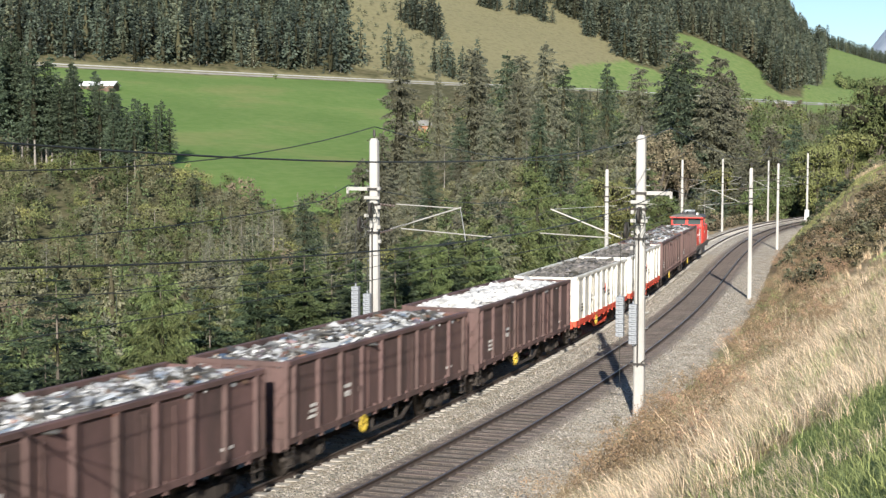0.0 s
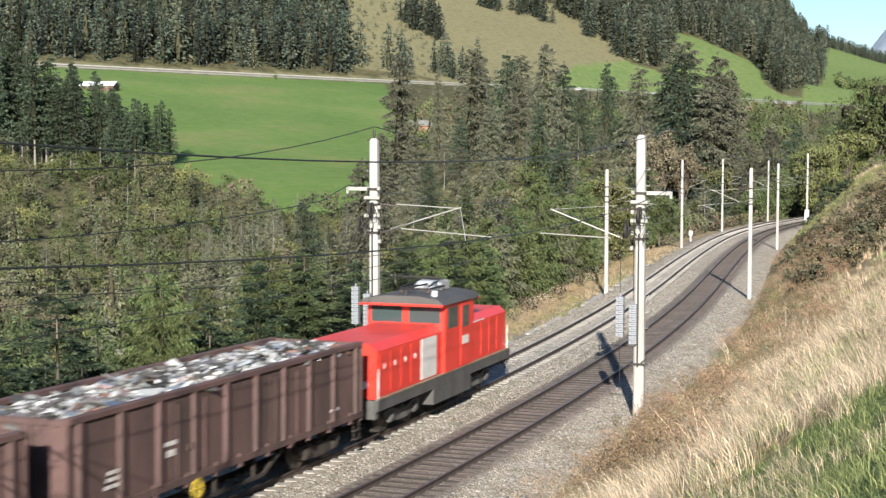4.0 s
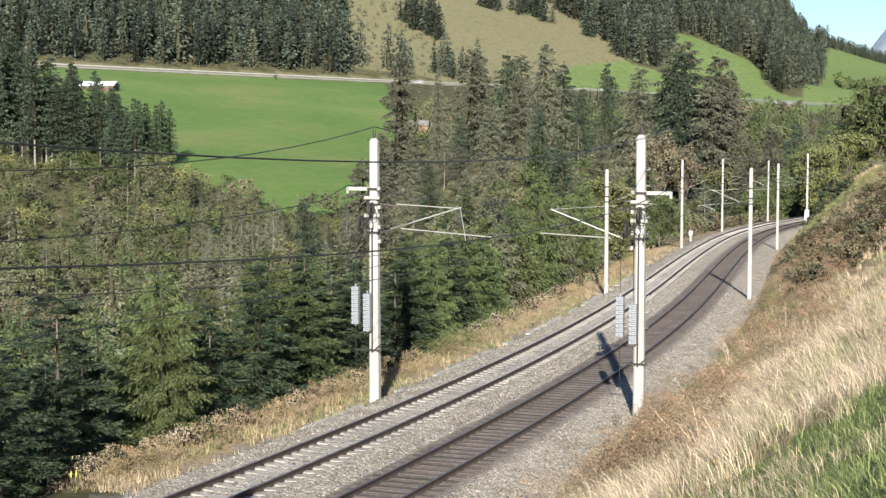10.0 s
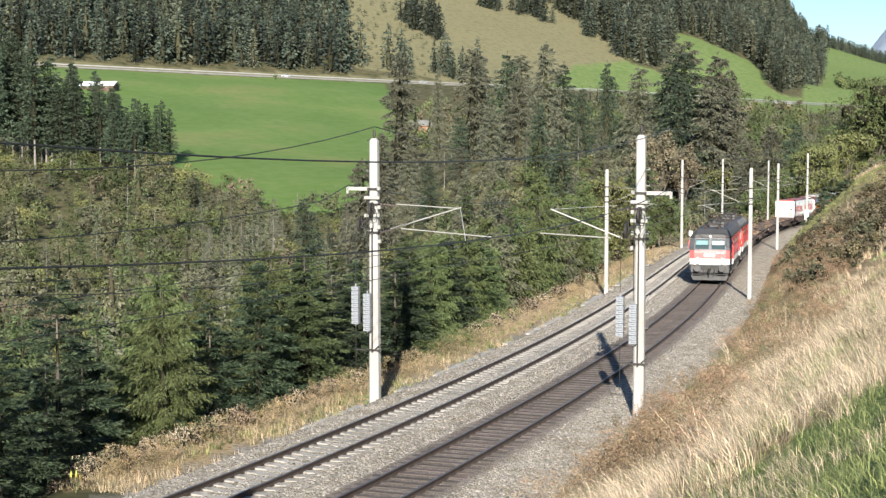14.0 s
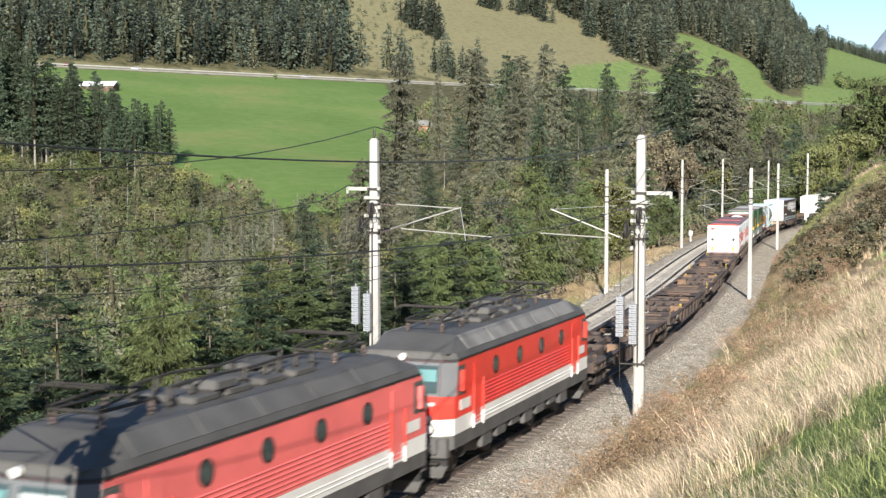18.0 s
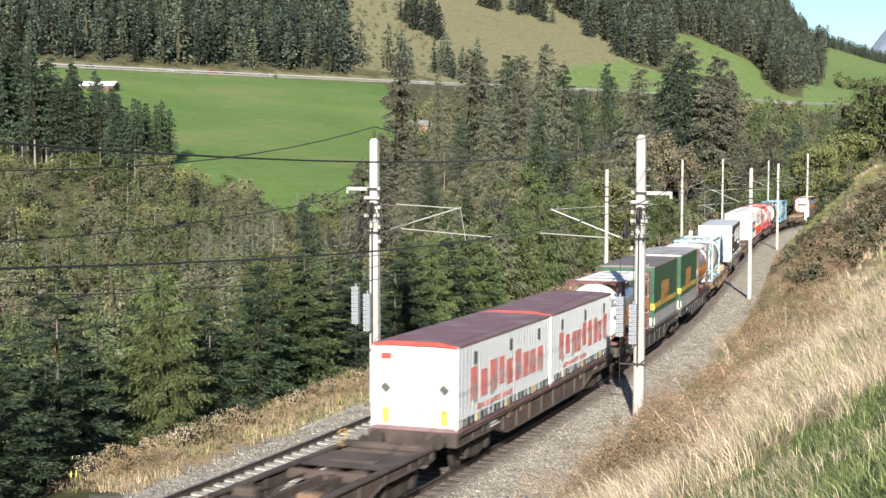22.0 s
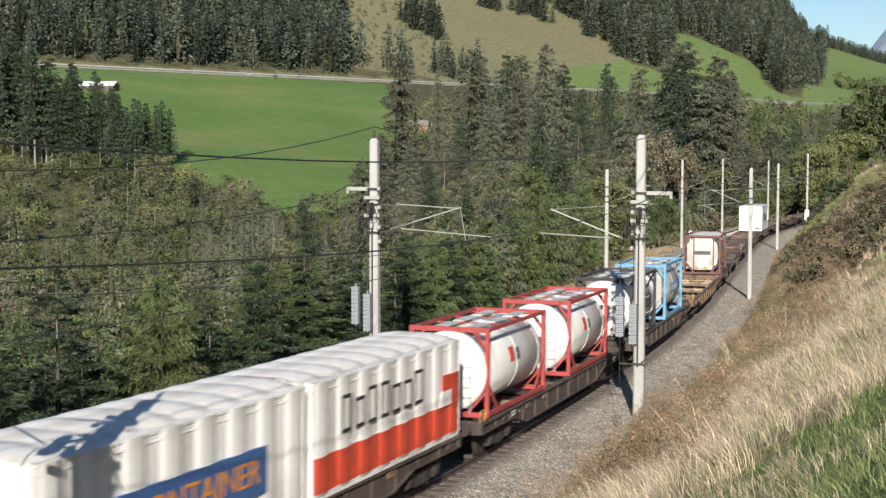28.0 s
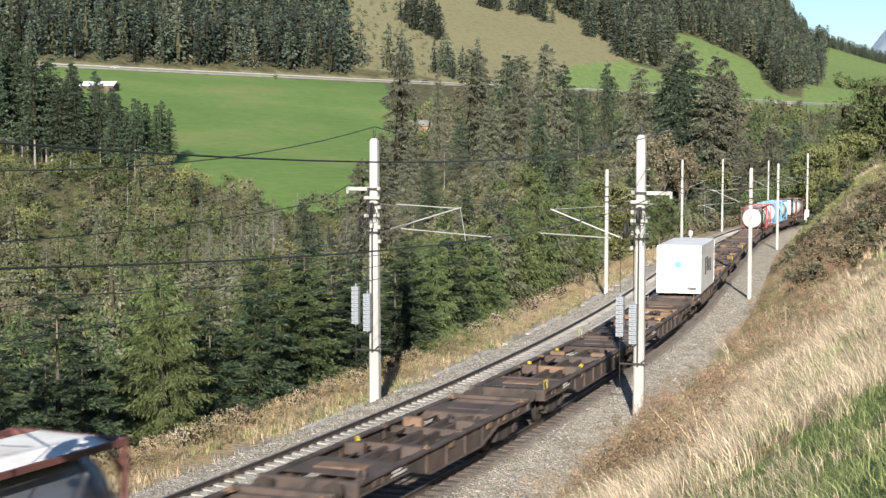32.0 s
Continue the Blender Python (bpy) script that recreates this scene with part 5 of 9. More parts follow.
def swap_body_white(seed):
    c = ribbed_box(9.12, 2.42, SILVER, WINE, WHITE, 0.30, 0.035, "silver ribbed swap body with red lettering and wine-red roof")
    hw = 1.24
    for x in (hw + 0.038, -hw - 0.038):
        letter_blocks(c, x, [(0.9, 8.4, 0.78, 1.68, 9)], FADED_RED, seed=seed)
        s = 1 if x > 0 else -1
        for i in (0, 2, 3, 5, 7, 8):
            y = 0.9 + 7.5 / 9 * i
            part("lettering_gap", Geo().box(min(x, x + s * 0.010), max(x, x + s * 0.010), y + 0.30, y + 0.54, 1.0 if i % 2 else 0.7, 1.3 if i % 2 else 1.2), SILVER, c)
        letter_blocks(c, x, [(1.5, 5.0, 0.45, 0.6, 9)], FADED_RED, seed=seed + 1)
        for i in range(22):
            y = 0.3 + i * 0.4
            part("yellow_marker" if i % 7 == 3 else "lower_vent", Geo().box(min(x, x * 0.995), max(x, x * 1.004), y, y + 0.2, 0.12, 0.36), LEMON if i % 7 == 3 else FRAME_BLACK, c)
        for y in (1.2, 4.6, 7.6):
            part("data_plate", Geo().box(min(x, x * 1.005), max(x, x * 1.005), y, y + 0.28, 1.75, 2.1), LOCO_UNDER, c)
    for x in (-0.85, 0.85):
        m = Geo().add([(x, -0.02, 1.0), (x + 0.16, -0.02, 1.17), (x, -0.02, 1.34), (x - 0.16, -0.02, 1.17), (x, -0.013, 1.0), (x + 0.16, -0.013, 1.17), (x, -0.013, 1.34), (x - 0.16, -0.013, 1.17)],
                      [(0, 1, 2, 3), (7, 6, 5, 4), (0, 4, 5, 1), (1, 5, 6, 2), (2, 6, 7, 3), (3, 7, 4, 0)])
        part("hazard_plate", m, LOCO_UNDER, c)
        part("reflector", Geo().box(x - 0.1, x + 0.1, -0.025, -0.012, 0.2, 0.62), LEMON, c)
    g = Geo()
    for x in (-0.18, 0.18):
        g.tube((x, -0.03, 0.2), (x, -0.03, 2.25), 0.018, 6)
    part("door_rod", g, LOCO_UNDER, c)
    part("roof_trim", Geo().prism([(-1.24, 2.28), (-0.7, 2.36), (0.7, 2.36), (1.24, 2.28), (1.24, 2.36), (0.7, 2.46), (-0.7, 2.46), (-1.24, 2.36)], "y", -0.05, 0.0), SIGN_RED, c, "red arched trim over the doors")
    for z in (0.55, 0.75, 1.5):
        part("door_bar", Geo().box(-0.5, 0.5, -0.022, -0.012, z, z + 0.035), PALE_SHELL, c)
    part("door_emblem", Geo().box(-1.0, -0.68, -0.02, -0.012, 1.95, 2.12), SIGN_RED, c)
    part("door_gap", Geo().box(-0.008, 0.008, -0.016, -0.012, 0.2, 2.25), LOCO_UNDER, c)
    return c


def swap_body_green(seed):
    c = ribbed_box(7.45, 2.78, GREEN, TARP_GREY if seed == 3 else TARP_PALE, GREEN, 0.0, 0.03, "dark green curtain swap body with yellow stripe and grey skirt")
    hw = 1.24
    for x in (hw, -hw):
        s = 1 if x > 0 else -1
        part("skirt", Geo().box(min(x, x + s * 0.015), max(x, x + s * 0.015), 0.1, 7.35, 0.14, 0.62), SILVER, c)
        part("stripe", Geo().box(min(x, x + s * 0.012), max(x, x + s * 0.012), 0.15, 7.3, 0.86, 1.08), LEMON, c)
        for i in range(3):
            y = 2.1 + 0.82 * i
            lo, hi = min(x + s * 0.014, x + s * 0.02), max(x + s * 0.014, x + s * 0.02)
            part("emblem", Geo().prism([(y, 0.92), (y + 0.66, 0.92), (y + 0.90, 1.92), (y + 0.24, 1.92)], "x", lo, hi), GOLD, c, "ochre emblem shape")
            part("emblem_gap", Geo().prism([(y + 0.26, 1.12 if i else 1.42), (y + 0.60, 1.12 if i else 1.42), (y + 0.68, 1.34 if i else 1.64), (y + 0.34, 1.34 if i else 1.64)], "x", min(x + s * 0.018, x + s * 0.024), max(x + s * 0.018, x + s * 0.024)), GREEN, c)
        folds = Geo()
        for i in range(12):
            y = 0.5 + 0.58 * i
            folds.prism([(x, y - 0.10), (x + s * 0.010, y), (x, y + 0.10)], "z", 1.15, 2.62)
        part("curtain_folds", folds, GREEN, c, "shallow folds in the green tarpaulin")
        g = Geo()
        for i in range(9):
            g.box(min(x, x + s * 0.02), max(x, x + s * 0.02), 0.4 + i * 0.83, 0.45 + i * 0.83, 0.5, 0.8)
        part("curtain_strap", g, BLACK, c)
    for x in (-hw + 0.05, hw - 0.05):
        part("corner_trim", Geo().box(x - 0.05, x + 0.05, -0.06, 0.0, 0.9, 2.6, 0.01), GREEN, c)
        part("corner_stripe", Geo().box(x - 0.1, x + 0.1, -0.068, -0.055, 0.8, 1.1), LEMON, c)
        part("lamp_plate", Geo().box(x - 0.13, x + 0.1, -0.04, -0.015, 0.14, 0.45), OFFWHITE, c)
    return c


def curtain_trailer():
    c = ribbed_box(13.6, 2.72, UMBER, ROOF_WHITE, PALE_SHELL, 0.0, 0.03, "dark brown curtain-sided body with white front and roof", "semitrailer_body", frame=SILVER)
    hw = 1.24
    for x in (hw, -hw):
        s = 1 if x > 0 else -1
        letter_blocks(c, x + s * 0.004, [(4.2, 13.1, 1.25, 2.3, 8)], WHITE, seed=5)
        letter_blocks(c, x + s * 0.004, [(9.0, 12.4, 0.95, 1.15, 12), (2.0, 3.2, 0.75, 0.9, 6), (0.8, 1.6, 1.9, 2.05, 5), (2.0, 3.4, 1.9, 2.05, 7)], WHITE, seed=6)
        part("red_dot", Geo().tube((x, 11.0, 2.35), (x + s * 0.008, 11.0, 2.35), 0.14, 14), SIGN_RED, c)
        letter_blocks(c, x + s * 0.004, [(1.3, 2.0, 1.2, 1.45, 2)], SIGN_RED, "red_emblem", seed=7)
        part("side_rail", Geo().box(min(x, x + s * 0.03), max(x, x + s * 0.03), 0.1, 13.5, 0.13, 0.40), RAIL_BLUE, c, "blue-grey lower rail")
        part("top_strip", Geo().box(min(x, x + s * 0.02), max(x, x + s * 0.02), 0.05, 13.55, 2.6, 2.68), SILVER, c)
        part("corner_strip", Geo().box(min(x, x + s * 0.025), max(x, x + s * 0.025), 0.0, 0.12, 0.14, 2.6), WHITE, c)
        g = Geo()
        for i in range(14):
            g.box(min(x, x + s * 0.036), max(x, x + s * 0.036), 0.8 + i * 0.95, 0.83 + i * 0.95, 0.2, 0.46)
        part("curtain_strap", g, SILVER, c)
    g = Geo()
    for i in range(8):
        g.box(-1.1 + i * 0.29, -1.07 + i * 0.29, -0.02, -0.01, 0.6, 2.55)
    part("front_seam", g, SILVER, c)
    part("front_cap", Geo().prism([(-0.09, 2.36), (-0.09, 2.55), (-0.05, 2.68), (0.04, 2.745), (0.04, 2.36)], "x", -1.25, 1.25), ROOF_WHITE, c, "rounded white cap along the front edge")
    part("front_socket", Geo().box(-0.33, 0.27, -0.07, -0.012, 0.30, 0.84, 0.02), ROOF_WHITE, c, "white box for the brake connections")
    part("front_slot", Geo().box(-0.31, 0.25, -0.078, -0.069, 0.70, 0.76), BLACK, c)
    part("front_hook", Geo().path([(-0.05, -0.075, 0.44), (0.05, -0.08, 0.41), (0.15, -0.075, 0.46)], [0.012] * 3, 6), BLACK, c)
    part("front_plate", Geo().box(-0.25, 0.3, -0.04, -0.012, 0.14, 0.28), SIGN_RED, c)
    part("plate_badge", Geo().box(-0.25, -0.08, -0.045, -0.039, 0.14, 0.28), WHITE, c)
    part("plate_badge", Geo().box(0.1, 0.3, -0.045, -0.039, 0.14, 0.24), WHITE, c)
    return c


def bulk_container(lower, sign, glyph, word):
    """A white ribbed bulk container with deep upright folds."""
    L, H = 9.12, 2.62
    c = ribbed_box(L, H, OFFWHITE, OFFWHITE, OFFWHITE, 0.0, 0.03, word)
    hw = 1.24
    n = 8
    fold = shared("fold", lambda: Geo().prism([(-0.40, 0), (-0.26, 0.045), (0.0, 0.062), (0.26, 0.045), (0.40, 0)], "z", 0.14, H - 0.05), OFFWHITE)
    fold_low = shared("fold_low", lambda: Geo().prism([(-0.408, 0), (-0.264, 0.052), (0.0, 0.069), (0.264, 0.052), (0.408, 0)], "z", 0.16, 0.95), ORANGE_RED)
    arch = [(-1.255, H - 0.24), (-1.18, H - 0.10), (-0.9, H + 0.02), (-0.45, H + 0.08), (0.45, H + 0.08), (0.9, H + 0.02), (1.18, H - 0.10), (1.255, H - 0.24)]
    part("roof_arch", Geo().prism(arch, "y", 0.02, L - 0.02), OFFWHITE, c)
    def bulge():
        """A rounded bulge of the tarpaulin across the roof."""
        g, k = Geo(), len(arch)
        rows = [(-0.56, -0.01), (-0.40, 0.025), (-0.2, 0.05), (0.2, 0.05), (0.40, 0.025), (0.56, -0.01)]
        v = [(a * (1 + 0.25 * d), y, b + (d if abs(a) < 1.2 else 0)) for y, d in rows for a, b in arch]
        return g.add(v, [(r * k + i, r * k + i + 1, (r + 1) * k + i + 1, (r + 1) * k + i) for r in range(len(rows) - 1) for i in range(k - 1)])
    roof_fold = shared("roof_fold", bulge, OFFWHITE, True)
    for i in range(n):
        y = 0.45 + i * (L - 0.9) / (n - 1)
        part("roof_fold", roof_fold, None, c, at=(0, y, 0))
        for x in (-hw, hw):
            for mesh, nm in ((fold, "side_fold"),) + (((fold_low, "painted_fold"),) if lower else ()):
                ob = part(nm, mesh, None, c, at=(x, y, 0))
                ob.rotation_euler = (0, 0, -math.pi / 2 if x > 0 else math.pi / 2)
    for x in (hw, -hw):
        s = 1 if x > 0 else -1
        if lower:
            part("red_skirt", Geo().box(min(x, x + s * 0.012), max(x, x + s * 0.012), 0.05, L - 0.05, 0.15, 0.95), ORANGE_RED, c)
            part("red_block", Geo().box(min(x, x + s * 0.072), max(x, x + s * 0.072), L - 1.4, L - 0.2, 0.95, 1.75), ORANGE_RED, c)
            part("red_block_notch", Geo().box(min(x, x + s * 0.078), max(x, x + s * 0.078), L - 1.5, L - 0.75, 0.95, 1.35), OFFWHITE, c)
        if sign:
            part("sign_board", Geo().box(min(x, x + s * 0.072), max(x, x + s * 0.072), 2.2, 7.4, 0.7, 1.65), sign, c)
        if sign:
            words = bpy.data.curves.new("lettering", "FONT")
            words.body, words.size, words.extrude = "CONTAINER", 0.72, 0.004
            words.align_x, words.align_y = "CENTER", "CENTER"
            words.materials.append(glyph)
            ob = new("lettering", words)
            ob.parent = c
            ob.matrix_basis = Matrix.Translation((x + s * 0.080, 4.8, 1.17)) @ Euler((math.pi / 2, 0, s * math.pi / 2)).to_matrix().to_4x4() @ Matrix.Diagonal((1.12, 1.0, 1.0, 1.0))
        letter_blocks(c, x + s * 0.074, [] if sign else [(1.3, 6.4, 1.3, 2.15, 7)], glyph, seed=8)
        if not sign:
            letter_blocks(c, x + s * 0.074, [(1.3, 6.4, 1.3, 2.15, 7)], OFFWHITE, "lettering_face", seed=8, thick=0.011, inset=0.09)
    return c


def white_box():
    c = ribbed_box(9.12, 2.75, WHITE, WHITE, WHITE, 0.0, 0.02, "plain white closed container with dark door marks")
    part("door_emblem", Geo().box(-0.25, 0.12, -0.02, -0.012, 1.45, 1.8), SKY_SIGN, c)
    for x in (1.24, -1.24):
        s = 1 if x > 0 else -1
        letter_blocks(c, x + s * 0.002, [(2.5, 7.0, 0.9, 1.9, 4)], LOCO_UNDER, seed=9)
    g = Geo()
    for x in (-0.6, -0.2, 0.2, 0.6):
        g.tube((x, -0.03, 0.15), (x, -0.03, 2.55), 0.016, 6)
    part("door_rod", g, SILVER, c)
    part("rear_lock", Geo().box(0.5, 1.0, -0.03, -0.012, 0.2, 0.35), LOCO_UNDER, c)
    return c


def window_patch(top, name, corners, material, push, label=""):
    """A pane standing a little proud of its wall."""
    a = [Vector(c) for c in corners]
    p = Vector(push)
    g = Geo().add(a + [c + p for c in a], [(3, 2, 1, 0), (4, 5, 6, 7), (0, 1, 5, 4), (1, 2, 6, 5), (2, 3, 7, 6), (3, 0, 4, 7)])
    return part(name, g, material, top, label)


def pantograph(parent, y, z):
    """A folded pantograph on four insulators: base, lower and upper arms, two contact strips with horns."""
    base = Geo()
    base.path([(-0.5, y - 0.9, z), (0.5, y - 0.9, z), (0.5, y + 0.9, z), (-0.5, y + 0.9, z), (-0.5, y - 0.9, z)], [0.035] * 5, 6)
    p = part("pantograph", base, DARKSTEEL, parent)
    for x in (-0.5, 0.5):
        part("lower_arm", Geo().tube((x, y - 0.9, z + 0.06), (x * 0.7, y + 0.8, z + 0.2), 0.03, 6), DARKSTEEL, p)
        part("upper_arm", Geo().tube((x * 0.7, y + 0.8, z + 0.22), (x * 0.6, y - 0.7, z + 0.36), 0.025, 6), DARKSTEEL, p)
        for e in (-0.8, 0.8):
            part("insulator", Geo().lathe([(-0.28, 0.05), (-0.26, 0.08), (-0.22, 0.05), (-0.19, 0.08), (-0.15, 0.05), (-0.12, 0.08), (-0.08, 0.05), (0.0, 0.04)], 8, "z").moved(x, y + e, z), INSULATOR, p)
    for e in (-0.75, -0.45):
        part("contact_strip", Geo().path([(-0.93, y + e, z + 0.24), (-0.8, y + e, z + 0.40), (0.8, y + e, z + 0.40), (0.93, y + e, z + 0.24)], [0.022] * 4, 6), DARKSTEEL, p)


def electric_locomotive(red, slope, word):
    """A red electric locomotive with a white band, grey roof and four round windows a side; its front looks to -y."""
    top = new("electric_locomotive")
    hl, hw = 7.5, 1.46
    def hull(zs, material, name):
        """A band of the body, its ends leaning inwards as they rise."""
        g = Geo()
        rings = []
        for z in zs:
            lean = 0.42 * max(0, (z - 2.15) / 1.35) ** 1.1
            w = hw - (0.10 if z > 3.3 else 0)
            l_ = hl - lean
            rings.append([(-w + 0.34, -l_, z), (w - 0.34, -l_, z), (w, -l_ + 0.30, z), (w, l_ - 0.30, z), (w - 0.34, l_, z), (-w + 0.34, l_, z), (-w, l_ - 0.30, z), (-w, -l_ + 0.30, z)])
        v = [p for r in rings for p in r]
        f = [tuple(range(7, -1, -1)), tuple(range(len(v) - 8, len(v)))]
        for k in range(len(rings) - 1):
            f += [(8 * k + i, 8 * k + (i + 1) % 8, 8 * k + 8 + (i + 1) % 8, 8 * k + 8 + i) for i in range(8)]
        return part(name, g.add(v, f), material, top)
    hull((0.95, 1.32), LOCO_UNDER, "frame_band")
    hull((1.321, 1.75), LOCO_WHITE, "white_band")
    hull((1.751, 2.15, 2.5, 3.25), red, "body")
    hull((3.251, 3.45), LOCO_GREY, "cornice")
    hull((3.22, 3.30), BLACK, "rain_gutter")
    roof = Geo()
    prof = [(-1.36, 3.44), (-1.05, 3.80), (-0.7, 3.84), (0.7, 3.84), (1.05, 3.80), (1.36, 3.44)]
    roof.prism(prof, "y", -hl + 1.7, hl - 1.7)
    for s in (-1, 1):
        v = [(x, s * (hl - 1.7), z) for x, z in prof] + [(x * 0.92, s * (hl - 0.40), 3.44 + (z - 3.44) * 0.12) for x, z in prof]
        roof.add(v, [(i, i + 1, 7 + i, 6 + i) for i in range(5)] + [(6, 7, 8, 9, 10, 11)])
    part("roof", roof, LOCO_GREY, top)
    for x in (-1, 1):
        for i in range(5):
            a, b = -hl + 1.75 + i * 2.32, -hl + 1.75 + i * 2.32 + 2.26
            part("roof_panel", Geo().prism([(x * 1.375, 3.455), (x * 1.055, 3.825), (x * 1.04, 3.81), (x * 1.36, 3.44)], "y", a, b), slope, top, "lighter grey sloping roof panel")
    for s in (-1, 1):
        y = s * hl
        lean = lambda z: s * (hl - 0.42 * max(0, (z - 2.15) / 1.35) ** 1.1)
        # front windows in a dark surround
        window_patch(top, "window_surround", [(-1.12, lean(2.36), 2.36), (1.12, lean(2.36), 2.36), (1.05, lean(3.22), 3.22), (-1.05, lean(3.22), 3.22)], CAB_TRIM, (0, s * 0.02, 0))
        for x in (-1, 1):
            window_patch(top, "corner_trim", [(x * 1.12, lean(2.36), 2.36), (x * 1.465, lean(2.36) - s * 0.31, 2.36), (x * 1.43, lean(3.22) - s * 0.31, 3.22), (x * 1.05, lean(3.22), 3.22)], CAB_TRIM, (x * 0.035, s * 0.045, 0))
        for a, b in ((-1.06, -0.1), (0.1, 1.06)):
            window_patch(top, "windscreen", [(a, lean(2.44) + s * 0.022, 2.44), (b, lean(2.44) + s * 0.022, 2.44), (b * 0.97, lean(3.14) + s * 0.022, 3.14), (a * 0.97, lean(3.14) + s * 0.022, 3.14)], CAB_GLASS, (0, s * 0.015, 0))
            window_patch(top, "sun_blind", [(a + 0.05, lean(2.74) + s * 0.04, 2.74), (b - 0.05, lean(2.74) + s * 0.04, 2.74), (b * 0.97 - 0.04, lean(3.04) + s * 0.04, 3.04), (a * 0.97 + 0.04, lean(3.04) + s * 0.04, 3.04)], CAB_SHADE if a < 0 or red is LOCO_RED else CAB_BLIND, (0, s * 0.006, 0))
        for x in (-0.86, 0.86):
            part("headlight", Geo().tube((x, y, 1.5), (x, y + s * 0.07, 1.5), 0.13, 16, 0.12), LAMP_GLASS, top)
            part("headlight_rim", Geo().tube((x, y, 1.5), (x, y + s * 0.05, 1.5), 0.165, 16), DARKSTEEL, top)
            part("marker_light", Geo().tube((x, y, 1.79), (x, y + s * 0.06, 1.79), 0.075, 12), LAMP_GLASS, top)
            part("marker_light_rim", Geo().tube((x, y, 1.79), (x, y + s * 0.04, 1.79), 0.10, 12), DARKSTEEL, top)
            part("buffer_mount", Geo().box(x - 0.24, x + 0.24, min(y, y + s * 0.10), max(y, y + s * 0.10), 0.84, 1.28, 0.03), LOCO_UNDER, top)
            part("step_plate", Geo().box(x - 0.3, x + 0.3, min(y, y + s * 0.16), max(y, y + s * 0.16), 0.60, 0.66), DARKSTEEL, top)
        part("top_light", Geo().tube((0, lean(3.3), 3.36), (0, lean(3.3) + s * 0.12, 3.34), 0.09, 14), LAMP_GLASS, top)
        for i in range(3):
            x = -0.30 + i * 0.27
            part("front_emblem", Geo().tube((x, y, 2.01), (x, y + s * 0.012, 2.01), 0.135, 18), LOCO_WHITE, top, "white emblem shape")
            part("emblem_core", Geo().tube((x, y, 2.01), (x, y + s * 0.018, 2.01), 0.06 if i == 0 else 0.035, 12), red, top)
        b = Geo()
        for i in range(2):
            b.box(0.45 + 0.3 * i, 0.7 + 0.3 * i, min(y, y + s * 0.012), max(y, y + s * 0.012), 2.12, 2.2)
        part("number_bar", b, LOCO_WHITE, top)
        # black block put in for the shade in the gap above the plough
        part("plough_gap", Geo().box(-1.3, 1.3, min(y - s * 0.2, y - s * 0.3), max(y - s * 0.2, y - s * 0.3), 0.5, 0.95), BLACK, top)
        part("snow_plough", Geo().prism([(-1.18, 0.20), (1.18, 0.20), (1.34, 0.52), (0.6, 0.56), (-0.6, 0.56), (-1.34, 0.52)], "y", min(y - s * 0.1, y - s * 0.25), max(y - s * 0.1, y - s * 0.25)), LOCO_UNDER, top)
        part("buffer_beam", Geo().box(-1.35, 1.35, min(y, y - s * 0.3), max(y, y - s * 0.3), 0.75, 1.25), LOCO_UNDER, top)
        for x in (-0.45, -0.3, 0.35, 0.5):
            part("brake_hose", Geo().tube((x, y, 0.95), (x, y + s * 0.12, 0.55), 0.03, 6), BLACK, top)
        for x in (-1, 1):
            xs = x * (hw + 0.005)
            # cab side window, door, handrails, mirror
            window_patch(top, "cab_side_window", [(xs, s * (hl - 1.05), 2.42), (xs, s * (hl - 0.62), 2.42), (xs, s * (hl - 0.72), 3.05), (xs, s * (hl - 1.05), 3.05)], CAB_GLASS, (x * 0.012, 0, 0))
            part("window_frame", Geo().box(min(xs, xs + x * 0.008), max(xs, xs + x * 0.008), min(s * (hl - 1.14), s * (hl - 0.56)), max(s * (hl - 1.14), s * (hl - 0.56)), 2.34, 3.12), LOCO_GREY, top)
            part("cab_door", Geo().box(min(xs, xs + x * 0.012), max(xs, xs + x * 0.012), min(s * (hl - 1.9), s * (hl - 2.5)), max(s * (hl - 1.9), s * (hl - 2.5)), 1.4, 3.1), red, top)
            for e in (1.78, 2.62):
                part("handrail", Geo().tube((xs + x * 0.05, s * (hl - e), 1.3), (xs + x * 0.05, s * (hl - e), 1.68), 0.028, 6), LOCO_WHITE, top)
                part("handrail", Geo().tube((xs + x * 0.05, s * (hl - e), 1.68), (xs + x * 0.05, s * (hl - e), 2.6), 0.028, 6), SIGN_RED, top)
            part("mirror", Geo().box(min(xs, xs + x * 0.12), max(xs, xs + x * 0.12), min(s * (hl - 0.75), s * (hl - 0.9)), max(s * (hl - 0.75), s * (hl - 0.9)), 2.45, 3.0), red, top)
            part("side_emblem", Geo().box(min(xs, xs + x * 0.012), max(xs, xs + x * 0.012), min(s * (hl - 0.75), s * (hl - 1.6)), max(s * (hl - 0.75), s * (hl - 1.6)), 1.92, 2.2), LOCO_WHITE, top, "white emblem shapes")
    for x in (-1, 1):
        xs = x * hw
        for y in (-3.6, -1.2, 1.2, 3.6):
            part("porthole_rim", Geo().tube((xs, y, 2.78), (xs + x * 0.025, y, 2.78), 0.26, 20), BLACK, top)
            part("porthole", Geo().tube((xs, y, 2.78), (xs + x * 0.03, y, 2.78), 0.2, 20), CAB_GLASS, top)
        for k in range(6):
            part("side_rib", Geo().prism([(xs, 1.82 + 0.105 * k), (xs + x * 0.03, 1.845 + 0.105 * k), (xs, 1.87 + 0.105 * k)], "y", -4.9, 4.9), red, top)
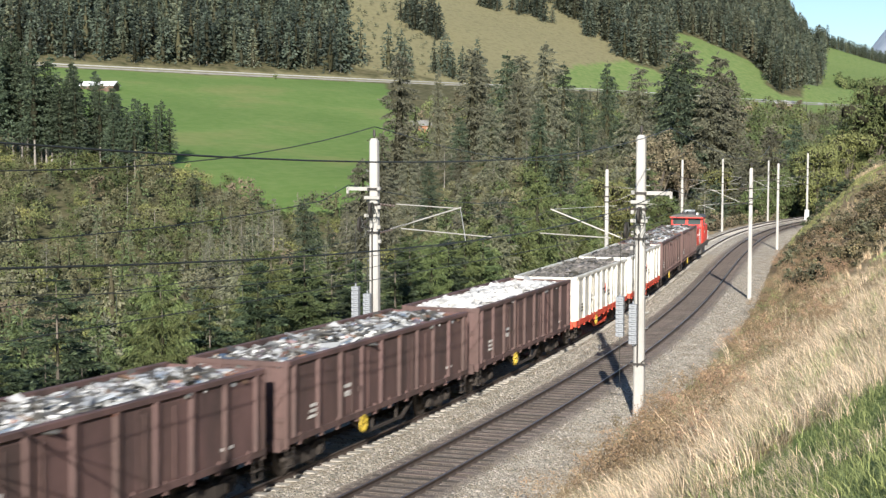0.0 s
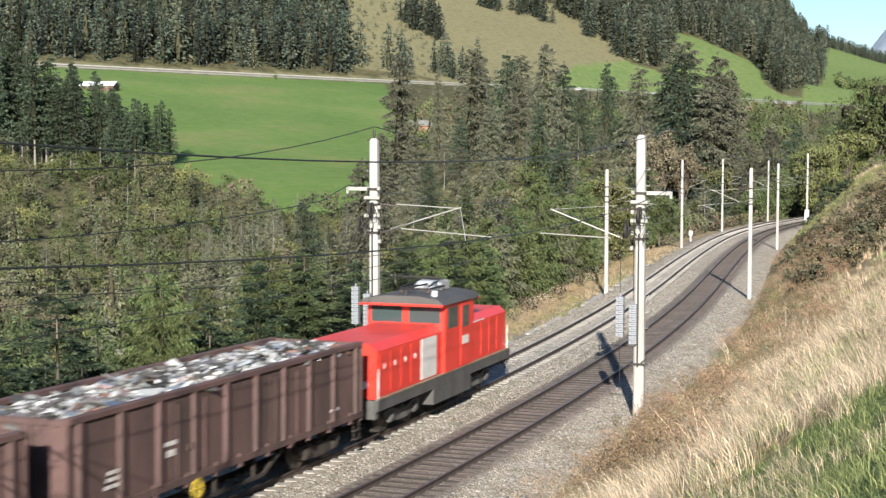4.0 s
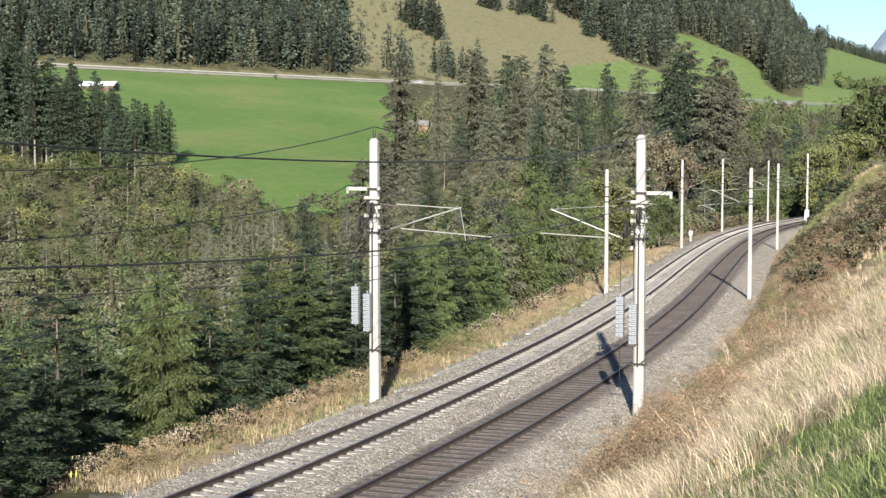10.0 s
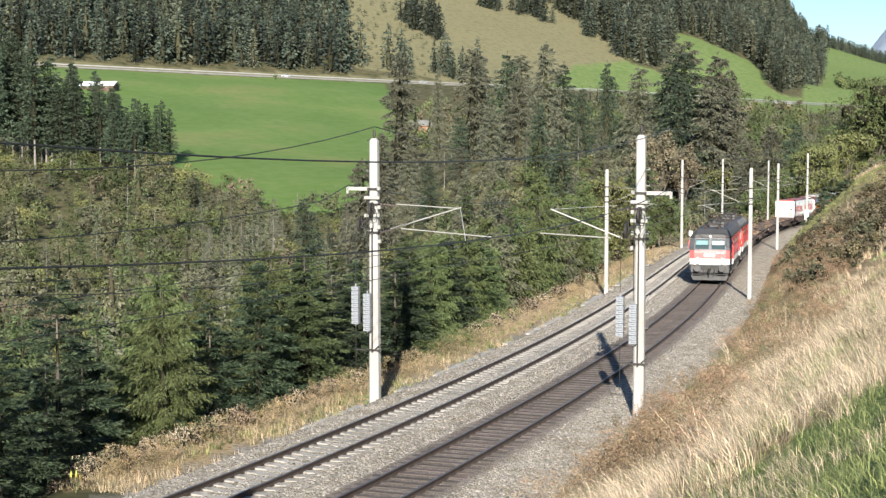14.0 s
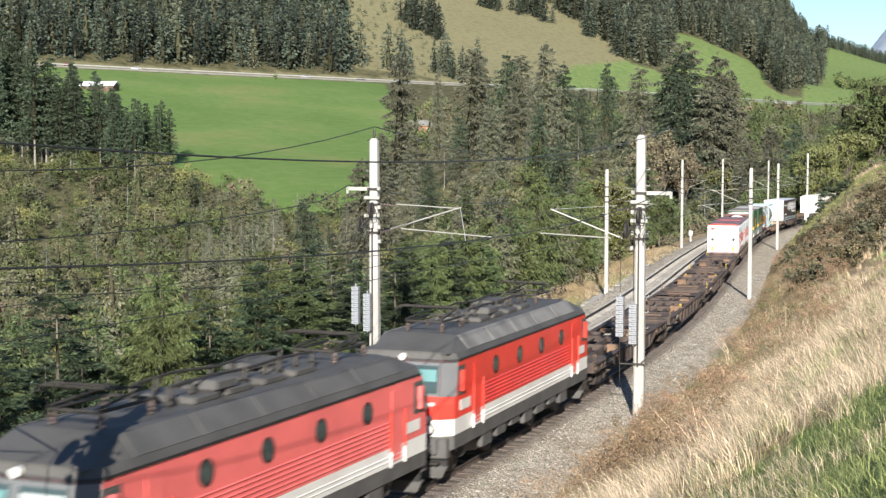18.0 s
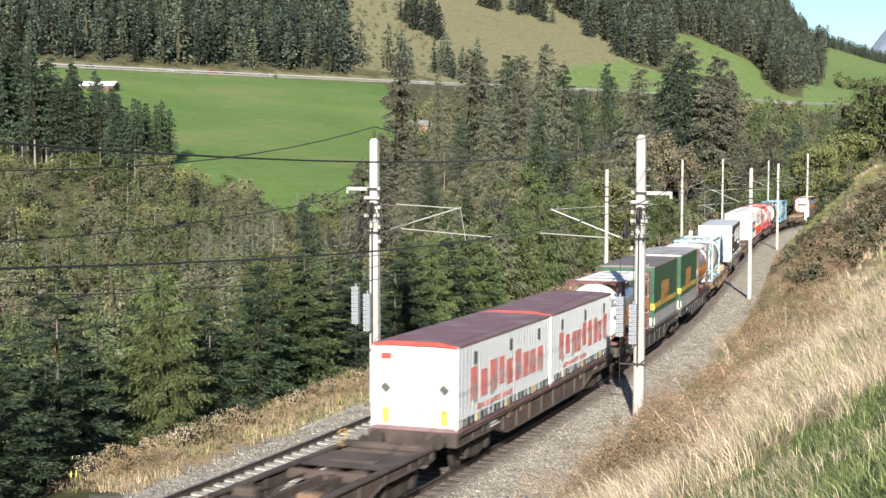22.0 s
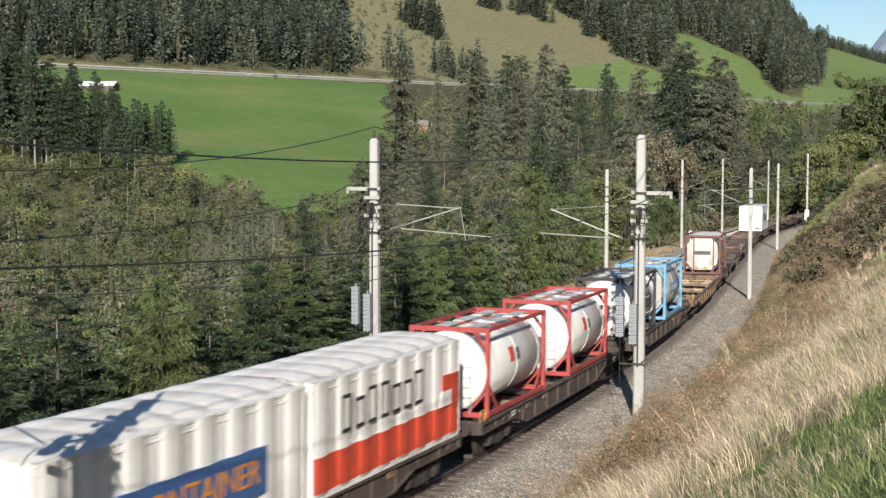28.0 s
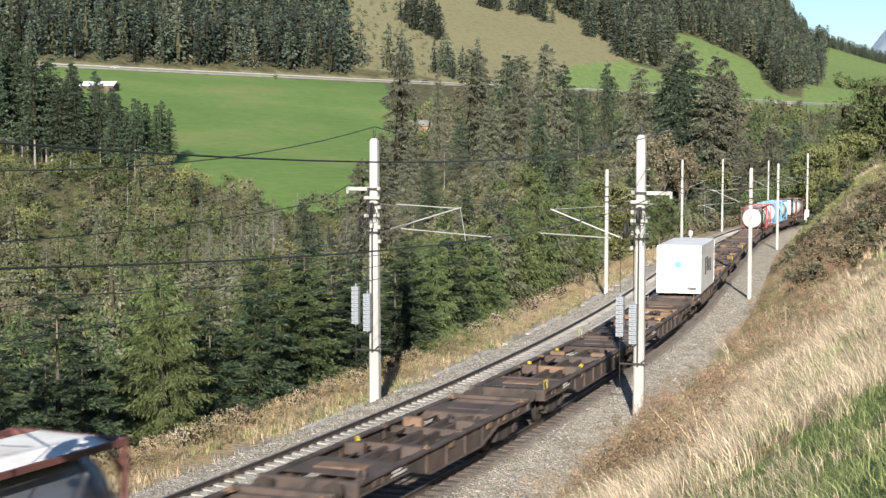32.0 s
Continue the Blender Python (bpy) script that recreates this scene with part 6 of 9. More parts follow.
        for k in range(2):
            part("band_rib", Geo().prism([(xs, 1.42 + 0.11 * k), (xs + x * 0.025, 1.445 + 0.11 * k), (xs, 1.47 + 0.11 * k)], "y", -5.8, 5.8), LOCO_WHITE, top)
        for i in range(7):
            y = -4.2 + i * 1.4
            part("underframe_box", Geo().box(min(xs * 0.86, xs * 0.97), max(xs * 0.86, xs * 0.97), y - 0.45, y + 0.45, 0.55 + 0.08 * (i % 3), 0.95, 0.03), LOCO_UNDER, top)
    # roof gear
    for y in (-2.2, -0.9, 0.6, 2.0):
        part("roof_hatch", Geo().box(-0.7, 0.7, y - 0.5, y + 0.5, 3.83, 3.98, 0.03), LOCO_GREY, top)
    for i, y in enumerate((-3.1, -2.3, -1.5, -0.2, 0.7, 1.3, 2.1, 2.9)):
        for x in (-0.4, 0.4):
            part("roof_insulator", Geo().lathe([(3.84, 0.05), (3.9, 0.09), (3.96, 0.05), (4.02, 0.09), (4.08, 0.05), (4.2 + 0.06 * (i % 2), 0.04)], 8, "z").moved(x, y, 0), DARKSTEEL, top)
    for x in (-0.4, 0.4):
        part("roof_bus_bar", Geo().path([(x, -3.1, 4.22), (x * 1.1, -1.6, 4.27), (x * 0.9, 0.0, 4.2), (x, 1.3, 4.26), (x, 2.9, 4.22)], [0.03] * 5, 6), DARKSTEEL, top)
    part("main_switch", Geo().box(0.1, 0.7, -1.9, -1.0, 3.98, 4.2, 0.04), LOCO_UNDER, top)
    part("resistor_box", Geo().box(-0.75, -0.1, 0.9, 2.3, 3.98, 4.16, 0.04), LOCO_UNDER, top)
    pantograph(top, -4.7, 4.12)
    pantograph(top, 4.7, 4.12)
    for y in (-3.9, 3.9):
        bogie(top, y, 3.2, 0.62, 0.05, LOCO_UNDER)
    buffers(top, -hl - 0.55, mat_=LOCO_UNDER)
    buffers(top, hl + 0.55, mat_=LOCO_UNDER)
    return tagged(top, word, "locomotive", "locomotives of the container train")


def shunting_locomotive():
    """A red four-axle locomotive with low hoods and a cab in the middle; y from 0 to its length."""
    top = new("shunting_locomotive")
    L = SHUNTER_L
    hw = 1.42
    mid, c0, c1 = 8.35, 6.75, 9.95
    part("frame", Geo().box(-hw, hw, 0.55, L - 0.55, 0.98, 1.32), LOCO_UNDER, top)
    for x in (-1.42, 1.34):
        part("walkway", Geo().box(x - 0.02, x + 0.10, 0.6, L - 0.6, 1.321, 1.36), PLANK, top, "tan walkway edge")
    part("side_skirt", Geo().box(-hw - 0.01, hw + 0.01, 5.6, 9.6, 0.45, 0.98), LOCO_UNDER, top)
    part("front_hood", Geo().prism([(-1.3, 1.32), (1.3, 1.32), (1.3, 2.78), (1.05, 3.0), (-1.05, 3.0), (-1.3, 2.78)], "y", 0.75, c0), LOCO_RED, top)
    part("rear_hood", Geo().prism([(-1.3, 1.32), (1.3, 1.32), (1.3, 2.78), (1.05, 3.0), (-1.05, 3.0), (-1.3, 2.78)], "y", c1, L - 0.75), LOCO_RED, top)
    cab = part("cab", Geo().box(-1.42, 1.42, c0, c1, 1.32, 3.75, 0.05), LOCO_RED, top)
    part("cab_roof", Geo().prism([(-1.52, 3.7), (1.52, 3.7), (1.3, 3.88), (0.6, 3.98), (-0.6, 3.98), (-1.3, 3.88)], "y", c0 - 0.45, c1 + 0.45), LOCO_GREY, top)
    for s, y in ((-1, c0), (1, c1)):
        for a, b in ((-1.25, -0.12), (0.12, 1.25)):
            part("cab_window", Geo().box(a, b, min(y, y + s * 0.015), max(y, y + s * 0.015), 3.04, 3.62), CAB_GLASS, cab)
        part("roof_visor", Geo().box(-1.5, 1.5, min(y + s * 0.3, y + s * 0.5), max(y + s * 0.3, y + s * 0.5), 3.64, 3.72), LOCO_RED, top)
        for x in (-1, 1):
            part("marker_lamp", Geo().tube((x * 0.9, 0.75 if s < 0 else L - 0.75, 1.75), (x * 0.9, 0.68 if s < 0 else L - 0.68, 1.75), 0.13, 12), LAMP_GLASS, top)
    for x in (-1, 1):
        xs = x * 1.42
        part("cab_window", Geo().box(min(xs, xs + x * 0.015), max(xs, xs + x * 0.015), c0 + 0.3, c0 + 1.35, 2.85, 3.55), CAB_GLASS, cab)
        part("cab_window", Geo().box(min(xs, xs + x * 0.025), max(xs, xs + x * 0.025), c0 + 1.85, c0 + 2.55, 2.75, 3.5), CAB_GLASS, cab)
        part("cab_door", Geo().box(min(xs, xs + x * 0.02), max(xs, xs + x * 0.02), c0 + 1.7, c0 + 2.75, 1.4, 3.6), LOCO_RED, cab)
        part("white_panel", Geo().box(min(x * 1.3, x * 1.318), max(x * 1.3, x * 1.318), 4.7, 6.2, 1.4, 2.72), LOCO_WHITE, top, "white side panel")
        part("emblem", Geo().box(min(xs, xs + x * 0.026), max(xs, xs + x * 0.026), c0 + 1.85, c0 + 2.55, 2.15, 2.45), LOCO_WHITE, cab)
        for i in range(4):
            part("hood_door", Geo().box(min(x * 1.3, x * 1.315), max(x * 1.3, x * 1.315), 0.95 + 0.92 * i, 1.8 + 0.92 * i, 1.45, 2.7), LOCO_RED, top)
            part("hood_door", Geo().box(min(x * 1.3, x * 1.315), max(x * 1.3, x * 1.315), 10.2 + 0.98 * i, 11.1 + 0.98 * i, 1.45, 2.7), LOCO_RED, top)
            part("door_handle", Geo().box(min(x * 1.31, x * 1.335), max(x * 1.31, x * 1.335), 1.3 + 0.92 * i, 1.36 + 0.92 * i, 2.2, 2.35), LOCO_WHITE, top)
        part("number_plate", Geo().box(min(x * 1.3, x * 1.312), max(x * 1.3, x * 1.312), 10.3, 11.6, 2.74, 2.79), LOCO_WHITE, top)
        g = Geo()
        for y in (0.72, L - 0.72):
            g.tube((x * 1.36, y, 1.3), (x * 1.36, y, 2.25), 0.022, 6)
        part("handrail", g, LOCO_WHITE, top)
        part("step", Geo().box(min(x * 1.1, x * 1.4), max(x * 1.1, x * 1.4), 0.7, 1.2, 0.35, 0.42), BOGIE, top)
    pantograph(top, mid + 0.1, 4.12)
    part("roof_lamp", Geo().tube((0.9, mid - 1.2, 3.9), (0.9, mid - 1.2, 4.12), 0.1, 10), LAMP_GLASS, top)
    part("roof_switch", Geo().box(-0.5, 0.5, mid + 0.6, mid + 1.6, 3.95, 4.3, 0.05), SILVER, top)
    g = Geo()
    g.tube((0, mid - 1.6, 3.9), (0, mid - 1.6, 4.2), 0.06, 8)
    g.tube((0, mid - 2.2, 4.2), (0, mid + 1.6, 4.2), 0.025, 6)
    part("roof_bus_bar", g, DARKSTEEL, top)
    for y in (L * 0.24, L * 0.76):
        bogie(top, y, 2.2, 0.52, 0.0, LOCO_UNDER)
    for y, s in ((0, -1), (L, 1)):
        part("buffer_beam", Geo().box(-1.35, 1.35, min(y - s * 0.75, y - s * 0.5), max(y - s * 0.75, y - s * 0.5), 0.75, 1.32), LOCO_UNDER, top)
        for x in (-0.875, 0.875):
            part("buffer", Geo().tube((x, y - s * 0.6, 1.06), (x, y, 1.06), 0.1, 10).tube((x, y - s * 0.06, 1.06), (x, y, 1.06), 0.22, 14), BOGIE, top)
    return tagged(top, "red shunting locomotive with centre cab and pantograph", "locomotive")


SHUNTER_L = 15.1
TRAIN_1, TRAIN_2 = [], []                     # (thing, place along the train, where its origin lies, half its bogie base)
wagon_brown, wagon_cream = open_wagon(False, 1), open_wagon(True, 2)
for i, cream in ((-2, 0), (-1, 0), (0, 0), (1, 0), (2, 1), (3, 1), (4, 0), (5, 0)):
    src = wagon_cream if cream else wagon_brown
    first = (cream and i == 2) or (not cream and i == -2)
    ob = open_wagon(False, 3) if i == 1 else src if first else copy_thing(src, Matrix())
    TRAIN_1.append((ob, 26.03 + 15.98 * (i + 0.5), 0.0, 5.35))
shunter = shunting_locomotive()
TRAIN_1.append((shunter, 26.03 + 15.98 * 6 + 0.1 + SHUNTER_L / 2, SHUNTER_L / 2, SHUNTER_L * 0.26))

loco_a = electric_locomotive(LOCO_FADED, LOCO_SOOT, "faded red electric locomotive with white band and dark sooty roof")
loco_b = electric_locomotive(LOCO_RED, LOCO_SLOPE, "red electric locomotive with white band and light grey roof panels")
TRAIN_2 += [(loco_a, 84.9, 0.0, 3.9), (loco_b, 101.2, 0.0, 3.9)]


def add_flat(start, end, bogies, breaks=(), **kw):
    w = flat_wagon(end - start, bogies, breaks, **kw)
    mid = (end - start) / 2
    TRAIN_2.append((w, start + mid, mid, max(4.0, mid - 2.6)))


def halves(start, length, **kw):
    """An articulated wagon: two half frames, each a thing of its own, sharing the middle bogie."""
    h = length / 2
    add_flat(start, start + h - 0.02, [2.4, h - 0.5], **kw)
    kw["seed"] = kw.get("seed", 1) + 50
    add_flat(start + h + 0.02, start + length, [h - 2.45], **kw)


halves(109.75, 35.2, pocket=True, seed=11)
halves(145.25, 35.2, pocket=True, seed=12)
add_flat(181.0, 200.8, [2.8, 17.0], seed=13)
halves(201.4, 33.6, seed=14, dark=True)
add_flat(235.9, 255.7, [2.8, 17.0], seed=15, rusty=True)
halves(256.4, 33.6, seed=16)
add_flat(290.9, 310.7, [2.8, 17.0], seed=17)
add_flat(311.3, 331.1, [2.8, 17.0], seed=18)
add_flat(331.7, 351.5, [2.8, 17.0], seed=19)
add_flat(352.1, 371.9, [2.8, 17.0], seed=20, rusty=True)
halves(372.5, 29.0, pocket=True, seed=21)
halves(402.1, 34.0, pocket=True, seed=22)
halves(436.7, 34.0, pocket=True, seed=23)
halves(471.3, 34.0, pocket=True, seed=24)
for q in range(4):
    add_flat(505.9 + 20.4 * q, 525.7 + 20.4 * q, [2.8, 17.0], seed=25 + q)


def load(ob, start, length):
    TRAIN_2.append((ob, start + length / 2, length / 2, length / 2 - 1.0))


load(swap_body_white(1), 181.75, 9.12)
load(swap_body_white(2), 191.0, 9.12)
H20 = 2.6
load(tank_container(6.06, H20, FRAME_BROWN, TANK_STEEL, TANK_WHITE, word="stainless tank container with orange band, white cover and brown-red frame", proud=True, cover=OFFWHITE, ladder=False, sides=[(0.7, 5.6, -28, 8, BAND_ORANGE), (1.2, 2.3, -18, -4, GOLD), (3.2, 5.2, -20, -6, LOCO_UNDER)]), 202.9, 6.06)
load(swap_body_green(3), 209.9, 7.45)
load(swap_body_green(4), 218.8, 7.45)
load(tank_container(6.06, H20, FRAME_BROWN, TANK_STEEL, TANK_WHITE, word="grey tank container with orange band, white cover and brown-red frame", proud=True, cover=OFFWHITE, ladder=False, sides=[(0.7, 5.6, -28, 8, BAND_ORANGE), (1.0, 2.4, -20, -2, LOCO_UNDER), (2.9, 3.5, -20, -2, SIGN_RED)]), 227.6, 6.06)
pale_tank = tank_container(6.06, H20, FRAME_PALE, TANK_CREAM, TANK_CREAM, plate=FRAME_PALE, word="cream stained tank in a pale blue frame", sides=[(0.8, 1.4, 10, 30, MARK)])
part("tank_disc", Geo().lathe([(0.0, 0.02), (0.005, 0.80), (0.03, 0.84), (0.05, 0.84)], 32, "y").moved(0, -0.03, 1.25), TANK_CREAM, pale_tank, "round cream tank end")
part("round_emblem", Geo().lathe([(0.0, 0.02), (0.008, 0.22), (0.012, 0.22)], 24, "y").moved(0, -0.045, 1.32), SIGN_RED, pale_tank)
part("emblem_gap", Geo().box(-0.24, 0.24, -0.056, -0.046, 1.27, 1.37), TANK_CREAM, pale_tank)
load(pale_tank, 237.5, 6.06)
load(curtain_trailer(), 257.5, 13.6)
load(bulk_container(False, BAND_BLUE, BAND_ORANGE, "white ribbed bulk container with blue and orange sign"), 291.6, 9.12)
load(bulk_container(True, None, FRAME_BLACK, "white and red ribbed bulk container with dark outlined sign"), 301.0, 9.12)
red_tank = tank_container(6.06, H20, FRAME_RED, TANK_WHITE, word="white tank container in a red frame", proud=True, hoop=3, sides=[(2.3, 2.75, 2, 24, SIGN_RED), (3.0, 3.3, 2, 20, LOCO_UNDER)])
load(red_tank, 312.7, 6.06)
load(copy_thing(red_tank, Matrix()), 321.9, 6.06)
black_tank = tank_container(6.06, H20, FRAME_BLACK, TANK_STEEL, TANK_WHITE, proud=True, vee=True, word="polished steel tank container in a black frame with white end", hoop=4, sides=[(1.2 + 0.62 * i, 1.62 + 0.62 * i, -14, 16, FRAME_BLACK) for i in range(6)])
for i in range(6):
    part("lettering_bar", Geo().box(-0.98 + 0.29 * i, -0.98 + 0.29 * i + (0.2 if i == 0 else 0.13), -0.112, -0.10, 1.28 if i else 1.22, 1.47 if i else 1.62), FRAME_BLACK, black_tank)
load(black_tank, 332.9, 6.06)
load(tank_container(6.06, H20, FRAME_BLUE, TANK_PALE, word="pale grey tank container in a sky blue frame", plate=TANK_PALE, ladder=False, hoop=3, sides=[(1.7, 4.6, -10, 12, SKY_SIGN), (2.0, 4.3, -5, 7, MARK), (4.9, 5.5, -50, -25, GOLD)]), 341.9, 6.06)
sign_tank = tank_container(6.06, H20, FRAME_BROWN, TANK_GREY, OFFWHITE, plate=PLATE_GREY, ladder=False, word="dark grey tank container with orange signs in a brown frame", hoop=3, sides=[(0.35, 1.9, -18, 4, BAND_ORANGE), (2.8, 5.8, -18, 4, BAND_ORANGE), (3.3, 3.8, -14, 0, SIGN_RED), (3.9, 5.4, -12, -2, GOLD), (1.9, 2.2, -45, -33, WHITE), (3.6, 4.0, -48, -36, WHITE)])
for x in (-0.55, 0.74):
    part("end_upright", Geo().box(x - 0.035, x + 0.035, -0.005, 0.03, 0.15, H20 - 0.15), FRAME_BROWN, sign_tank)
for x, z, r in ((0.22, 1.0, 0.19), (-0.2, 0.62, 0.2)):
    part("hazard_placard", Geo().prism([(x, z - r), (x + r, z), (x, z + r), (x - r, z)], "y", 0.012, 0.022), WHITE, sign_tank)
for x, m in ((-0.36, GOLD), (0.2, BAND_ORANGE), (0.5, WHITE)):
    part("data_plate", Geo().box(x - 0.12, x + 0.12, 0.022, 0.036, 0.33, 0.52), m, sign_tank)
part("top_cover", Geo().prism([(-1.02, H20 - 0.12), (-0.55, H20), (0.55, H20), (1.02, H20 - 0.12), (0.99, H20 - 0.15), (0.54, H20 - 0.03), (-0.54, H20 - 0.03), (-0.99, H20 - 0.15)], "y", 0.1, 5.9), OFFWHITE, sign_tank, "white rounded cover over the tank top")
load(sign_tank, 372.5, 6.06)
load(white_box(), 441.2, 9.12)
load(copy_thing(red_tank, Matrix()), 534.5, 6.06)
load(tank_container(6.06, H20, FRAME_BROWN, TANK_WHITE, word="white tank container in a brown frame", ladder=False), 527.0, 6.06)
load(tank_container(6.06, H20, FRAME_BLUE, TANK_STEEL, TANK_WHITE, word="steel tank container in a blue frame"), 548.0, 6.06)
load(tank_container(6.06, H20, FRAME_BLUE, TANK_WHITE, word="white tank container in a blue frame"), 555.5, 6.06)
load(tank_container(6.06, H20, FRAME_BROWN, TANK_WHITE, word="white tank container with a bare end"), 572.0, 6.06)
DECK = 1.175


# ---- woods, bushes and grass ----
def leaf(name, color, vary=0.35, thin=0.3):
    m, n, l, b = nodes(name)
    g = n.new("ShaderNodeNewGeometry")
    oi = n.new("ShaderNodeObjectInfo")
    c = Vector(color) * 1.2
    r = ramp_of(n, [(0.0, c * (1 - vary)), (0.5, c), (1.0, Vector((c.x * (1 + vary * 1.2), c.y * (1 + vary), c.z * (1 + vary * 0.6))))])
    l.new(g.outputs["Random Per Island"], r.inputs[0])
    h = n.new("ShaderNodeHueSaturation")
    mr = n.new("ShaderNodeMapRange")
    mr.inputs[3].default_value, mr.inputs[4].default_value = 0.75, 1.25
    l.new(oi.outputs["Random"], mr.inputs[0])
    own = n.new("ShaderNodeAttribute")
    own.attribute_name = "tone"
    plus = n.new("ShaderNodeMath")
    plus.operation = "ADD"
    l.new(mr.outputs[0], plus.inputs[0])
    l.new(own.outputs["Fac"], plus.inputs[1])
    l.new(plus.outputs[0], h.inputs["Value"])
    mr2 = n.new("ShaderNodeMapRange")
    mr2.inputs[3].default_value, mr2.inputs[4].default_value = 0.485, 0.515
    l.new(oi.outputs["Random"], mr2.inputs[0])
    turn = n.new("ShaderNodeMath")
    turn.operation = "MULTIPLY_ADD"
    turn.inputs[1].default_value = -0.05
    l.new(own.outputs["Fac"], turn.inputs[0])
    l.new(mr2.outputs[0], turn.inputs[2])
    l.new(turn.outputs[0], h.inputs["Hue"])
    l.new(r.outputs[0], h.inputs["Color"])
    l.new(h.outputs[0], b.inputs["Base Color"])
    b.inputs["Roughness"].default_value = 0.6
    b.inputs["Specular IOR Level"].default_value = 0.25
    t = n.new("ShaderNodeBsdfTranslucent")
    l.new(h.outputs[0], t.inputs[0])
    ms = n.new("ShaderNodeMixShader")
    ms.inputs[0].default_value = thin
    l.new(b.outputs[0], ms.inputs[1])
    l.new(t.outputs[0], ms.inputs[2])
    l.new(ms.outputs[0], n["Material Output"].inputs[0])
    return m


SPRUCE = leaf("spruce_needles", (0.064, 0.088, 0.040), 0.55, 0.08)
# darker needle tone, deepened to stand in for shade among near boughs
SPRUCE_SHADED = leaf("dark_spruce_needles", (0.036, 0.052, 0.030), 0.6, 0.06)
SPRUCE_EDGE = leaf("forest_edge_needles", (0.052, 0.072, 0.046), 0.4, 0.15)
SPRUCE_DULL = leaf("old_spruce_needles", (0.110, 0.113, 0.080), 0.3, 0.2)
LARCH = leaf("larch_needles", (0.086, 0.108, 0.044), 0.5, 0.12)
BROAD = leaf("green_leaves", (0.125, 0.160, 0.066), 0.22)
YELLOW_LEAF = leaf("yellowing_leaves", (0.170, 0.178, 0.070), 0.22)
BROWN_LEAF = leaf("brown_leaves", (0.21, 0.175, 0.120), 0.25)
OLIVE_LEAF = leaf("olive_leaves", (0.150, 0.152, 0.084), 0.22)
GREY_LEAF = leaf("grey_green_leaves", (0.150, 0.158, 0.102), 0.22)
# far needles: haze is put into the colour as a greyer, bluer green
PINE_FAR = leaf("far_hazed_needles", (0.052, 0.067, 0.050), 0.22, 0.1)
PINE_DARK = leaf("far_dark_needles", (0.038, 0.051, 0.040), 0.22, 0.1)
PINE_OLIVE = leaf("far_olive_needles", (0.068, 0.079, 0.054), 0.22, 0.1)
BANK_LEAF = leaf("withered_bank_leaves", (0.155, 0.130, 0.078), 0.35)
# inner twigs as solid cores; their near-black colour stands in for crown shade
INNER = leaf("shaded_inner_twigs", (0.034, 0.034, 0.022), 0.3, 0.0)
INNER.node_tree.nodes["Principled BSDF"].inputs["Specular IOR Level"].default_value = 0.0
BARK = mat("bark", (0.16, 0.135, 0.11), 0.9, 0, 0.35, 3, 30, 0.4, streak=0.6)
BARK_PALE = mat("pale_bark", (0.27, 0.25, 0.22), 0.9, 0, 0.3, 3, 30, 0.3, streak=0.6)


def kites(p, d, side, length, width):
    """Pointed leaf sprays from p along d, spread along side."""
    n = len(p)
    a = p
    b = p + d * (length * 0.45)[:, None] + side * (width * 0.5)[:, None]
    c = p + d * length[:, None]
    e = p + d * (length * 0.45)[:, None] - side * (width * 0.5)[:, None]
    v = np.stack([a, b, c, e], 1).reshape(-1, 3)
    return v, np.arange(4 * n).reshape(-1, 4)


def unit(v):
    return v / (np.linalg.norm(v, axis=1)[:, None] + 1e-9)


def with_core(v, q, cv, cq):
    """Leaves and the inner core behind them, coloured dark as shade, as one shape with two materials."""
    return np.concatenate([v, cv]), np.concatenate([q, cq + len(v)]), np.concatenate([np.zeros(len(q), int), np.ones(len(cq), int)])


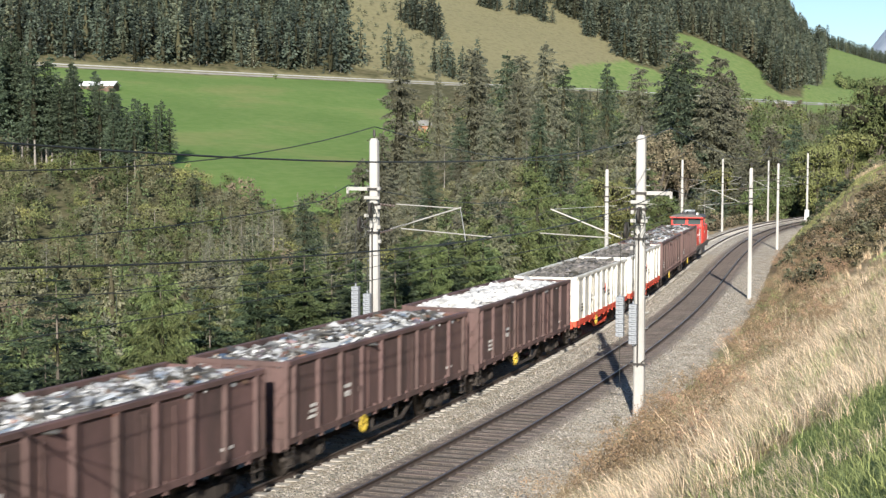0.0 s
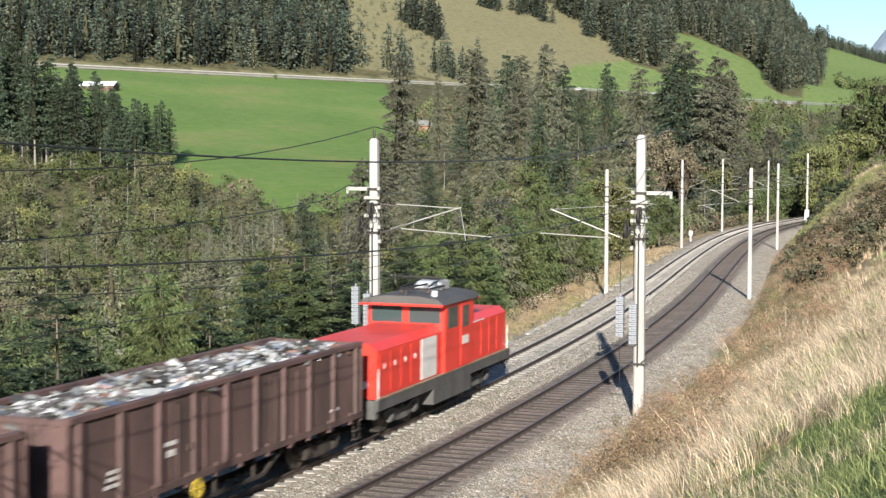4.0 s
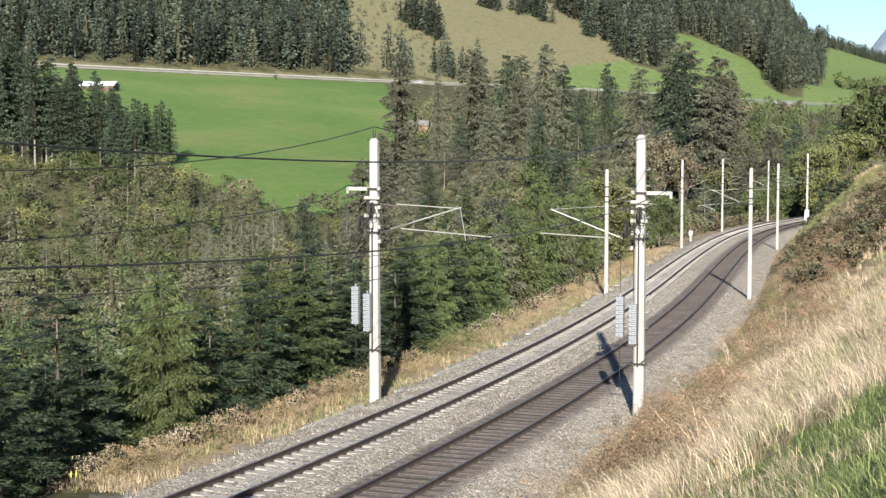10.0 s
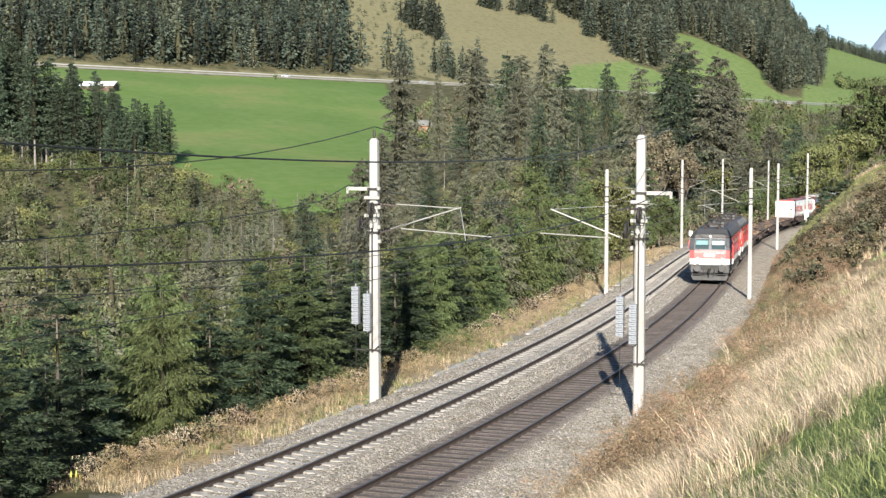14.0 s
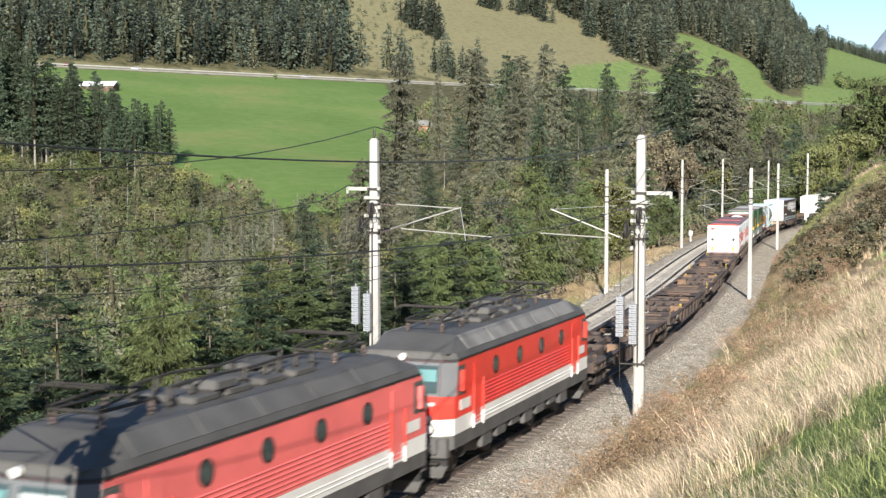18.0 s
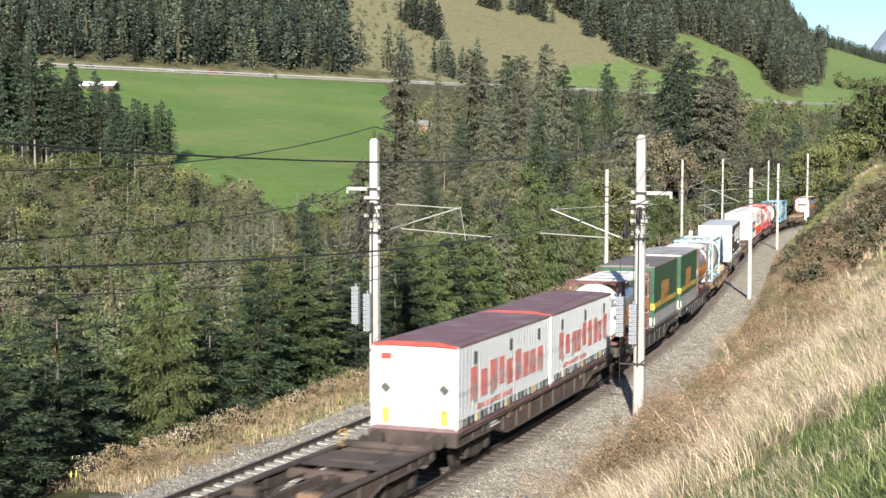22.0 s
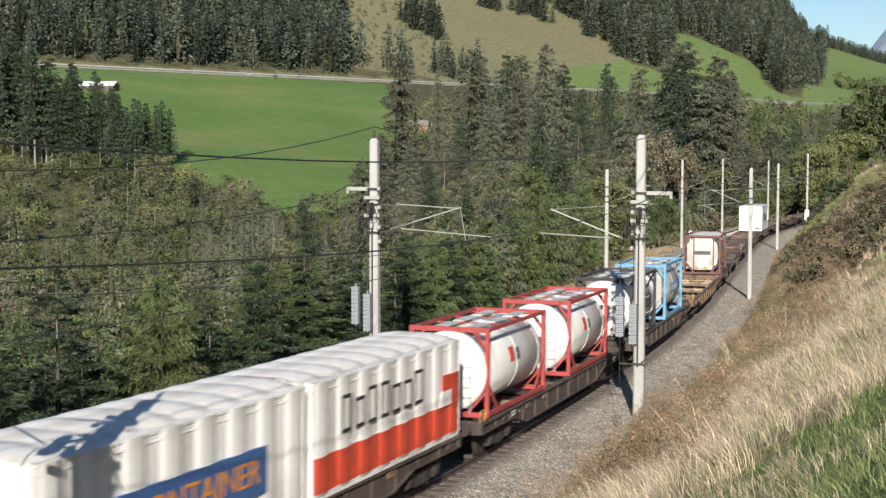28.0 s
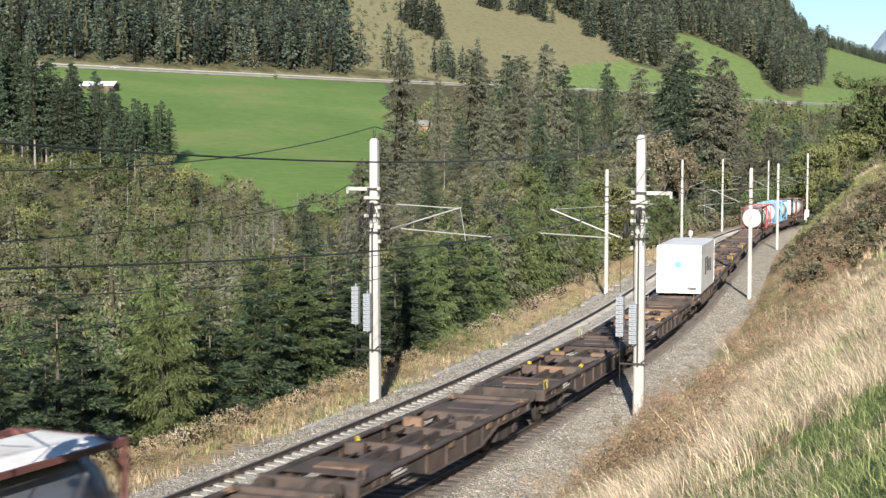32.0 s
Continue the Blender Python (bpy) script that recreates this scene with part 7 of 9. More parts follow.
def conifer_crown(h, r, whorls, per, twigs, seed, low=0.04, droop=0.3, power=0.8, ragged=0.25, slim=0.22, core=0.5, twig=0.42, gaps=0.0, leafy=False):
    """Whorls of boughs; every bough carries a comb of hanging twigs on both sides, over an inner cone coloured as
    shade.
    """
    g = np.random.default_rng(seed)
    nb = whorls * per
    lev = np.repeat((np.arange(whorls) + 0.5) / whorls, per) ** 0.92
    t = low + (0.97 - low) * np.clip(lev + g.normal(size=nb) * 0.8 / whorls, 0, 1)
    az = np.tile(np.arange(per) * 2 * np.pi / per, whorls) + np.repeat(g.random(whorls) * 6.28, per) + g.normal(size=nb) * 0.2
    length = r * (1 - t) ** power * (1 - ragged + 2 * ragged * g.random(nb)) + 0.035 * r
    keep = g.random(nb) > gaps
    t, az, length = t[keep], az[keep], length[keep]
    nb = len(t)
    k = np.repeat(np.arange(nb), twigs)
    j = np.tile(np.arange(twigs), nb)
    f = 0.22 + 0.78 * (j + 0.3 + 0.5 * g.random(len(k))) / twigs
    sgn = np.where(j % 2 == 0, 1.0, -1.0)
    out = np.stack([np.cos(az[k]), np.sin(az[k]), np.zeros(len(k))], 1)
    across = np.stack([-np.sin(az[k]), np.cos(az[k]), np.zeros(len(k))], 1)
    rise = (0.42 * (t - 0.25) + 0.16 * g.normal(size=nb))[k]
    dr = droop * (1.15 - 0.6 * t[k])
    p = out * (length[k] * f)[:, None]
    p[:, 2] = t[k] * h + length[k] * (rise * f - dr * f * f + 0.35 * dr * f ** 4)
    hang = -0.15 - 1.9 * g.random(len(k)) * (0.25 + droop)
    end = f > 0.93
    d = unit(out * (0.55 + 0.35 * f)[:, None] + across * (sgn * np.where(end, 0.15, 0.75))[:, None] + np.stack([0 * f, 0 * f, hang], 1) + 0.16 * g.normal(size=(len(k), 3)))
    side = unit(np.cross(d, np.array([0, 0, 0.45]) - 0.35 * out + 0.75 * g.normal(size=(len(k), 3))))
    ln = length[k] * (twig * (1.12 - 0.62 * f)) * (0.7 + 0.6 * g.random(len(k))) + 0.03 * r
    tip_n = 6
    v, q = kites(np.concatenate([p, np.array([[0, 0, h * 0.93]] * tip_n)]), np.concatenate([d, unit(g.normal(size=(tip_n, 3)) * 0.28 + np.array([0, 0, 1.0]))]),
                 np.concatenate([side, unit(g.normal(size=(tip_n, 3)))]), np.concatenate([ln, np.full(tip_n, h * 0.075)]), np.concatenate([ln * slim + 0.005 * r, np.full(tip_n, r * 0.05)]))
    if not core:
        return v, q, np.zeros(len(q), int)
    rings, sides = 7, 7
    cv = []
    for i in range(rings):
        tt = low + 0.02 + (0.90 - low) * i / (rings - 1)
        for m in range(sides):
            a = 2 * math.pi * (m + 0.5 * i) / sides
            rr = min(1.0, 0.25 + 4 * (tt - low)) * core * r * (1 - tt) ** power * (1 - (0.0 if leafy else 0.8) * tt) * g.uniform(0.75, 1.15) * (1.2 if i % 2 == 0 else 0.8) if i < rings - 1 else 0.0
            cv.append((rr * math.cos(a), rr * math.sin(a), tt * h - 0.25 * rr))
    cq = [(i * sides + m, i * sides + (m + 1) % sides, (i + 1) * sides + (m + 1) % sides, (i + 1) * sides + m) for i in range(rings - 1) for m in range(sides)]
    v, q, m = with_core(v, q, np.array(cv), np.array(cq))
    return v, q, m * 0 if leafy else m


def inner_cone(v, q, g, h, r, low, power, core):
    """Adds a solid cone round the trunk behind the foliage, coloured dark for the crown's inner shade."""
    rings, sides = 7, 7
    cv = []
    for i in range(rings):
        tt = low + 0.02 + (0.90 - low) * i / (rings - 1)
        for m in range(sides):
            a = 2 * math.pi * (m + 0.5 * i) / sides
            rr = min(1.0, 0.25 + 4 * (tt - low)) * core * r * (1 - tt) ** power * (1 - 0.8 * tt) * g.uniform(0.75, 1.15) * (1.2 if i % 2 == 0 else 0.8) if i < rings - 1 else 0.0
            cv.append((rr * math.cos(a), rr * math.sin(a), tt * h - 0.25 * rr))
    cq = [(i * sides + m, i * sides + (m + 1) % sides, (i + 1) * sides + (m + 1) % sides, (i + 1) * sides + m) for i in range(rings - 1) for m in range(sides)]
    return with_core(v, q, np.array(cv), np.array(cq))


def feather_crown(h, r, whorls, per, lets, tufts, seed, low=0.03, droop=0.35, lift=0.25, power=0.8, ragged=0.25, hang=0.4, let=0.42, tuft=0.14, slim=0.36, core=0.45, gaps=0.0, spread=0.8, flare=0.7):
    """Whorls of boughs; each bough carries branchlets on both sides, each branchlet a feather of short needle tufts."""
    g = np.random.default_rng(seed)
    nb = whorls * per
    lev = np.repeat((np.arange(whorls) + 0.5) / whorls, per) ** 0.95
    t = low + (0.97 - low) * np.clip(lev + g.normal(size=nb) * 0.35 / whorls, 0, 1)
    az = np.tile(np.arange(per) * 2 * np.pi / per, whorls) + np.repeat(g.random(whorls) * 6.28, per) + g.normal(size=nb) * 0.25
    length = r * (1 - t) ** power * (1 - ragged + 2 * ragged * g.random(nb)) + 0.04 * r
    k = g.random(nb) > gaps
    t, az, length = t[k], az[k], length[k]
    nb = len(t)
    out, across = np.stack([np.cos(az), np.sin(az), 0 * az], 1), np.stack([-np.sin(az), np.cos(az), 0 * az], 1)
    rise, dr = 0.55 * (t - 0.2) + 0.10 * g.normal(size=nb), droop * (1.2 - 0.7 * t)
    def on_bough(i, f):
        pt = out[i] * (length[i] * f)[:, None]
        pt[:, 2] = t[i] * h + length[i] * (rise[i] * f - dr[i] * f * f + lift * dr[i] * f ** 4)
        return pt
    i = np.repeat(np.arange(nb), lets)
    j = np.tile(np.arange(lets), nb)
    f = np.clip(0.16 + 0.86 * (j + 0.6 * g.random(len(i))) / lets, 0, 1)
    sg = np.where(j % 2 == 0, 1.0, -1.0)
    last = j >= lets - 2
    base = on_bough(i, f)
    lb = length[i] * let * (1.12 - f) ** 0.6 * (0.7 + 0.6 * g.random(len(i))) + 0.03 * r
    d = unit(out[i] * (0.45 + 0.5 * f)[:, None] + across[i] * (sg * np.where(last, 0.2, spread))[:, None] + np.stack([0 * f, 0 * f, -hang * (0.35 + 1.3 * g.random(len(i)))], 1) + 0.12 * g.normal(size=(len(i), 3)))
    a = np.repeat(np.arange(len(i)), tufts)
    m = np.tile(np.arange(tufts), len(i))
    e = (m + 0.15 + 0.5 * g.random(len(a))) / tufts
    pt = base[a] + d[a] * (lb[a] * e)[:, None]
    pt[:, 2] -= 0.35 * hang * lb[a] * e * e
    flank = unit(np.cross(d[a], np.array([0, 0, 1.0]) + 0.5 * g.normal(size=(len(a), 3))))
    td = unit(d[a] + flank * (np.where(m % 2 == 0, flare, -flare) * (m < tufts - 1))[:, None] + 0.22 * g.normal(size=(len(a), 3)))
    side = unit(np.cross(td, np.array([0, 0, 0.7]) - 0.5 * out[i][a] + 0.5 * g.normal(size=(len(a), 3))))
    ln = tuft * (0.65 + 0.7 * g.random(len(a))) * np.minimum(1.0, 0.45 + length[i][a] / r)
    tip_n = 10
    tz = h * (0.90 + 0.09 * g.random(tip_n))
    v, q = kites(np.concatenate([pt, np.stack([0 * tz, 0 * tz, tz], 1)]), np.concatenate([td, unit(g.normal(size=(tip_n, 3)) * 0.5 + np.array([0, 0, 0.8]))]),
                 np.concatenate([side, unit(g.normal(size=(tip_n, 3)))]), np.concatenate([ln, np.full(tip_n, 1.3 * tuft)]), np.concatenate([ln * slim, np.full(tip_n, tuft * slim)]))
    return inner_cone(v, q, g, h, r, low, power, core)


CUBE = np.array([(x, y, z) for z in (-1, 1) for x, y in ((-1, -1), (1, -1), (1, 1), (-1, 1))], float) * 0.577
CUBE_Q = np.array([(3, 2, 1, 0), (4, 5, 6, 7), (0, 1, 5, 4), (1, 2, 6, 5), (2, 3, 7, 6), (3, 0, 4, 7)])


def clump_crown(h, r, clumps, leaves, seed, size=0.3, low=0.25, flat=0.8, core=0.5):
    """Leaves gathered in clumps round the ends of limbs, over solid inner knots coloured dark for shade."""
    g = np.random.default_rng(seed)
    d = unit(g.normal(size=(clumps, 3)))
    rr = g.random(clumps) ** 0.4
    c = d * rr[:, None] * np.array([r, r, (1 - low) * h / 2]) * 0.85
    c[:, 2] += h * (1 + low) / 2
    k = np.repeat(np.arange(clumps), leaves)
    cr = r * (0.22 + 0.22 * g.random(clumps))
    dd = unit(g.normal(size=(len(k), 3)))
    p = c[k] + dd * (cr[k] * g.random(len(k)) ** 0.22)[:, None] * np.array([1, 1, flat])
    n = unit(dd + 0.45 * g.normal(size=(len(k), 3)))
    a = unit(np.cross(n, g.normal(size=(len(k), 3))))
    b = np.cross(n, a)
    ln = size * (0.6 + 0.8 * g.random(len(k)))
    v, q = kites(p - a * (ln / 2)[:, None], a, b, ln, ln * 0.7)
    if not core:
        return v, q, np.zeros(len(q), int), c
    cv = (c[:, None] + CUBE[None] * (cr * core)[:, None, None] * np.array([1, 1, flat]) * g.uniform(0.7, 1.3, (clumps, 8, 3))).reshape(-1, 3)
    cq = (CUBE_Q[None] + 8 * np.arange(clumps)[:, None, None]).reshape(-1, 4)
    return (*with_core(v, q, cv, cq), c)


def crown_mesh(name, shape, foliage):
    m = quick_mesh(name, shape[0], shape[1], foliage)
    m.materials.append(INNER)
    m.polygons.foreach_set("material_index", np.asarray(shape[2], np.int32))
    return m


def trunk_geo(h, r, lean=0.0, seed=0, seg=8):
    g = Geo()
    rnd = random.Random(seed)
    pts = [(0, 0, -0.4, r * 1.25)]
    for i in range(1, 7):
        f = i / 6
        pts.append((lean * f * h + rnd.uniform(-0.1, 0.1) * r, rnd.uniform(-0.1, 0.1) * r, f * h, r * (1 - 0.9 * f)))
    return g.path([p[:3] for p in pts], [p[3] for p in pts], seg)


def conifer(kind, h, r, whorls, per, lets, tufts, seed, needles, label, bark=BARK, **kw):
    top = new(kind)
    part("trunk", trunk_geo(h * 0.97, 0.009 * h + 0.03, 0, seed), bark, top)
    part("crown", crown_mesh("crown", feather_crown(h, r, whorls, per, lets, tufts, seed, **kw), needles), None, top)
    return tagged(top, label, "tree")


def broadleaf(kind, h, r, clumps, leaves, seed, foliage, label, stems=1, bark=BARK, **kw):
    v, q, mi, c = clump_crown(h, r, clumps, leaves, seed, **kw)
    mesh = crown_mesh("crown" if stems == 1 else kind, (v, q, mi), foliage)
    if stems > 1:
        return tagged(new(kind, mesh), label, "bush")
    top = new(kind)
    g = trunk_geo(h * 0.7, 0.016 * h + 0.03, 0, seed)
    rnd = random.Random(seed)
    for i in range(0, len(c), max(1, len(c) // 14)):
        g.tube((0, 0, h * rnd.uniform(0.15, 0.4)), tuple(c[i]), 0.010 * h + 0.01, 6, 0.008)
    part("trunk", g, bark, top)
    part("crown", mesh, None, top)
    return tagged(top, label, "tree")


def ground_z(x, y):
    return float(height(np.array([x]), np.array([y]))[0])


def plant(src, used, x, y, scale, group, lift=-0.05, wide=1.0):
    """Puts the first tree itself, later ones as copies, turned and sized."""
    ob = src if src not in used else copy_thing(src, Matrix())
    used.add(src)
    ob.matrix_basis = Matrix.Translation((x, y, ground_z(x, y) + lift)) @ Euler((0, 0, random.uniform(0, 6.28))).to_matrix().to_4x4() @ Matrix.Diagonal((wide * scale * random.uniform(0.9, 1.1), wide * scale * random.uniform(0.9, 1.1), scale, 1))
    tagged(ob, group=group)
    return ob


used = set()
tall_of = {}


def grow(store, *args, **kw):
    ob = conifer(*args, **kw)
    tall_of[ob] = args[1]
    store.append(ob)


fine_spruces, fine_larches, near_spruces, near_larches, mid_spruces, mid_larches, tall_spruces = [], [], [], [], [], [], []
for i in range(3):
    grow(fine_spruces, "young_spruce", 8.0, 2.2, 14 if i != 1 else 11, 7, 26, 11, 10 + i, (SPRUCE_SHADED, SPRUCE_SHADED, SPRUCE)[i], "young dark green spruce with drooping boughs beside the railway", low=0.01, droop=0.5, lift=0.5, ragged=0.2, core=0.2 if i != 1 else 0.08, gaps=0.05, tuft=0.20, slim=0.22, hang=0.25 if i != 1 else 0.12, flare=0.5)
    grow(near_spruces, "young_spruce", 8.0, 2.3, 14, 6, 14, 5, 13 + i, (SPRUCE, SPRUCE_DULL, SPRUCE)[i], "young green spruce on the slope below the railway", low=0.02, core=0.3, tuft=0.29, slim=0.34, gaps=0.05, flare=0.5)
    grow(mid_spruces, "spruce", 14.0, 3.8, 15, 5, 8, 3, 30 + i, (SPRUCE, SPRUCE_EDGE, SPRUCE_DULL)[i], "dark green spruce among mixed woodland", low=0.08, core=0.45, power=0.72, tuft=0.62, slim=0.42, gaps=0.06, ragged=0.3)
    grow(tall_spruces, "tall_spruce", 33.0, 7.4, 25, 6, 14, 5, 40 + i, (SPRUCE_DULL, SPRUCE_DULL, SPRUCE_EDGE)[i], "tall old spruce with hanging ragged boughs", low=0.05, droop=0.55, ragged=0.42, power=0.66, core=0.34, gaps=0.16, tuft=0.74, slim=0.40, hang=0.75, let=0.36)
for i in range(2):
    grow(fine_larches, "young_larch", 8.0, 2.4, 14, 7, 26, 9, 20 + i, LARCH, "yellow-green larch on the slope below the railway", low=0.02, droop=0.3, ragged=0.25, slim=0.20, core=0.18, power=0.6, tuft=0.20, hang=0.95, let=0.34, flare=0.4)
    grow(near_larches, "young_larch", 8.0, 2.4, 14, 6, 14, 5, 23 + i, (LARCH, GREY_LEAF)[i], "olive-green larch on the slope below the railway", low=0.02, droop=0.35, ragged=0.35, slim=0.32, core=0.24, power=0.65, tuft=0.29, hang=0.85, flare=0.45)
    grow(mid_larches, "larch", 12.0, 2.8, 15, 5, 7, 3, 35 + i, (SPRUCE_DULL, GREY_LEAF)[i], "thin olive larch with a pale trunk", bark=BARK_PALE, low=0.2, droop=0.3, ragged=0.5, slim=0.34, core=0.08, gaps=0.3, tuft=0.46, hang=0.6)
G_NEAR, G_MID, G_TALL = "young trees below the railway", "trees in the valley", "tall spruces in the valley"


# rows of young trees on the slope just below the line, the front row first
random.seed(3)
for row, (u0, step) in enumerate(((-8.4, 3.3), (-12.0, 3.3), (-15.0, 3.2), (-19.0, 3.8), (-24.0, 4.8), (-30.0, 6.0), (-37.0, 7.0), (-45.0, 8.0), (-54.0, 9.0))):
    s = (22.0, 24.0, 27.0, 30.0, 34.0, 40.0, 50.0, 60.0, 70.0)[row]
    while s < (150 if row < 5 else 135):
        s += step * random.uniform(0.7, 1.3)
        u = u0 + random.uniform(-1.1, 0.9) * (0.6 if row == 0 else 1.2) - 0.6 * (s > 62)
        if row == 0 and s < 82:
            continue
        x, y, z, th = on_line(s, u)
        if row in (1, 2) and s < 78:
            kind = random.choice((fine_spruces[0], fine_spruces[2], fine_spruces[2], fine_larches[0]))
            h = random.uniform(5.4, 7.4) if s < 46 else random.uniform(5.8, 8.2)
        else:
            kind = random.choice(near_spruces + near_spruces + near_larches) if s < 90 else random.choice(near_spruces + near_larches + near_larches + mid_larches)
            h = random.uniform(5.5, 8.5) + min(row, 4) * 0.5
        plant(kind, used, float(x), float(y), h * (0.8 if row == 0 else 1.0) / tall_of[kind], G_NEAR, wide=random.uniform(0.85, 1.05))
# the front row beside the line: distance along it, distance from it, height, breadth
for kind, s, u, h, wide in ((fine_spruces[1], 22.6, -6.2, 4.6, 1.4), (fine_spruces[1], 25.3, -6.5, 4.9, 1.35), (fine_spruces[1], 28.2, -7.0, 4.4, 1.2), (fine_spruces[1], 25.0, -9.2, 6.2, 1.3), (fine_spruces[1], 30.6, -8.2, 7.0, 1.1), (fine_spruces[1], 36.0, -10.8, 6.0, 1.1), (fine_larches[0], 34.2, -6.6, 5.3, 1.2), (fine_larches[1], 40.5, -10.2, 7.4, 1.0), (fine_spruces[1], 39.0, -7.4, 5.0, 1.1),
                            (fine_spruces[0], 42.6, -7.2, 6.3, 1.05), (fine_spruces[2], 47.5, -7.4, 6.6, 1.1), (fine_spruces[1], 51.0, -7.6, 5.6, 1.1), (fine_spruces[0], 54.5, -7.8, 6.0, 1.1), (fine_larches[0], 50.0, -10.0, 7.6, 1.0), (fine_spruces[1], 58.6, -7.3, 6.2, 1.1), (fine_spruces[2], 62.5, -7.8, 6.6, 1.1),
                            (fine_larches[1], 66.4, -7.8, 6.4, 1.1), (fine_spruces[0], 70.5, -8.0, 6.4, 1.1), (fine_larches[0], 75.0, -8.2, 6.8, 1.1), (fine_spruces[2], 79.5, -8.2, 6.2, 1.1),
                            (near_larches[0], 92, -10.7, 8.4, 0.9), (near_spruces[0], 96, -9.8, 8.7, 0.9), (fine_larches[0], 106, -9.7, 10.8, 0.92), (fine_larches[1], 124, -8.9, 9.7, 0.9), (near_spruces[1], 120, -11.5, 7.6, 1.1), (near_spruces[0], 127, -10.5, 7.0, 1.1), (near_spruces[2], 134, -11.5, 7.8, 1.1), (near_larches[0], 141, -12, 7.4, 1.1)):
    x, y, z, th = on_line(s, u)
    plant(kind, used, float(x), float(y), h / tall_of[kind], G_NEAR, wide=wide)

# tall spruces standing over the valley: x, y and the level of their tops
for i, (x, y, top) in enumerate([(-11, 385, 29.5), (-1.3, 400, 26), (4, 372, 13), (7.5, 395, 31), (10, 405, 30), (16, 380, 29), (21, 410, 30), (25, 372, 31), (31, 392, 27), (-15, 372, 9), (11, 350, 16),
                                 (41.5, 385, 27), (36, 345, 10), (47, 365, 25), (54, 345, 28), (57, 360, 31), (62, 345, 27), (51, 330, 22), (66, 352, 24), (-8, 350, 6.5), (22, 345, 16), (44, 335, 12), (18, 365, 24), (34, 372, 20), (59, 335, 21), (4, 345, 6), (-3, 330, 3), (-14, 265, 4.8), (-10.5, 262, 2.0), (-24, 262, -1.8), (66, 306, 10.5), (60, 297, 7), (74, 320, 11.5)]):
    h = top - ground_z(x, y)
    plant(tall_spruces[i % 3], used, x, y, h / 33.0, G_TALL, -0.5, 0.8 if x == 41.5 else 0.5 if x == -1.3 else 1.35 if x in (54, 57, 21) else 1.0)
# dark group at the meadow's edge, bare-stemmed below
edge_spruces = []
for i in range(2):
    grow(edge_spruces, "spruce", 24.0, 4.9, 20, 6, 10, 3, 50 + i, SPRUCE_EDGE, "dark spruce with a bare lower trunk at the meadow's edge", bark=BARK_PALE, low=0.24, slim=0.40, core=0.40, power=0.82, droop=0.4, ragged=0.45, tuft=0.7, gaps=0.1, hang=0.3)
random.seed(12)
for i in range(42):
    f = (i + random.uniform(-0.4, 0.4)) / 41
    x, y = -122 + 44 * f + random.uniform(-1, 1), 406 + 24 * random.random()
    top = 38 - 21 * f - random.random() ** 2 * 10
    k = edge_spruces[i % 2]
    plant(k, used, x, y, (top - ground_z(x, y)) / 24.0, G_MID, -0.3, random.uniform(0.8, 1.05))
# mixed conifers through the valley
count = 0
while count < 120:
    y = random.uniform(150, 400)
    x = random.uniform(-0.10, 0.22) * y
    s, u = line_coords(np.array([x]), np.array([y]))
    if u[0] > -16 or (y > 340 and x < -14):
        continue
    k = random.choice(mid_spruces + mid_larches)
    plant(k, used, x, y, random.uniform(0.6, 1.2) * (0.7 if x < 0 else 1), G_MID, -0.2)
    count += 1
plant(mid_spruces[1], used, -61, 371, 0.62, G_MID)
# taller thin trees rising out of the brush on the slope
for i in range(46):
    y = random.uniform(190, 345)
    x = y * random.uniform(-0.27, -0.05)
    k = random.choice(mid_larches + mid_larches + mid_spruces)
    plant(k, used, x, y, random.uniform(5.5, 11.0) / tall_of[k], G_MID, -0.2)
for i in range(24):
    y = random.uniform(245, 335)
    x = y * random.uniform(-0.16, -0.03)
    k = random.choice(mid_larches)
    plant(k, used, x, y, random.uniform(10.5, 15.5) / tall_of[k], G_MID, -0.2, random.uniform(0.75, 0.95))
# bare pale trunks standing in the brush
for x, y, h in ((-63, 330, 7.5), (-41, 315, 9), (-35, 310, 8), (-72, 345, 10), (-48, 280, 6), (-22, 300, 9), (3, 300, 10), (12, 290, 9)):
    g = trunk_geo(h, 0.14, 0.02, int(h * 7))
    for i in range(7):
        a, zz = i * 2.4, h * (0.35 + 0.085 * i)
        g.tube((0, 0, zz), (0.8 * math.cos(a), 0.8 * math.sin(a), zz + 0.35), 0.035, 5, 0.012)
    ob = tagged(part("dead_tree", g, BARK_PALE), "bare pale dead tree standing in the brush", "tree", "dead trees in the brush")
    ob.location = (x, y, ground_z(x, y))


def scatter(poly, spacing, seed, jitter=0.5):
    xs, ys = [p[0] for p in poly], [p[1] for p in poly]
    g = np.random.default_rng(seed)
    gx, gy = np.meshgrid(np.arange(min(xs), max(xs), spacing), np.arange(min(ys), max(ys), spacing))
    x = gx.ravel() + g.uniform(-jitter, jitter, gx.size) * spacing
    y = gy.ravel() + g.uniform(-jitter, jitter, gx.size) * spacing
    k = inside(x, y, poly)
    return x[k], y[k]


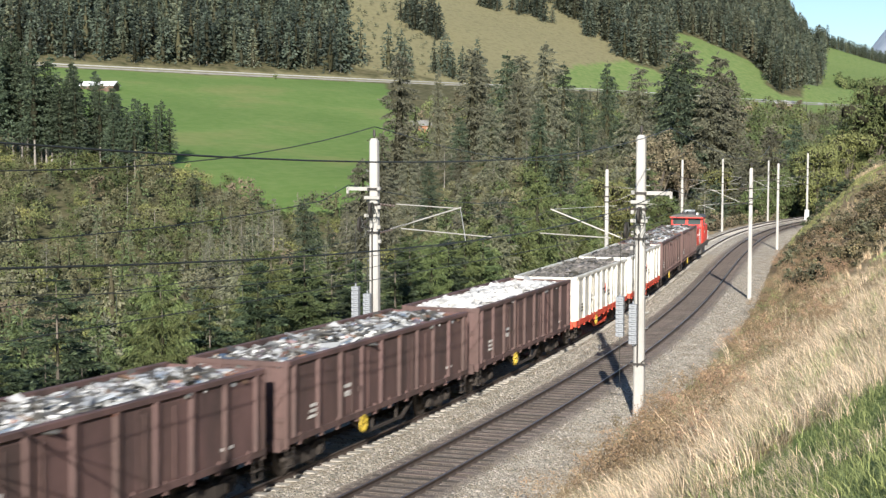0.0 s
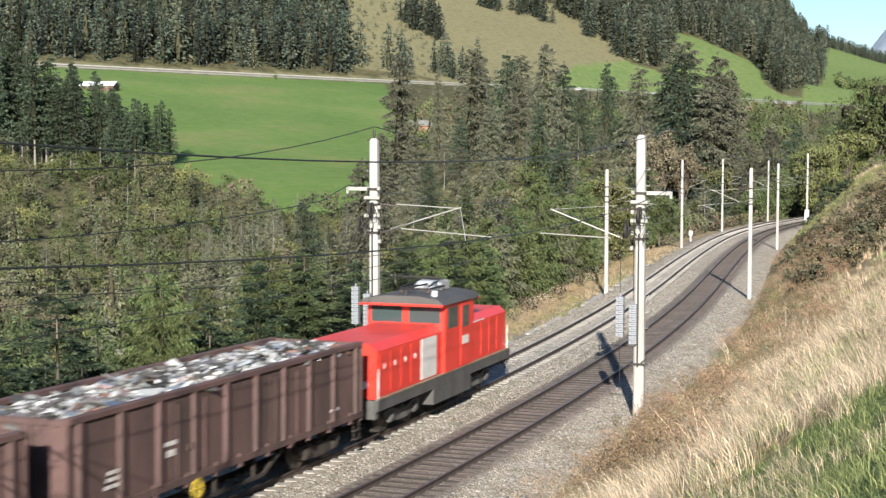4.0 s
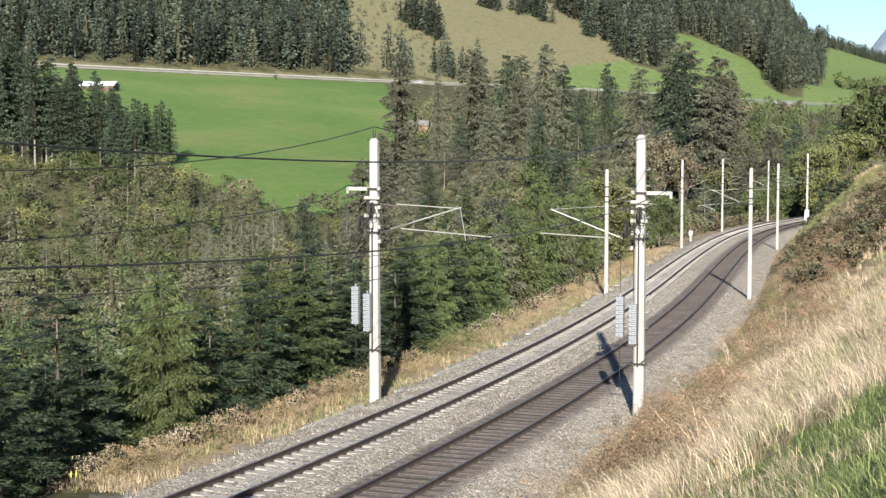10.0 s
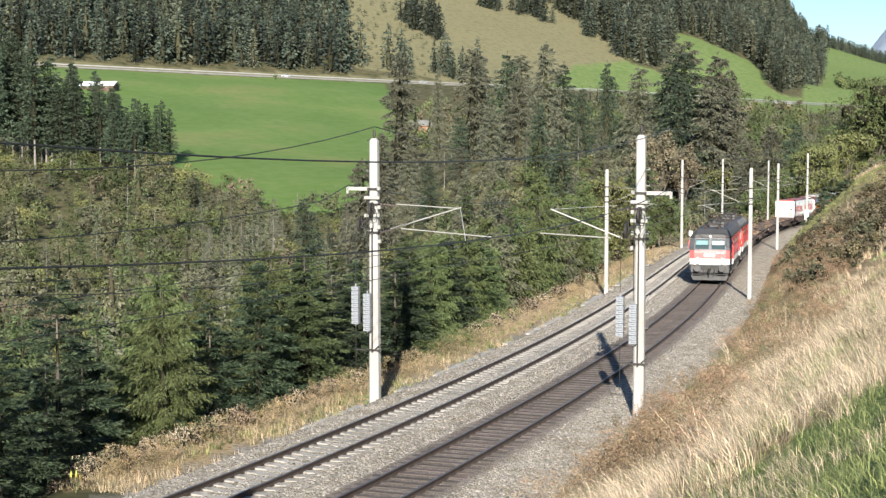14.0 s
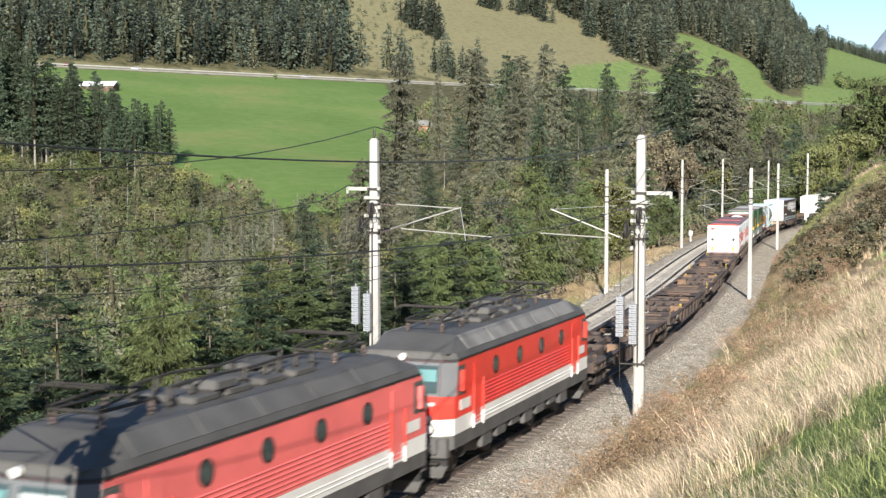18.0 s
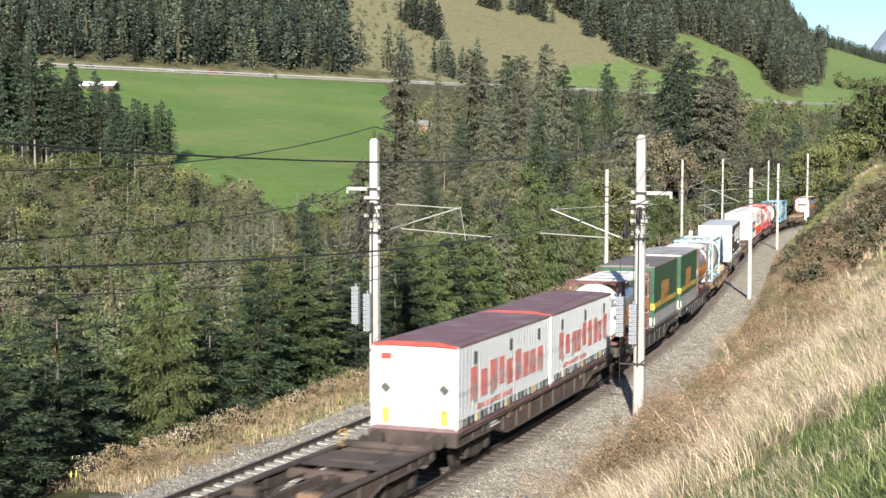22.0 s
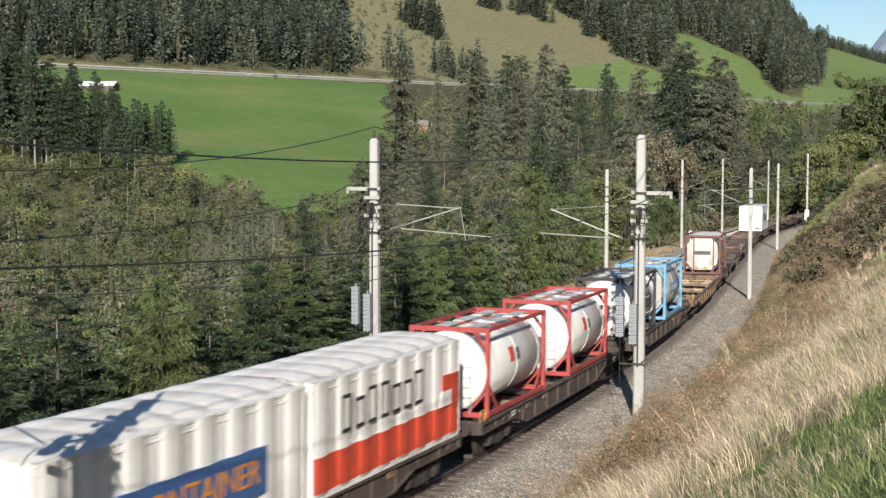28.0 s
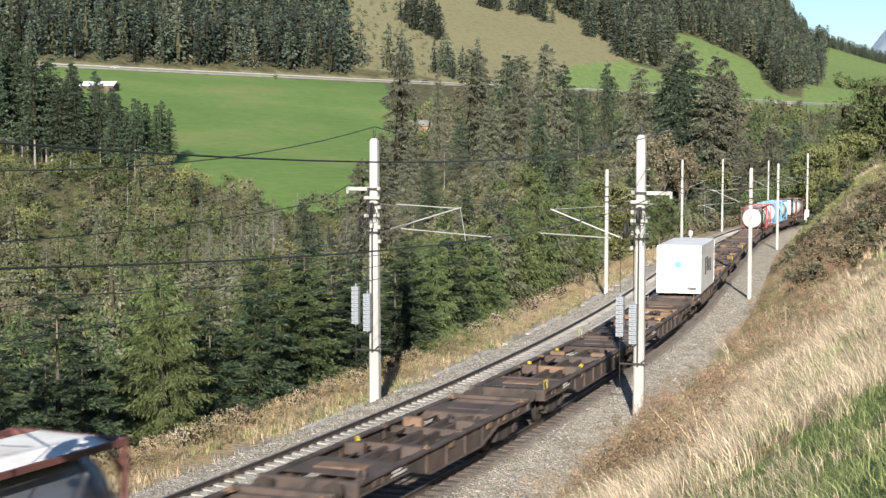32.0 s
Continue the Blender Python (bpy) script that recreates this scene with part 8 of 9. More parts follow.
def wood_of(name, x, y, shapes, sizes, material, label, seed, sink=0.3, category="woodland"):
    """Many far trees in one mesh."""
    g = np.random.default_rng(seed)
    z = height(x, y)
    vs, qs, ms, tones, off = [], [], [], [], 0
    pick = g.integers(0, len(shapes), len(x))
    for j, shape in enumerate(shapes):
        v0, q0, m0 = shape[:3]
        idx = np.where(pick == j)[0]
        if not len(idx):
            continue
        sc = g.uniform(*sizes, len(idx))
        a = g.uniform(0, 2 * np.pi, len(idx))
        c, s = np.cos(a) * sc, np.sin(a) * sc
        vx = v0[None, :, 0] * c[:, None] - v0[None, :, 1] * s[:, None] + x[idx, None]
        vy = v0[None, :, 0] * s[:, None] + v0[None, :, 1] * c[:, None] + y[idx, None]
        vz = v0[None, :, 2] * sc[:, None] + z[idx, None] - sink
        vs.append(np.stack([vx, vy, vz], -1).reshape(-1, 3))
        qs.append((q0[None] + (np.arange(len(idx)) * len(v0))[:, None, None] + off).reshape(-1, 4))
        ms.append(np.tile(m0, len(idx)))
        tones.append(np.repeat(np.clip(g.normal(size=len(idx)) * 0.2, -0.4, 0.45), len(v0)))
        off += len(idx) * len(v0)
    mesh = crown_mesh(name, (np.concatenate(vs), np.concatenate(qs), np.concatenate(ms)), material)
    mesh.attributes.new("tone", "FLOAT", "POINT").data.foreach_set("value", np.concatenate(tones).astype(np.float32))
    return tagged(new(name, mesh), label, category, kind="stuff")


far_shapes = [feather_crown(22, 5.0, 14, 5, 4, 1, 60 + i, low=0.06, droop=0.35, ragged=0.32, power=0.85, tuft=1.9, slim=0.5, core=0.5, gaps=0.06, hang=0.3, let=0.3) for i in range(6)]
stem = np.array([(-0.16, -1.2, 0), (0.16, -1.2, 0), (0.05, -0.6, 9), (-0.05, -0.6, 9)], float)
stem_q = np.array([(0, 1, 2, 3)])


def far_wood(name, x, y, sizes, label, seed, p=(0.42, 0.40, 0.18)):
    """A far forest in three shades of green, all greyed for haze."""
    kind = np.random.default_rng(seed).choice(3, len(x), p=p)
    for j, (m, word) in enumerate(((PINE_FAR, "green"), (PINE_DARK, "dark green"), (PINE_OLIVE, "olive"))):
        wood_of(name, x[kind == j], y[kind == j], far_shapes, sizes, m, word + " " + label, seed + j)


x, y = scatter(WOOD_LEFT, 9.2, 1)
k = (x / y > -0.33) & (y < np.interp(x, ROAD_X, ROAD_Y) + 235)
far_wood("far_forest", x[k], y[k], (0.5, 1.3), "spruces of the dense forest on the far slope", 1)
edge = k & (y < np.interp(x, ROAD_X, ROAD_Y) + 34)
wood_of("forest_trunks", x[edge], y[edge], [(stem, stem_q, np.zeros(1, int))], (0.7, 1.1), BARK_PALE, "pale trunks at the forest edge", 1)
x, y = scatter(WOOD_RIGHT, 10.2, 2)
# larger share of the lighter olive tone, standing in for haze on this farther hill
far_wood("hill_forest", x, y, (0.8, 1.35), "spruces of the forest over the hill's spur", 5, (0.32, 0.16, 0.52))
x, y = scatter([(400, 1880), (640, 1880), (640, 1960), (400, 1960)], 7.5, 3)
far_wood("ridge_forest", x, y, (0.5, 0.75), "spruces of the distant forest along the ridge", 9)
# clumps on the stubble hill and above the road
for cx, cy, rx, ry, n in ((-19, 940, 4, 12, 14), (-8, 918, 5, 10, 13), (60, 1062, 14, 12, 16), (32, 1056, 10, 8, 10), (-28, 800, 10, 12, 6), (12, 812, 12, 8, 8), (100, 1035, 3, 6, 5)):
    g = np.random.default_rng(n)
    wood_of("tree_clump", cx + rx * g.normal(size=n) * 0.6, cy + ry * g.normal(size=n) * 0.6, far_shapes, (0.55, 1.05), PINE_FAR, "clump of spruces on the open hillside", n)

# the hedge between the two upper meadows
f = np.linspace(0, 1, 34)
g = np.random.default_rng(91)
hedge_shapes = [clump_crown(5.0, 2.6, 9, 24, 300 + i, size=0.6, low=0.0)[:3] for i in range(3)]
wood_of("hedge", 373 - 36 * f + g.normal(size=34) * 2, 1440 - 236 * f + g.normal(size=34) * 3, hedge_shapes, (1.2, 2.4), BROAD, "green hedge between two upper meadows", 92, 0.3, "hedge")
# rows of hay tufts on the stubble and low scrub on the cleared slope
g = np.random.default_rng(77)
KINDS = ((BROAD, "green"), (OLIVE_LEAF, "olive"), (GREY_LEAF, "grey-green"), (YELLOW_LEAF, "yellowing"), (BROWN_LEAF, "brown"))
bush_shapes = {m: [clump_crown(5.0, 2.3, 13, 58, 70 + 7 * j + i, size=0.22, low=0.02, core=0.30)[:3] for i in range(3)] for j, (m, _) in enumerate(KINDS)}
tree_shapes = {m: [clump_crown(11.0, 4.0, 15, 44, 170 + 7 * j + i, size=0.46, low=0.10, core=0.35)[:3] for i in range(3)] for j, (m, _) in enumerate(KINDS)}
slim = [conifer_crown(11, 2.7, 12, 5, 6, 80 + i, low=0.06, ragged=0.4, slim=0.34, core=0.5, gaps=0.06) for i in range(3)]
tx, ty = [], []
for x0, x1, y0, y1, nx, ny in ((22, 66, 985, 1040, 13, 5), (44, 70, 905, 945, 10, 5)):
    gx, gy = np.meshgrid(np.linspace(x0, x1, nx), np.linspace(y0, y1, ny))
    tx.append((gx + 0.12 * (gy - y0)).ravel())
    ty.append(gy.ravel())
tx, ty = np.concatenate(tx), np.concatenate(ty)
wood_of("hay_tufts", tx + g.normal(size=len(tx)) * 0.3, ty + g.normal(size=len(tx)) * 0.6, [clump_crown(5.0, 2.3, 3, 8, 76, size=1.4, low=0.0)[:3]], (0.14, 0.22), BROWN_LEAF, "rows of small brown tufts on the stubble hill", 78, 0.0, "tufts")
tx, ty = scatter([(-40, 782), (-58, 850), (-66, 960), (-30, 990), (-8, 880), (12, 800)], 9.0, 79)
wood_of("scrub", tx, ty, bush_shapes[GREY_LEAF], (0.3, 1.0), GREY_LEAF, "low grey-green scrub on the cleared slope", 80)
tx, ty = -79 + g.normal(size=3), 717 + g.normal(size=3) * 0.5
wood_of("roadside_bush", tx, ty, bush_shapes[BROAD], (0.4, 0.6), BROAD, "single dark bush below the far road", 81, 0.1, "bush")
SLOPE = [(-135, 400), (-118, 300), (-95, 215), (-60, 165), (-18, 165), (-12, 330), (-20, 372), (-42, 368), (-64, 398), (-95, 440), (-118, 440)]
x, y = scatter(SLOPE, 6.1, 4)
g = np.random.default_rng(5)
lush = ripple(x, y, 17, 7) + 0.6 * ripple(x, y, 7, 8) + 0.5 * (y > 250) > 0.15
kind = np.where(lush, g.choice(7, len(x), p=[0.50, 0.16, 0.10, 0.10, 0.02, 0.08, 0.04]), g.choice(7, len(x), p=[0.08, 0.32, 0.36, 0.03, 0.08, 0.06, 0.07]))
for j, (m, word) in enumerate(KINDS):
    wood_of("brushwood", x[kind == j], y[kind == j], bush_shapes[m], (0.5, 1.9), m, word + " brushwood covering the far valley slope", 10 + j)
wood_of("slope_spruces", x[kind == 5], y[kind == 5], slim, (0.4, 1.1), SPRUCE, "scattered spruces on the brushy slope", 15)
wood_of("slope_larches", x[kind == 6], y[kind == 6], slim, (0.5, 1.1), GREY_LEAF, "scattered larches on the brushy slope", 16)
VALLEY = [(-16, 190), (-14, 340), (100, 400), (100, 330), (60, 250), (22, 170), (-2, 150)]
x, y = scatter(VALLEY, 6.2, 14)
_, u = line_coords(x, y)
x, y = x[u < -15], y[u < -15]
kind = np.random.default_rng(15).choice(3, len(x), p=[0.40, 0.3, 0.3])
for j, (m, word) in enumerate(KINDS[:3]):
    wood_of("valley_brush", x[kind == j], y[kind == j], bush_shapes[m], (0.6, 1.7), m, word + " brush on the valley floor", 60 + j)
# woods between the valley and the road
BEYOND = [(-14, 450), (-14, 560), (10, 640), (60, 690), (120, 740), (190, 790), (330, 900), (330, 560), (150, 430), (60, 420)]
x, y = scatter(BEYOND, 10.5, 6)
g = np.random.default_rng(6)
kind = g.choice(7, len(x), p=[0.32, 0.15, 0.16, 0.05, 0.03, 0.22, 0.07])
for j, (m, word) in enumerate(KINDS):
    wood_of("broadleaf_wood", x[kind == j], y[kind == j], tree_shapes[m], (0.6, 1.4), m, word + " broadleaf trees beyond the railway bend", 20 + j)
wood_of("spruce_wood", x[kind == 5], y[kind == 5], [(v * 1.6, q, m) for v, q, m in slim], (0.5, 0.85), SPRUCE_DULL, "mixed spruces beyond the railway bend", 25)
wood_of("larch_wood", x[kind == 6], y[kind == 6], [(v * 1.5, q, m) for v, q, m in slim], (0.4, 0.8), LARCH, "yellowish larches beyond the railway bend", 26)

# broadleaf trees and bushes near the line
green_tree = broadleaf("broadleaf_tree", 10.0, 3.6, 46, 260, 91, BROAD, "green broadleaf tree beside the railway", size=0.17, low=0.12)
yellow_tree = broadleaf("broadleaf_tree", 10.0, 3.2, 42, 260, 92, YELLOW_LEAF, "yellowing broadleaf tree beside the railway", size=0.17, low=0.12)
brown_tree = broadleaf("broadleaf_tree", 10.0, 3.6, 40, 200, 93, BROWN_LEAF, "rust-brown broadleaf tree in autumn leaf", size=0.2, low=0.15)
G_BROAD = "broadleaf trees along the railway"
for k, s, u, h in ((yellow_tree, 280, -8, 16), (yellow_tree, 288, -11, 15), (yellow_tree, 297, -8, 19), (green_tree, 312, -7.5, 28), (green_tree, 316, -12, 24), (green_tree, 295, -14, 18), (green_tree, 325, -8, 22), (green_tree, 272, -13, 12),
                   (yellow_tree, 118, -24, 12),  (yellow_tree, 150, -40, 13),
                   (green_tree, 215, -26, 12), (yellow_tree, 235, -30, 13), (green_tree, 255, -28, 14), (green_tree, 190, -35, 14), (brown_tree, 205, -20, 8), (green_tree, 285, -22, 13), (yellow_tree, 300, -30, 14), (green_tree, 320, -22, 14), (green_tree, 270, -14, 9)):
    x, y, z, th = on_line(s, u)
    plant(k, used, float(x), float(y), h / 10.0, G_BROAD, -0.2)
olive_bush = [broadleaf("bush", 2.4, 1.7, 14, 26, 95 + i, (BANK_LEAF, BROWN_LEAF, GREY_LEAF)[i], ("olive-brown", "rust-brown", "grey-green")[i] + " bush on the railway bank", stems=2, size=0.20, low=0.0) for i in range(3)]
brown_crown = broadleaf("broadleaf_tree", 26.0, 6.5, 50, 170, 94, BROWN_LEAF, "tall rust-brown broadleaf tree among spruces", size=0.34, low=0.3)
for k, x, y, top, high in ((brown_crown, 44.5, 316, 10.8, 26.0), (brown_crown, 50.5, 322, 7.5, 26.0), (yellow_tree, 16.4, 150, 5.2, 10.0), (green_tree, 24.6, 172, 1.6, 10.0), (green_tree, 22.0, 166, -0.5, 10.0), (green_tree, 27.5, 178, 0.0, 10.0), (yellow_tree, 57.0, 306, 3.0, 10.0), (yellow_tree, 70.0, 330, 5.0, 10.0), (green_tree, -10.5, 580, 18.0, 10.0), (green_tree, -17.0, 590, 20.5, 10.0), (green_tree, -2.0, 585, 15.5, 10.0)):
    plant(k, used, x, y, (top - ground_z(x, y)) / high, G_BROAD, -0.2)
G_BUSH = "bushes along the railway"
random.seed(8)
for i in range(120):
    s = random.uniform(112, 215)
    u = random.uniform(8.8, 18)
    if 138 < s < 178:
        s -= 26 if s < 164 else 52
    x, y, z, th = on_line(s, u)
    plant(random.choice((olive_bush[0], olive_bush[2], olive_bush[1], olive_bush[2])), used, float(x), float(y), random.uniform(0.25, 0.42), G_BUSH, wide=1.5)
for i in range(95):
    s = random.uniform(76, 120)
    u = random.uniform(9.6, 18.5) + (1.2 if s < 90 else 0)
    x, y, z, th = on_line(s, u)
    plant(random.choice((olive_bush[0], olive_bush[0], olive_bush[0], olive_bush[1], olive_bush[2])), used, float(x), float(y), random.uniform(0.35, 0.75), G_BUSH)
# leaf colour darkened in place of the tree's shade on these shrubs
shade_bush = broadleaf("bush", 2.4, 1.7, 14, 40, 99, SPRUCE_SHADED, "green shrub at the foot of a tree, coloured dark for its shade", stems=2, size=0.20, low=0.0)
for x, y, high in ((39.0, 163, 0.8), (39.6, 163, 0.8), (40.3, 163, 1.0), (41.0, 163, 1.4), (41.6, 163, 2.1), (42.0, 162, 2.2), (42.8, 162, 1.2), (43.1, 161, 1.2), (42.8, 162, 1.0), (43.3, 161, 1.0)):
    plant(shade_bush, used, x, y, high / 2.4, G_BUSH)
for i in range(14):
    s = random.uniform(200, 240)
    u = random.uniform(12.5, 17)
    x, y, z, th = on_line(s, u)
    plant(random.choice(olive_bush), used, float(x), float(y), random.uniform(0.5, 1.1), G_BUSH)
for i in range(60):
    s = random.uniform(128, 262)
    u = -random.uniform(6.5, 12)
    x, y, z, th = on_line(s, u)
    plant(random.choice((olive_bush[0], olive_bush[1], olive_bush[1], olive_bush[2])), used, float(x), float(y), random.uniform(0.5, 1.2), G_BUSH)
WEED = leaf("dry_seed_heads", (0.400, 0.330, 0.255), 0.3)
dry_bush = [broadleaf("shrub", 2.4, 1.5, 16, 34, 120 + i, (WEED, BROWN_LEAF)[i], ("beige dry shrub gone to seed", "rust-brown dry shrub")[i] + " on the railway verge", stems=4, size=0.15, low=0.15) for i in range(2)]
for i in range(80):
    s = 27 + 80 * random.random() ** 1.3
    u = -random.uniform(5.0, 6.3)
    x, y, z, th = on_line(s, u)
    plant(dry_bush[0 if random.random() < 0.62 else 1], used, float(x), float(y), random.uniform(0.18, 0.42), "dry shrubs along the verge", wide=0.85)
for i in range(22):
    s = random.uniform(40, 128)
    u = -random.uniform(5.9, 7.6)
    x, y, z, th = on_line(s, u)
    plant(random.choice((olive_bush[0], olive_bush[2], olive_bush[2])), used, float(x), float(y), random.uniform(0.3, 0.6), G_BUSH)


# ---- grass ----
STRAW = leaf("dry_straw", (0.61, 0.53, 0.385), 0.45, 0.3)
STRAW_DULL = leaf("dull_straw", (0.30, 0.245, 0.165), 0.4, 0.25)
BRACKEN = leaf("withered_bracken", (0.268, 0.200, 0.126), 0.45, 0.3)
BEND_BLADE = leaf("yellow_green_blades", (0.185, 0.192, 0.085), 0.45, 0.3)
BLADE = leaf("green_blades", (0.220, 0.268, 0.112), 0.45, 0.35)


def blades(name, s, u, high, width, bend, material, label, seed, down=0.0, tuft=9, wide=0.09):
    """Grass blades of two bent pieces, gathered in tufts that each lean their own way, and down the slope by down."""
    g = np.random.default_rng(seed)
    s, u = s[::tuft], u[::tuft]
    k = np.repeat(np.arange(len(s)), tuft)
    n = len(k)
    own = ripple(s, u, 1.1, seed) * 1.6 + g.normal(size=len(s)) * 0.7
    size = (0.6 + 0.8 * g.random(len(s)))[k]
    r = g.uniform(0, 2 * np.pi, n)
    x, y, _, th = on_line(s[k] + wide * g.normal(size=n), u[k] + wide * g.normal(size=n))
    z = height(x, y)
    a = own[k] + np.pi
    flat = bend * (0.15 + 0.9 * g.random(n) ** 1.5)
    lean = np.stack([0.6 * np.cos(a) + 0.85 * np.cos(r), 0.6 * np.sin(a) + 0.85 * np.sin(r), np.zeros(n)], 1) * flat[:, None] - np.stack([np.cos(th), -np.sin(th), np.zeros(n)], 1) * down
    side = np.stack([np.cos(r * 3.1), np.sin(r * 3.1), np.zeros(n)], 1)
    h, w = high * size * (0.5 + 0.8 * g.random(n)), width * (0.6 + 0.8 * g.random(n))
    p0 = np.stack([x, y, z - 0.03], 1)
    droop = np.minimum(0.8, 0.38 * np.linalg.norm(lean, axis=1))
    rows = []
    for f, wf in ((0.0, 1.0), (0.55, 0.8), (1.0, 0.1)):
        c = p0 + lean * (h * f * f)[:, None] + np.array([0, 0, 1.0]) * (h * f * (1 - droop * f))[:, None]
        rows += [c - side * (w * wf / 2)[:, None], c + side * (w * wf / 2)[:, None]]
    v = np.stack(rows, 1).reshape(-1, 3)
    q = (np.arange(n)[:, None, None] * 6 + np.array([[0, 1, 3, 2], [2, 3, 5, 4]])[None]).reshape(-1, 4)
    mesh = quick_mesh(name, v, q, material)
    mesh.attributes.new("tone", "FLOAT", "POINT").data.foreach_set("value", np.repeat(np.clip(0.30 * g.normal(size=len(s)), -0.6, 0.4)[k], 6).astype(np.float32))
    return tagged(new(name, mesh), label, "grass", kind="stuff")


def patchy(s, u, size, seed, keep):
    """Keeps what falls into patches."""
    v = ripple(s, u * 1.7, size, seed) + 0.5 * ripple(s, u * 2.1, size * 0.37, seed + 3)
    return v > keep


g = np.random.default_rng(21)
n = 96000
s, u = 4 + 66 * g.random(n) ** 1.25, 8.6 + 9.4 * g.random(n)
k = (g.random(n) < np.interp(s, (40, 58), (1.0, 0.35))) & (u < lawn_edge(s) + 0.35 * g.normal(size=n)) & (u > 9.6 + 0.9 * g.normal(size=n)) & (patchy(s, u, 1.6, 2, -0.3) | (g.random(n) < 0.2))
blades("dry_grass", s[k], u[k], 0.50, 0.0108, 1.6, STRAW, "tangled pale dry grass on the railway bank", 22, 0.45, 11)
n = 44000
s, u = 4 + 66 * g.random(n) ** 1.25, 8.2 + 9.6 * g.random(n)
k = u < lawn_edge(s) + 0.3 * g.normal(size=n)
blades("dull_grass", s[k], u[k], 0.34, 0.011, 1.3, STRAW_DULL, "matted brownish grass on the railway bank", 32, 0.3)
n = 15000
s, u = 60 + 130 * g.random(n), 8.4 + 9.5 * g.random(n)
k = patchy(s, u, 2.6, 4, -0.5) & ((s < 138) | (s > 165))
blades("bank_grass", s[k], u[k], 0.42, 0.05, 1.0, STRAW_DULL, "dry yellow grass further along the bank", 23, 0.2)
n = 9000
s, u = 136 + 26 * g.random(n), 8.6 + 9.6 * g.random(n)
k = s > 141 + 2.5 * g.normal(size=n)
blades("bend_grass", s[k], u[k], 0.20, 0.055, 1.2, BEND_BLADE, "short yellow-green grass on the bank at the bend", 33, 0.2)
n = 68000
s, u = 5 + 30 * g.random(n) ** 1.2, 14.4 + 6.5 * g.random(n)
k = u > lawn_edge(s) + 0.45 * g.normal(size=n)
blades("green_grass", s[k], u[k], 0.17, 0.0092, 1.9, BLADE, "lush green meadow grass at the top of the bank", 24, 0.2)
n = 30000
s, u = 5 + 30 * g.random(n) ** 1.2, 14.2 + 6 * g.random(n)
k = (u > lawn_edge(s) - 0.5) & patchy(s, u, 1.2, 6, 0.05)
blades("mixed_dry_blades", s[k], u[k], 0.26, 0.007, 1.3, STRAW, "dry stalks lying in the green grass", 25, 0.3)
n = 16000
s, u = 10 + 30 * g.random(n), 13.4 + 3.8 * g.random(n)
k = (u < lawn_edge(s)) & patchy(s, u, 0.9, 9, 0.0)
blades("edge_green_tufts", s[k], u[k], 0.24, 0.009, 1.2, BLADE, "olive-green tufts where dry grass meets the meadow", 26, 0.2)
n = 20000
s, u = 10 + 64 * g.random(n), 9.0 + 6.4 * g.random(n)
k = patchy(s, u, 2.5, 8, 0.05)
blades("bank_green_tufts", s[k], u[k], 0.30, 0.013, 1.1, BLADE, "green tufts among the dry grass", 27, 0.2)
n = 24000
s, u = 26.6 + 130 * g.random(n) ** 1.3, -2.8 - 2.9 * g.random(n)
k = patchy(s, u, 1.8, 14, -0.6)
blades("verge_grass", s[k], u[k], 0.28, 0.018, 1.2, STRAW_DULL, "dry straw-coloured grass on the verge", 28, 0.0)
n = 9000
s, u = 26 + 98 * g.random(n), -2.8 - 2.0 * g.random(n)
k = patchy(s, u, 3.4, 12, 0.0)
blades("verge_green", s[k], u[k], 0.22, 0.025, 1.1, BLADE, "green grass tufts on the verge", 30, 0.0)
n = 220
s, u = 14 + 46 * g.random(n), 8.5 + 6.5 * g.random(n)
blades("tall_stalks", s, u, 1.15, 0.012, 0.6, STRAW, "single tall dry stalks", 31, 0.4)

# withered bracken and herbs in low clumps
fern_shapes = [clump_crown(0.75, 0.6, 10, 55, 200 + i, size=0.031, low=0.0, flat=0.7, core=0.0)[:3] for i in range(5)]


def fern_patch(name, n, s0, s1, u0, u1, material, sizes, label, seed, keep, category="bracken"):
    g = np.random.default_rng(seed)
    s, u = s0 + (s1 - s0) * g.random(n) ** 1.2, u0 + (u1 - u0) * g.random(n) ** 1.3
    k = patchy(s, u, 3.0, seed, keep)
    x, y, _, _ = on_line(s[k], u[k])
    wood_of(name, x, y, fern_shapes, sizes, material, label, seed, 0.05, category)


fern_patch("bracken", 540, 22, 125, 8.2, 13.4, BRACKEN, (0.6, 1.75), "withered brown bracken at the foot of the bank", 41, -0.1)
fern_patch("bank_herbs", 420, 20, 110, 8.0, 13.0, OLIVE_LEAF, (0.4, 1.0), "olive herbs among the bracken", 42, 0.0, "herbs")
fern_patch("bank_green_herbs", 180, 30, 100, 8.2, 12.0, BLADE, (0.4, 0.9), "fresh green herbs among the bracken", 43, 0.3, "herbs")
fern_patch("verge_bracken", 420, 28, 150, -4.7, -6.8, BRACKEN, (0.5, 1.2), "withered brown bracken along the verge", 44, -0.35)
fern_patch("verge_straw_herbs", 240, 28, 150, -4.0, -6.2, STRAW_DULL, (0.4, 1.0), "pale seed-headed herbs along the verge", 45, -0.2, "herbs")
fern_patch("verge_green_herbs", 300, 2, 130, -5.2, -8.2, BROAD, (0.5, 1.4), "green herbs along the verge", 46, 0.1, "herbs")
fern_patch("verge_bush", 22, 57.5, 64, -4.4, -6.4, BROAD, (0.9, 1.6), "leafy green bushes on the verge beside the mast", 47, -9.0, "bush")


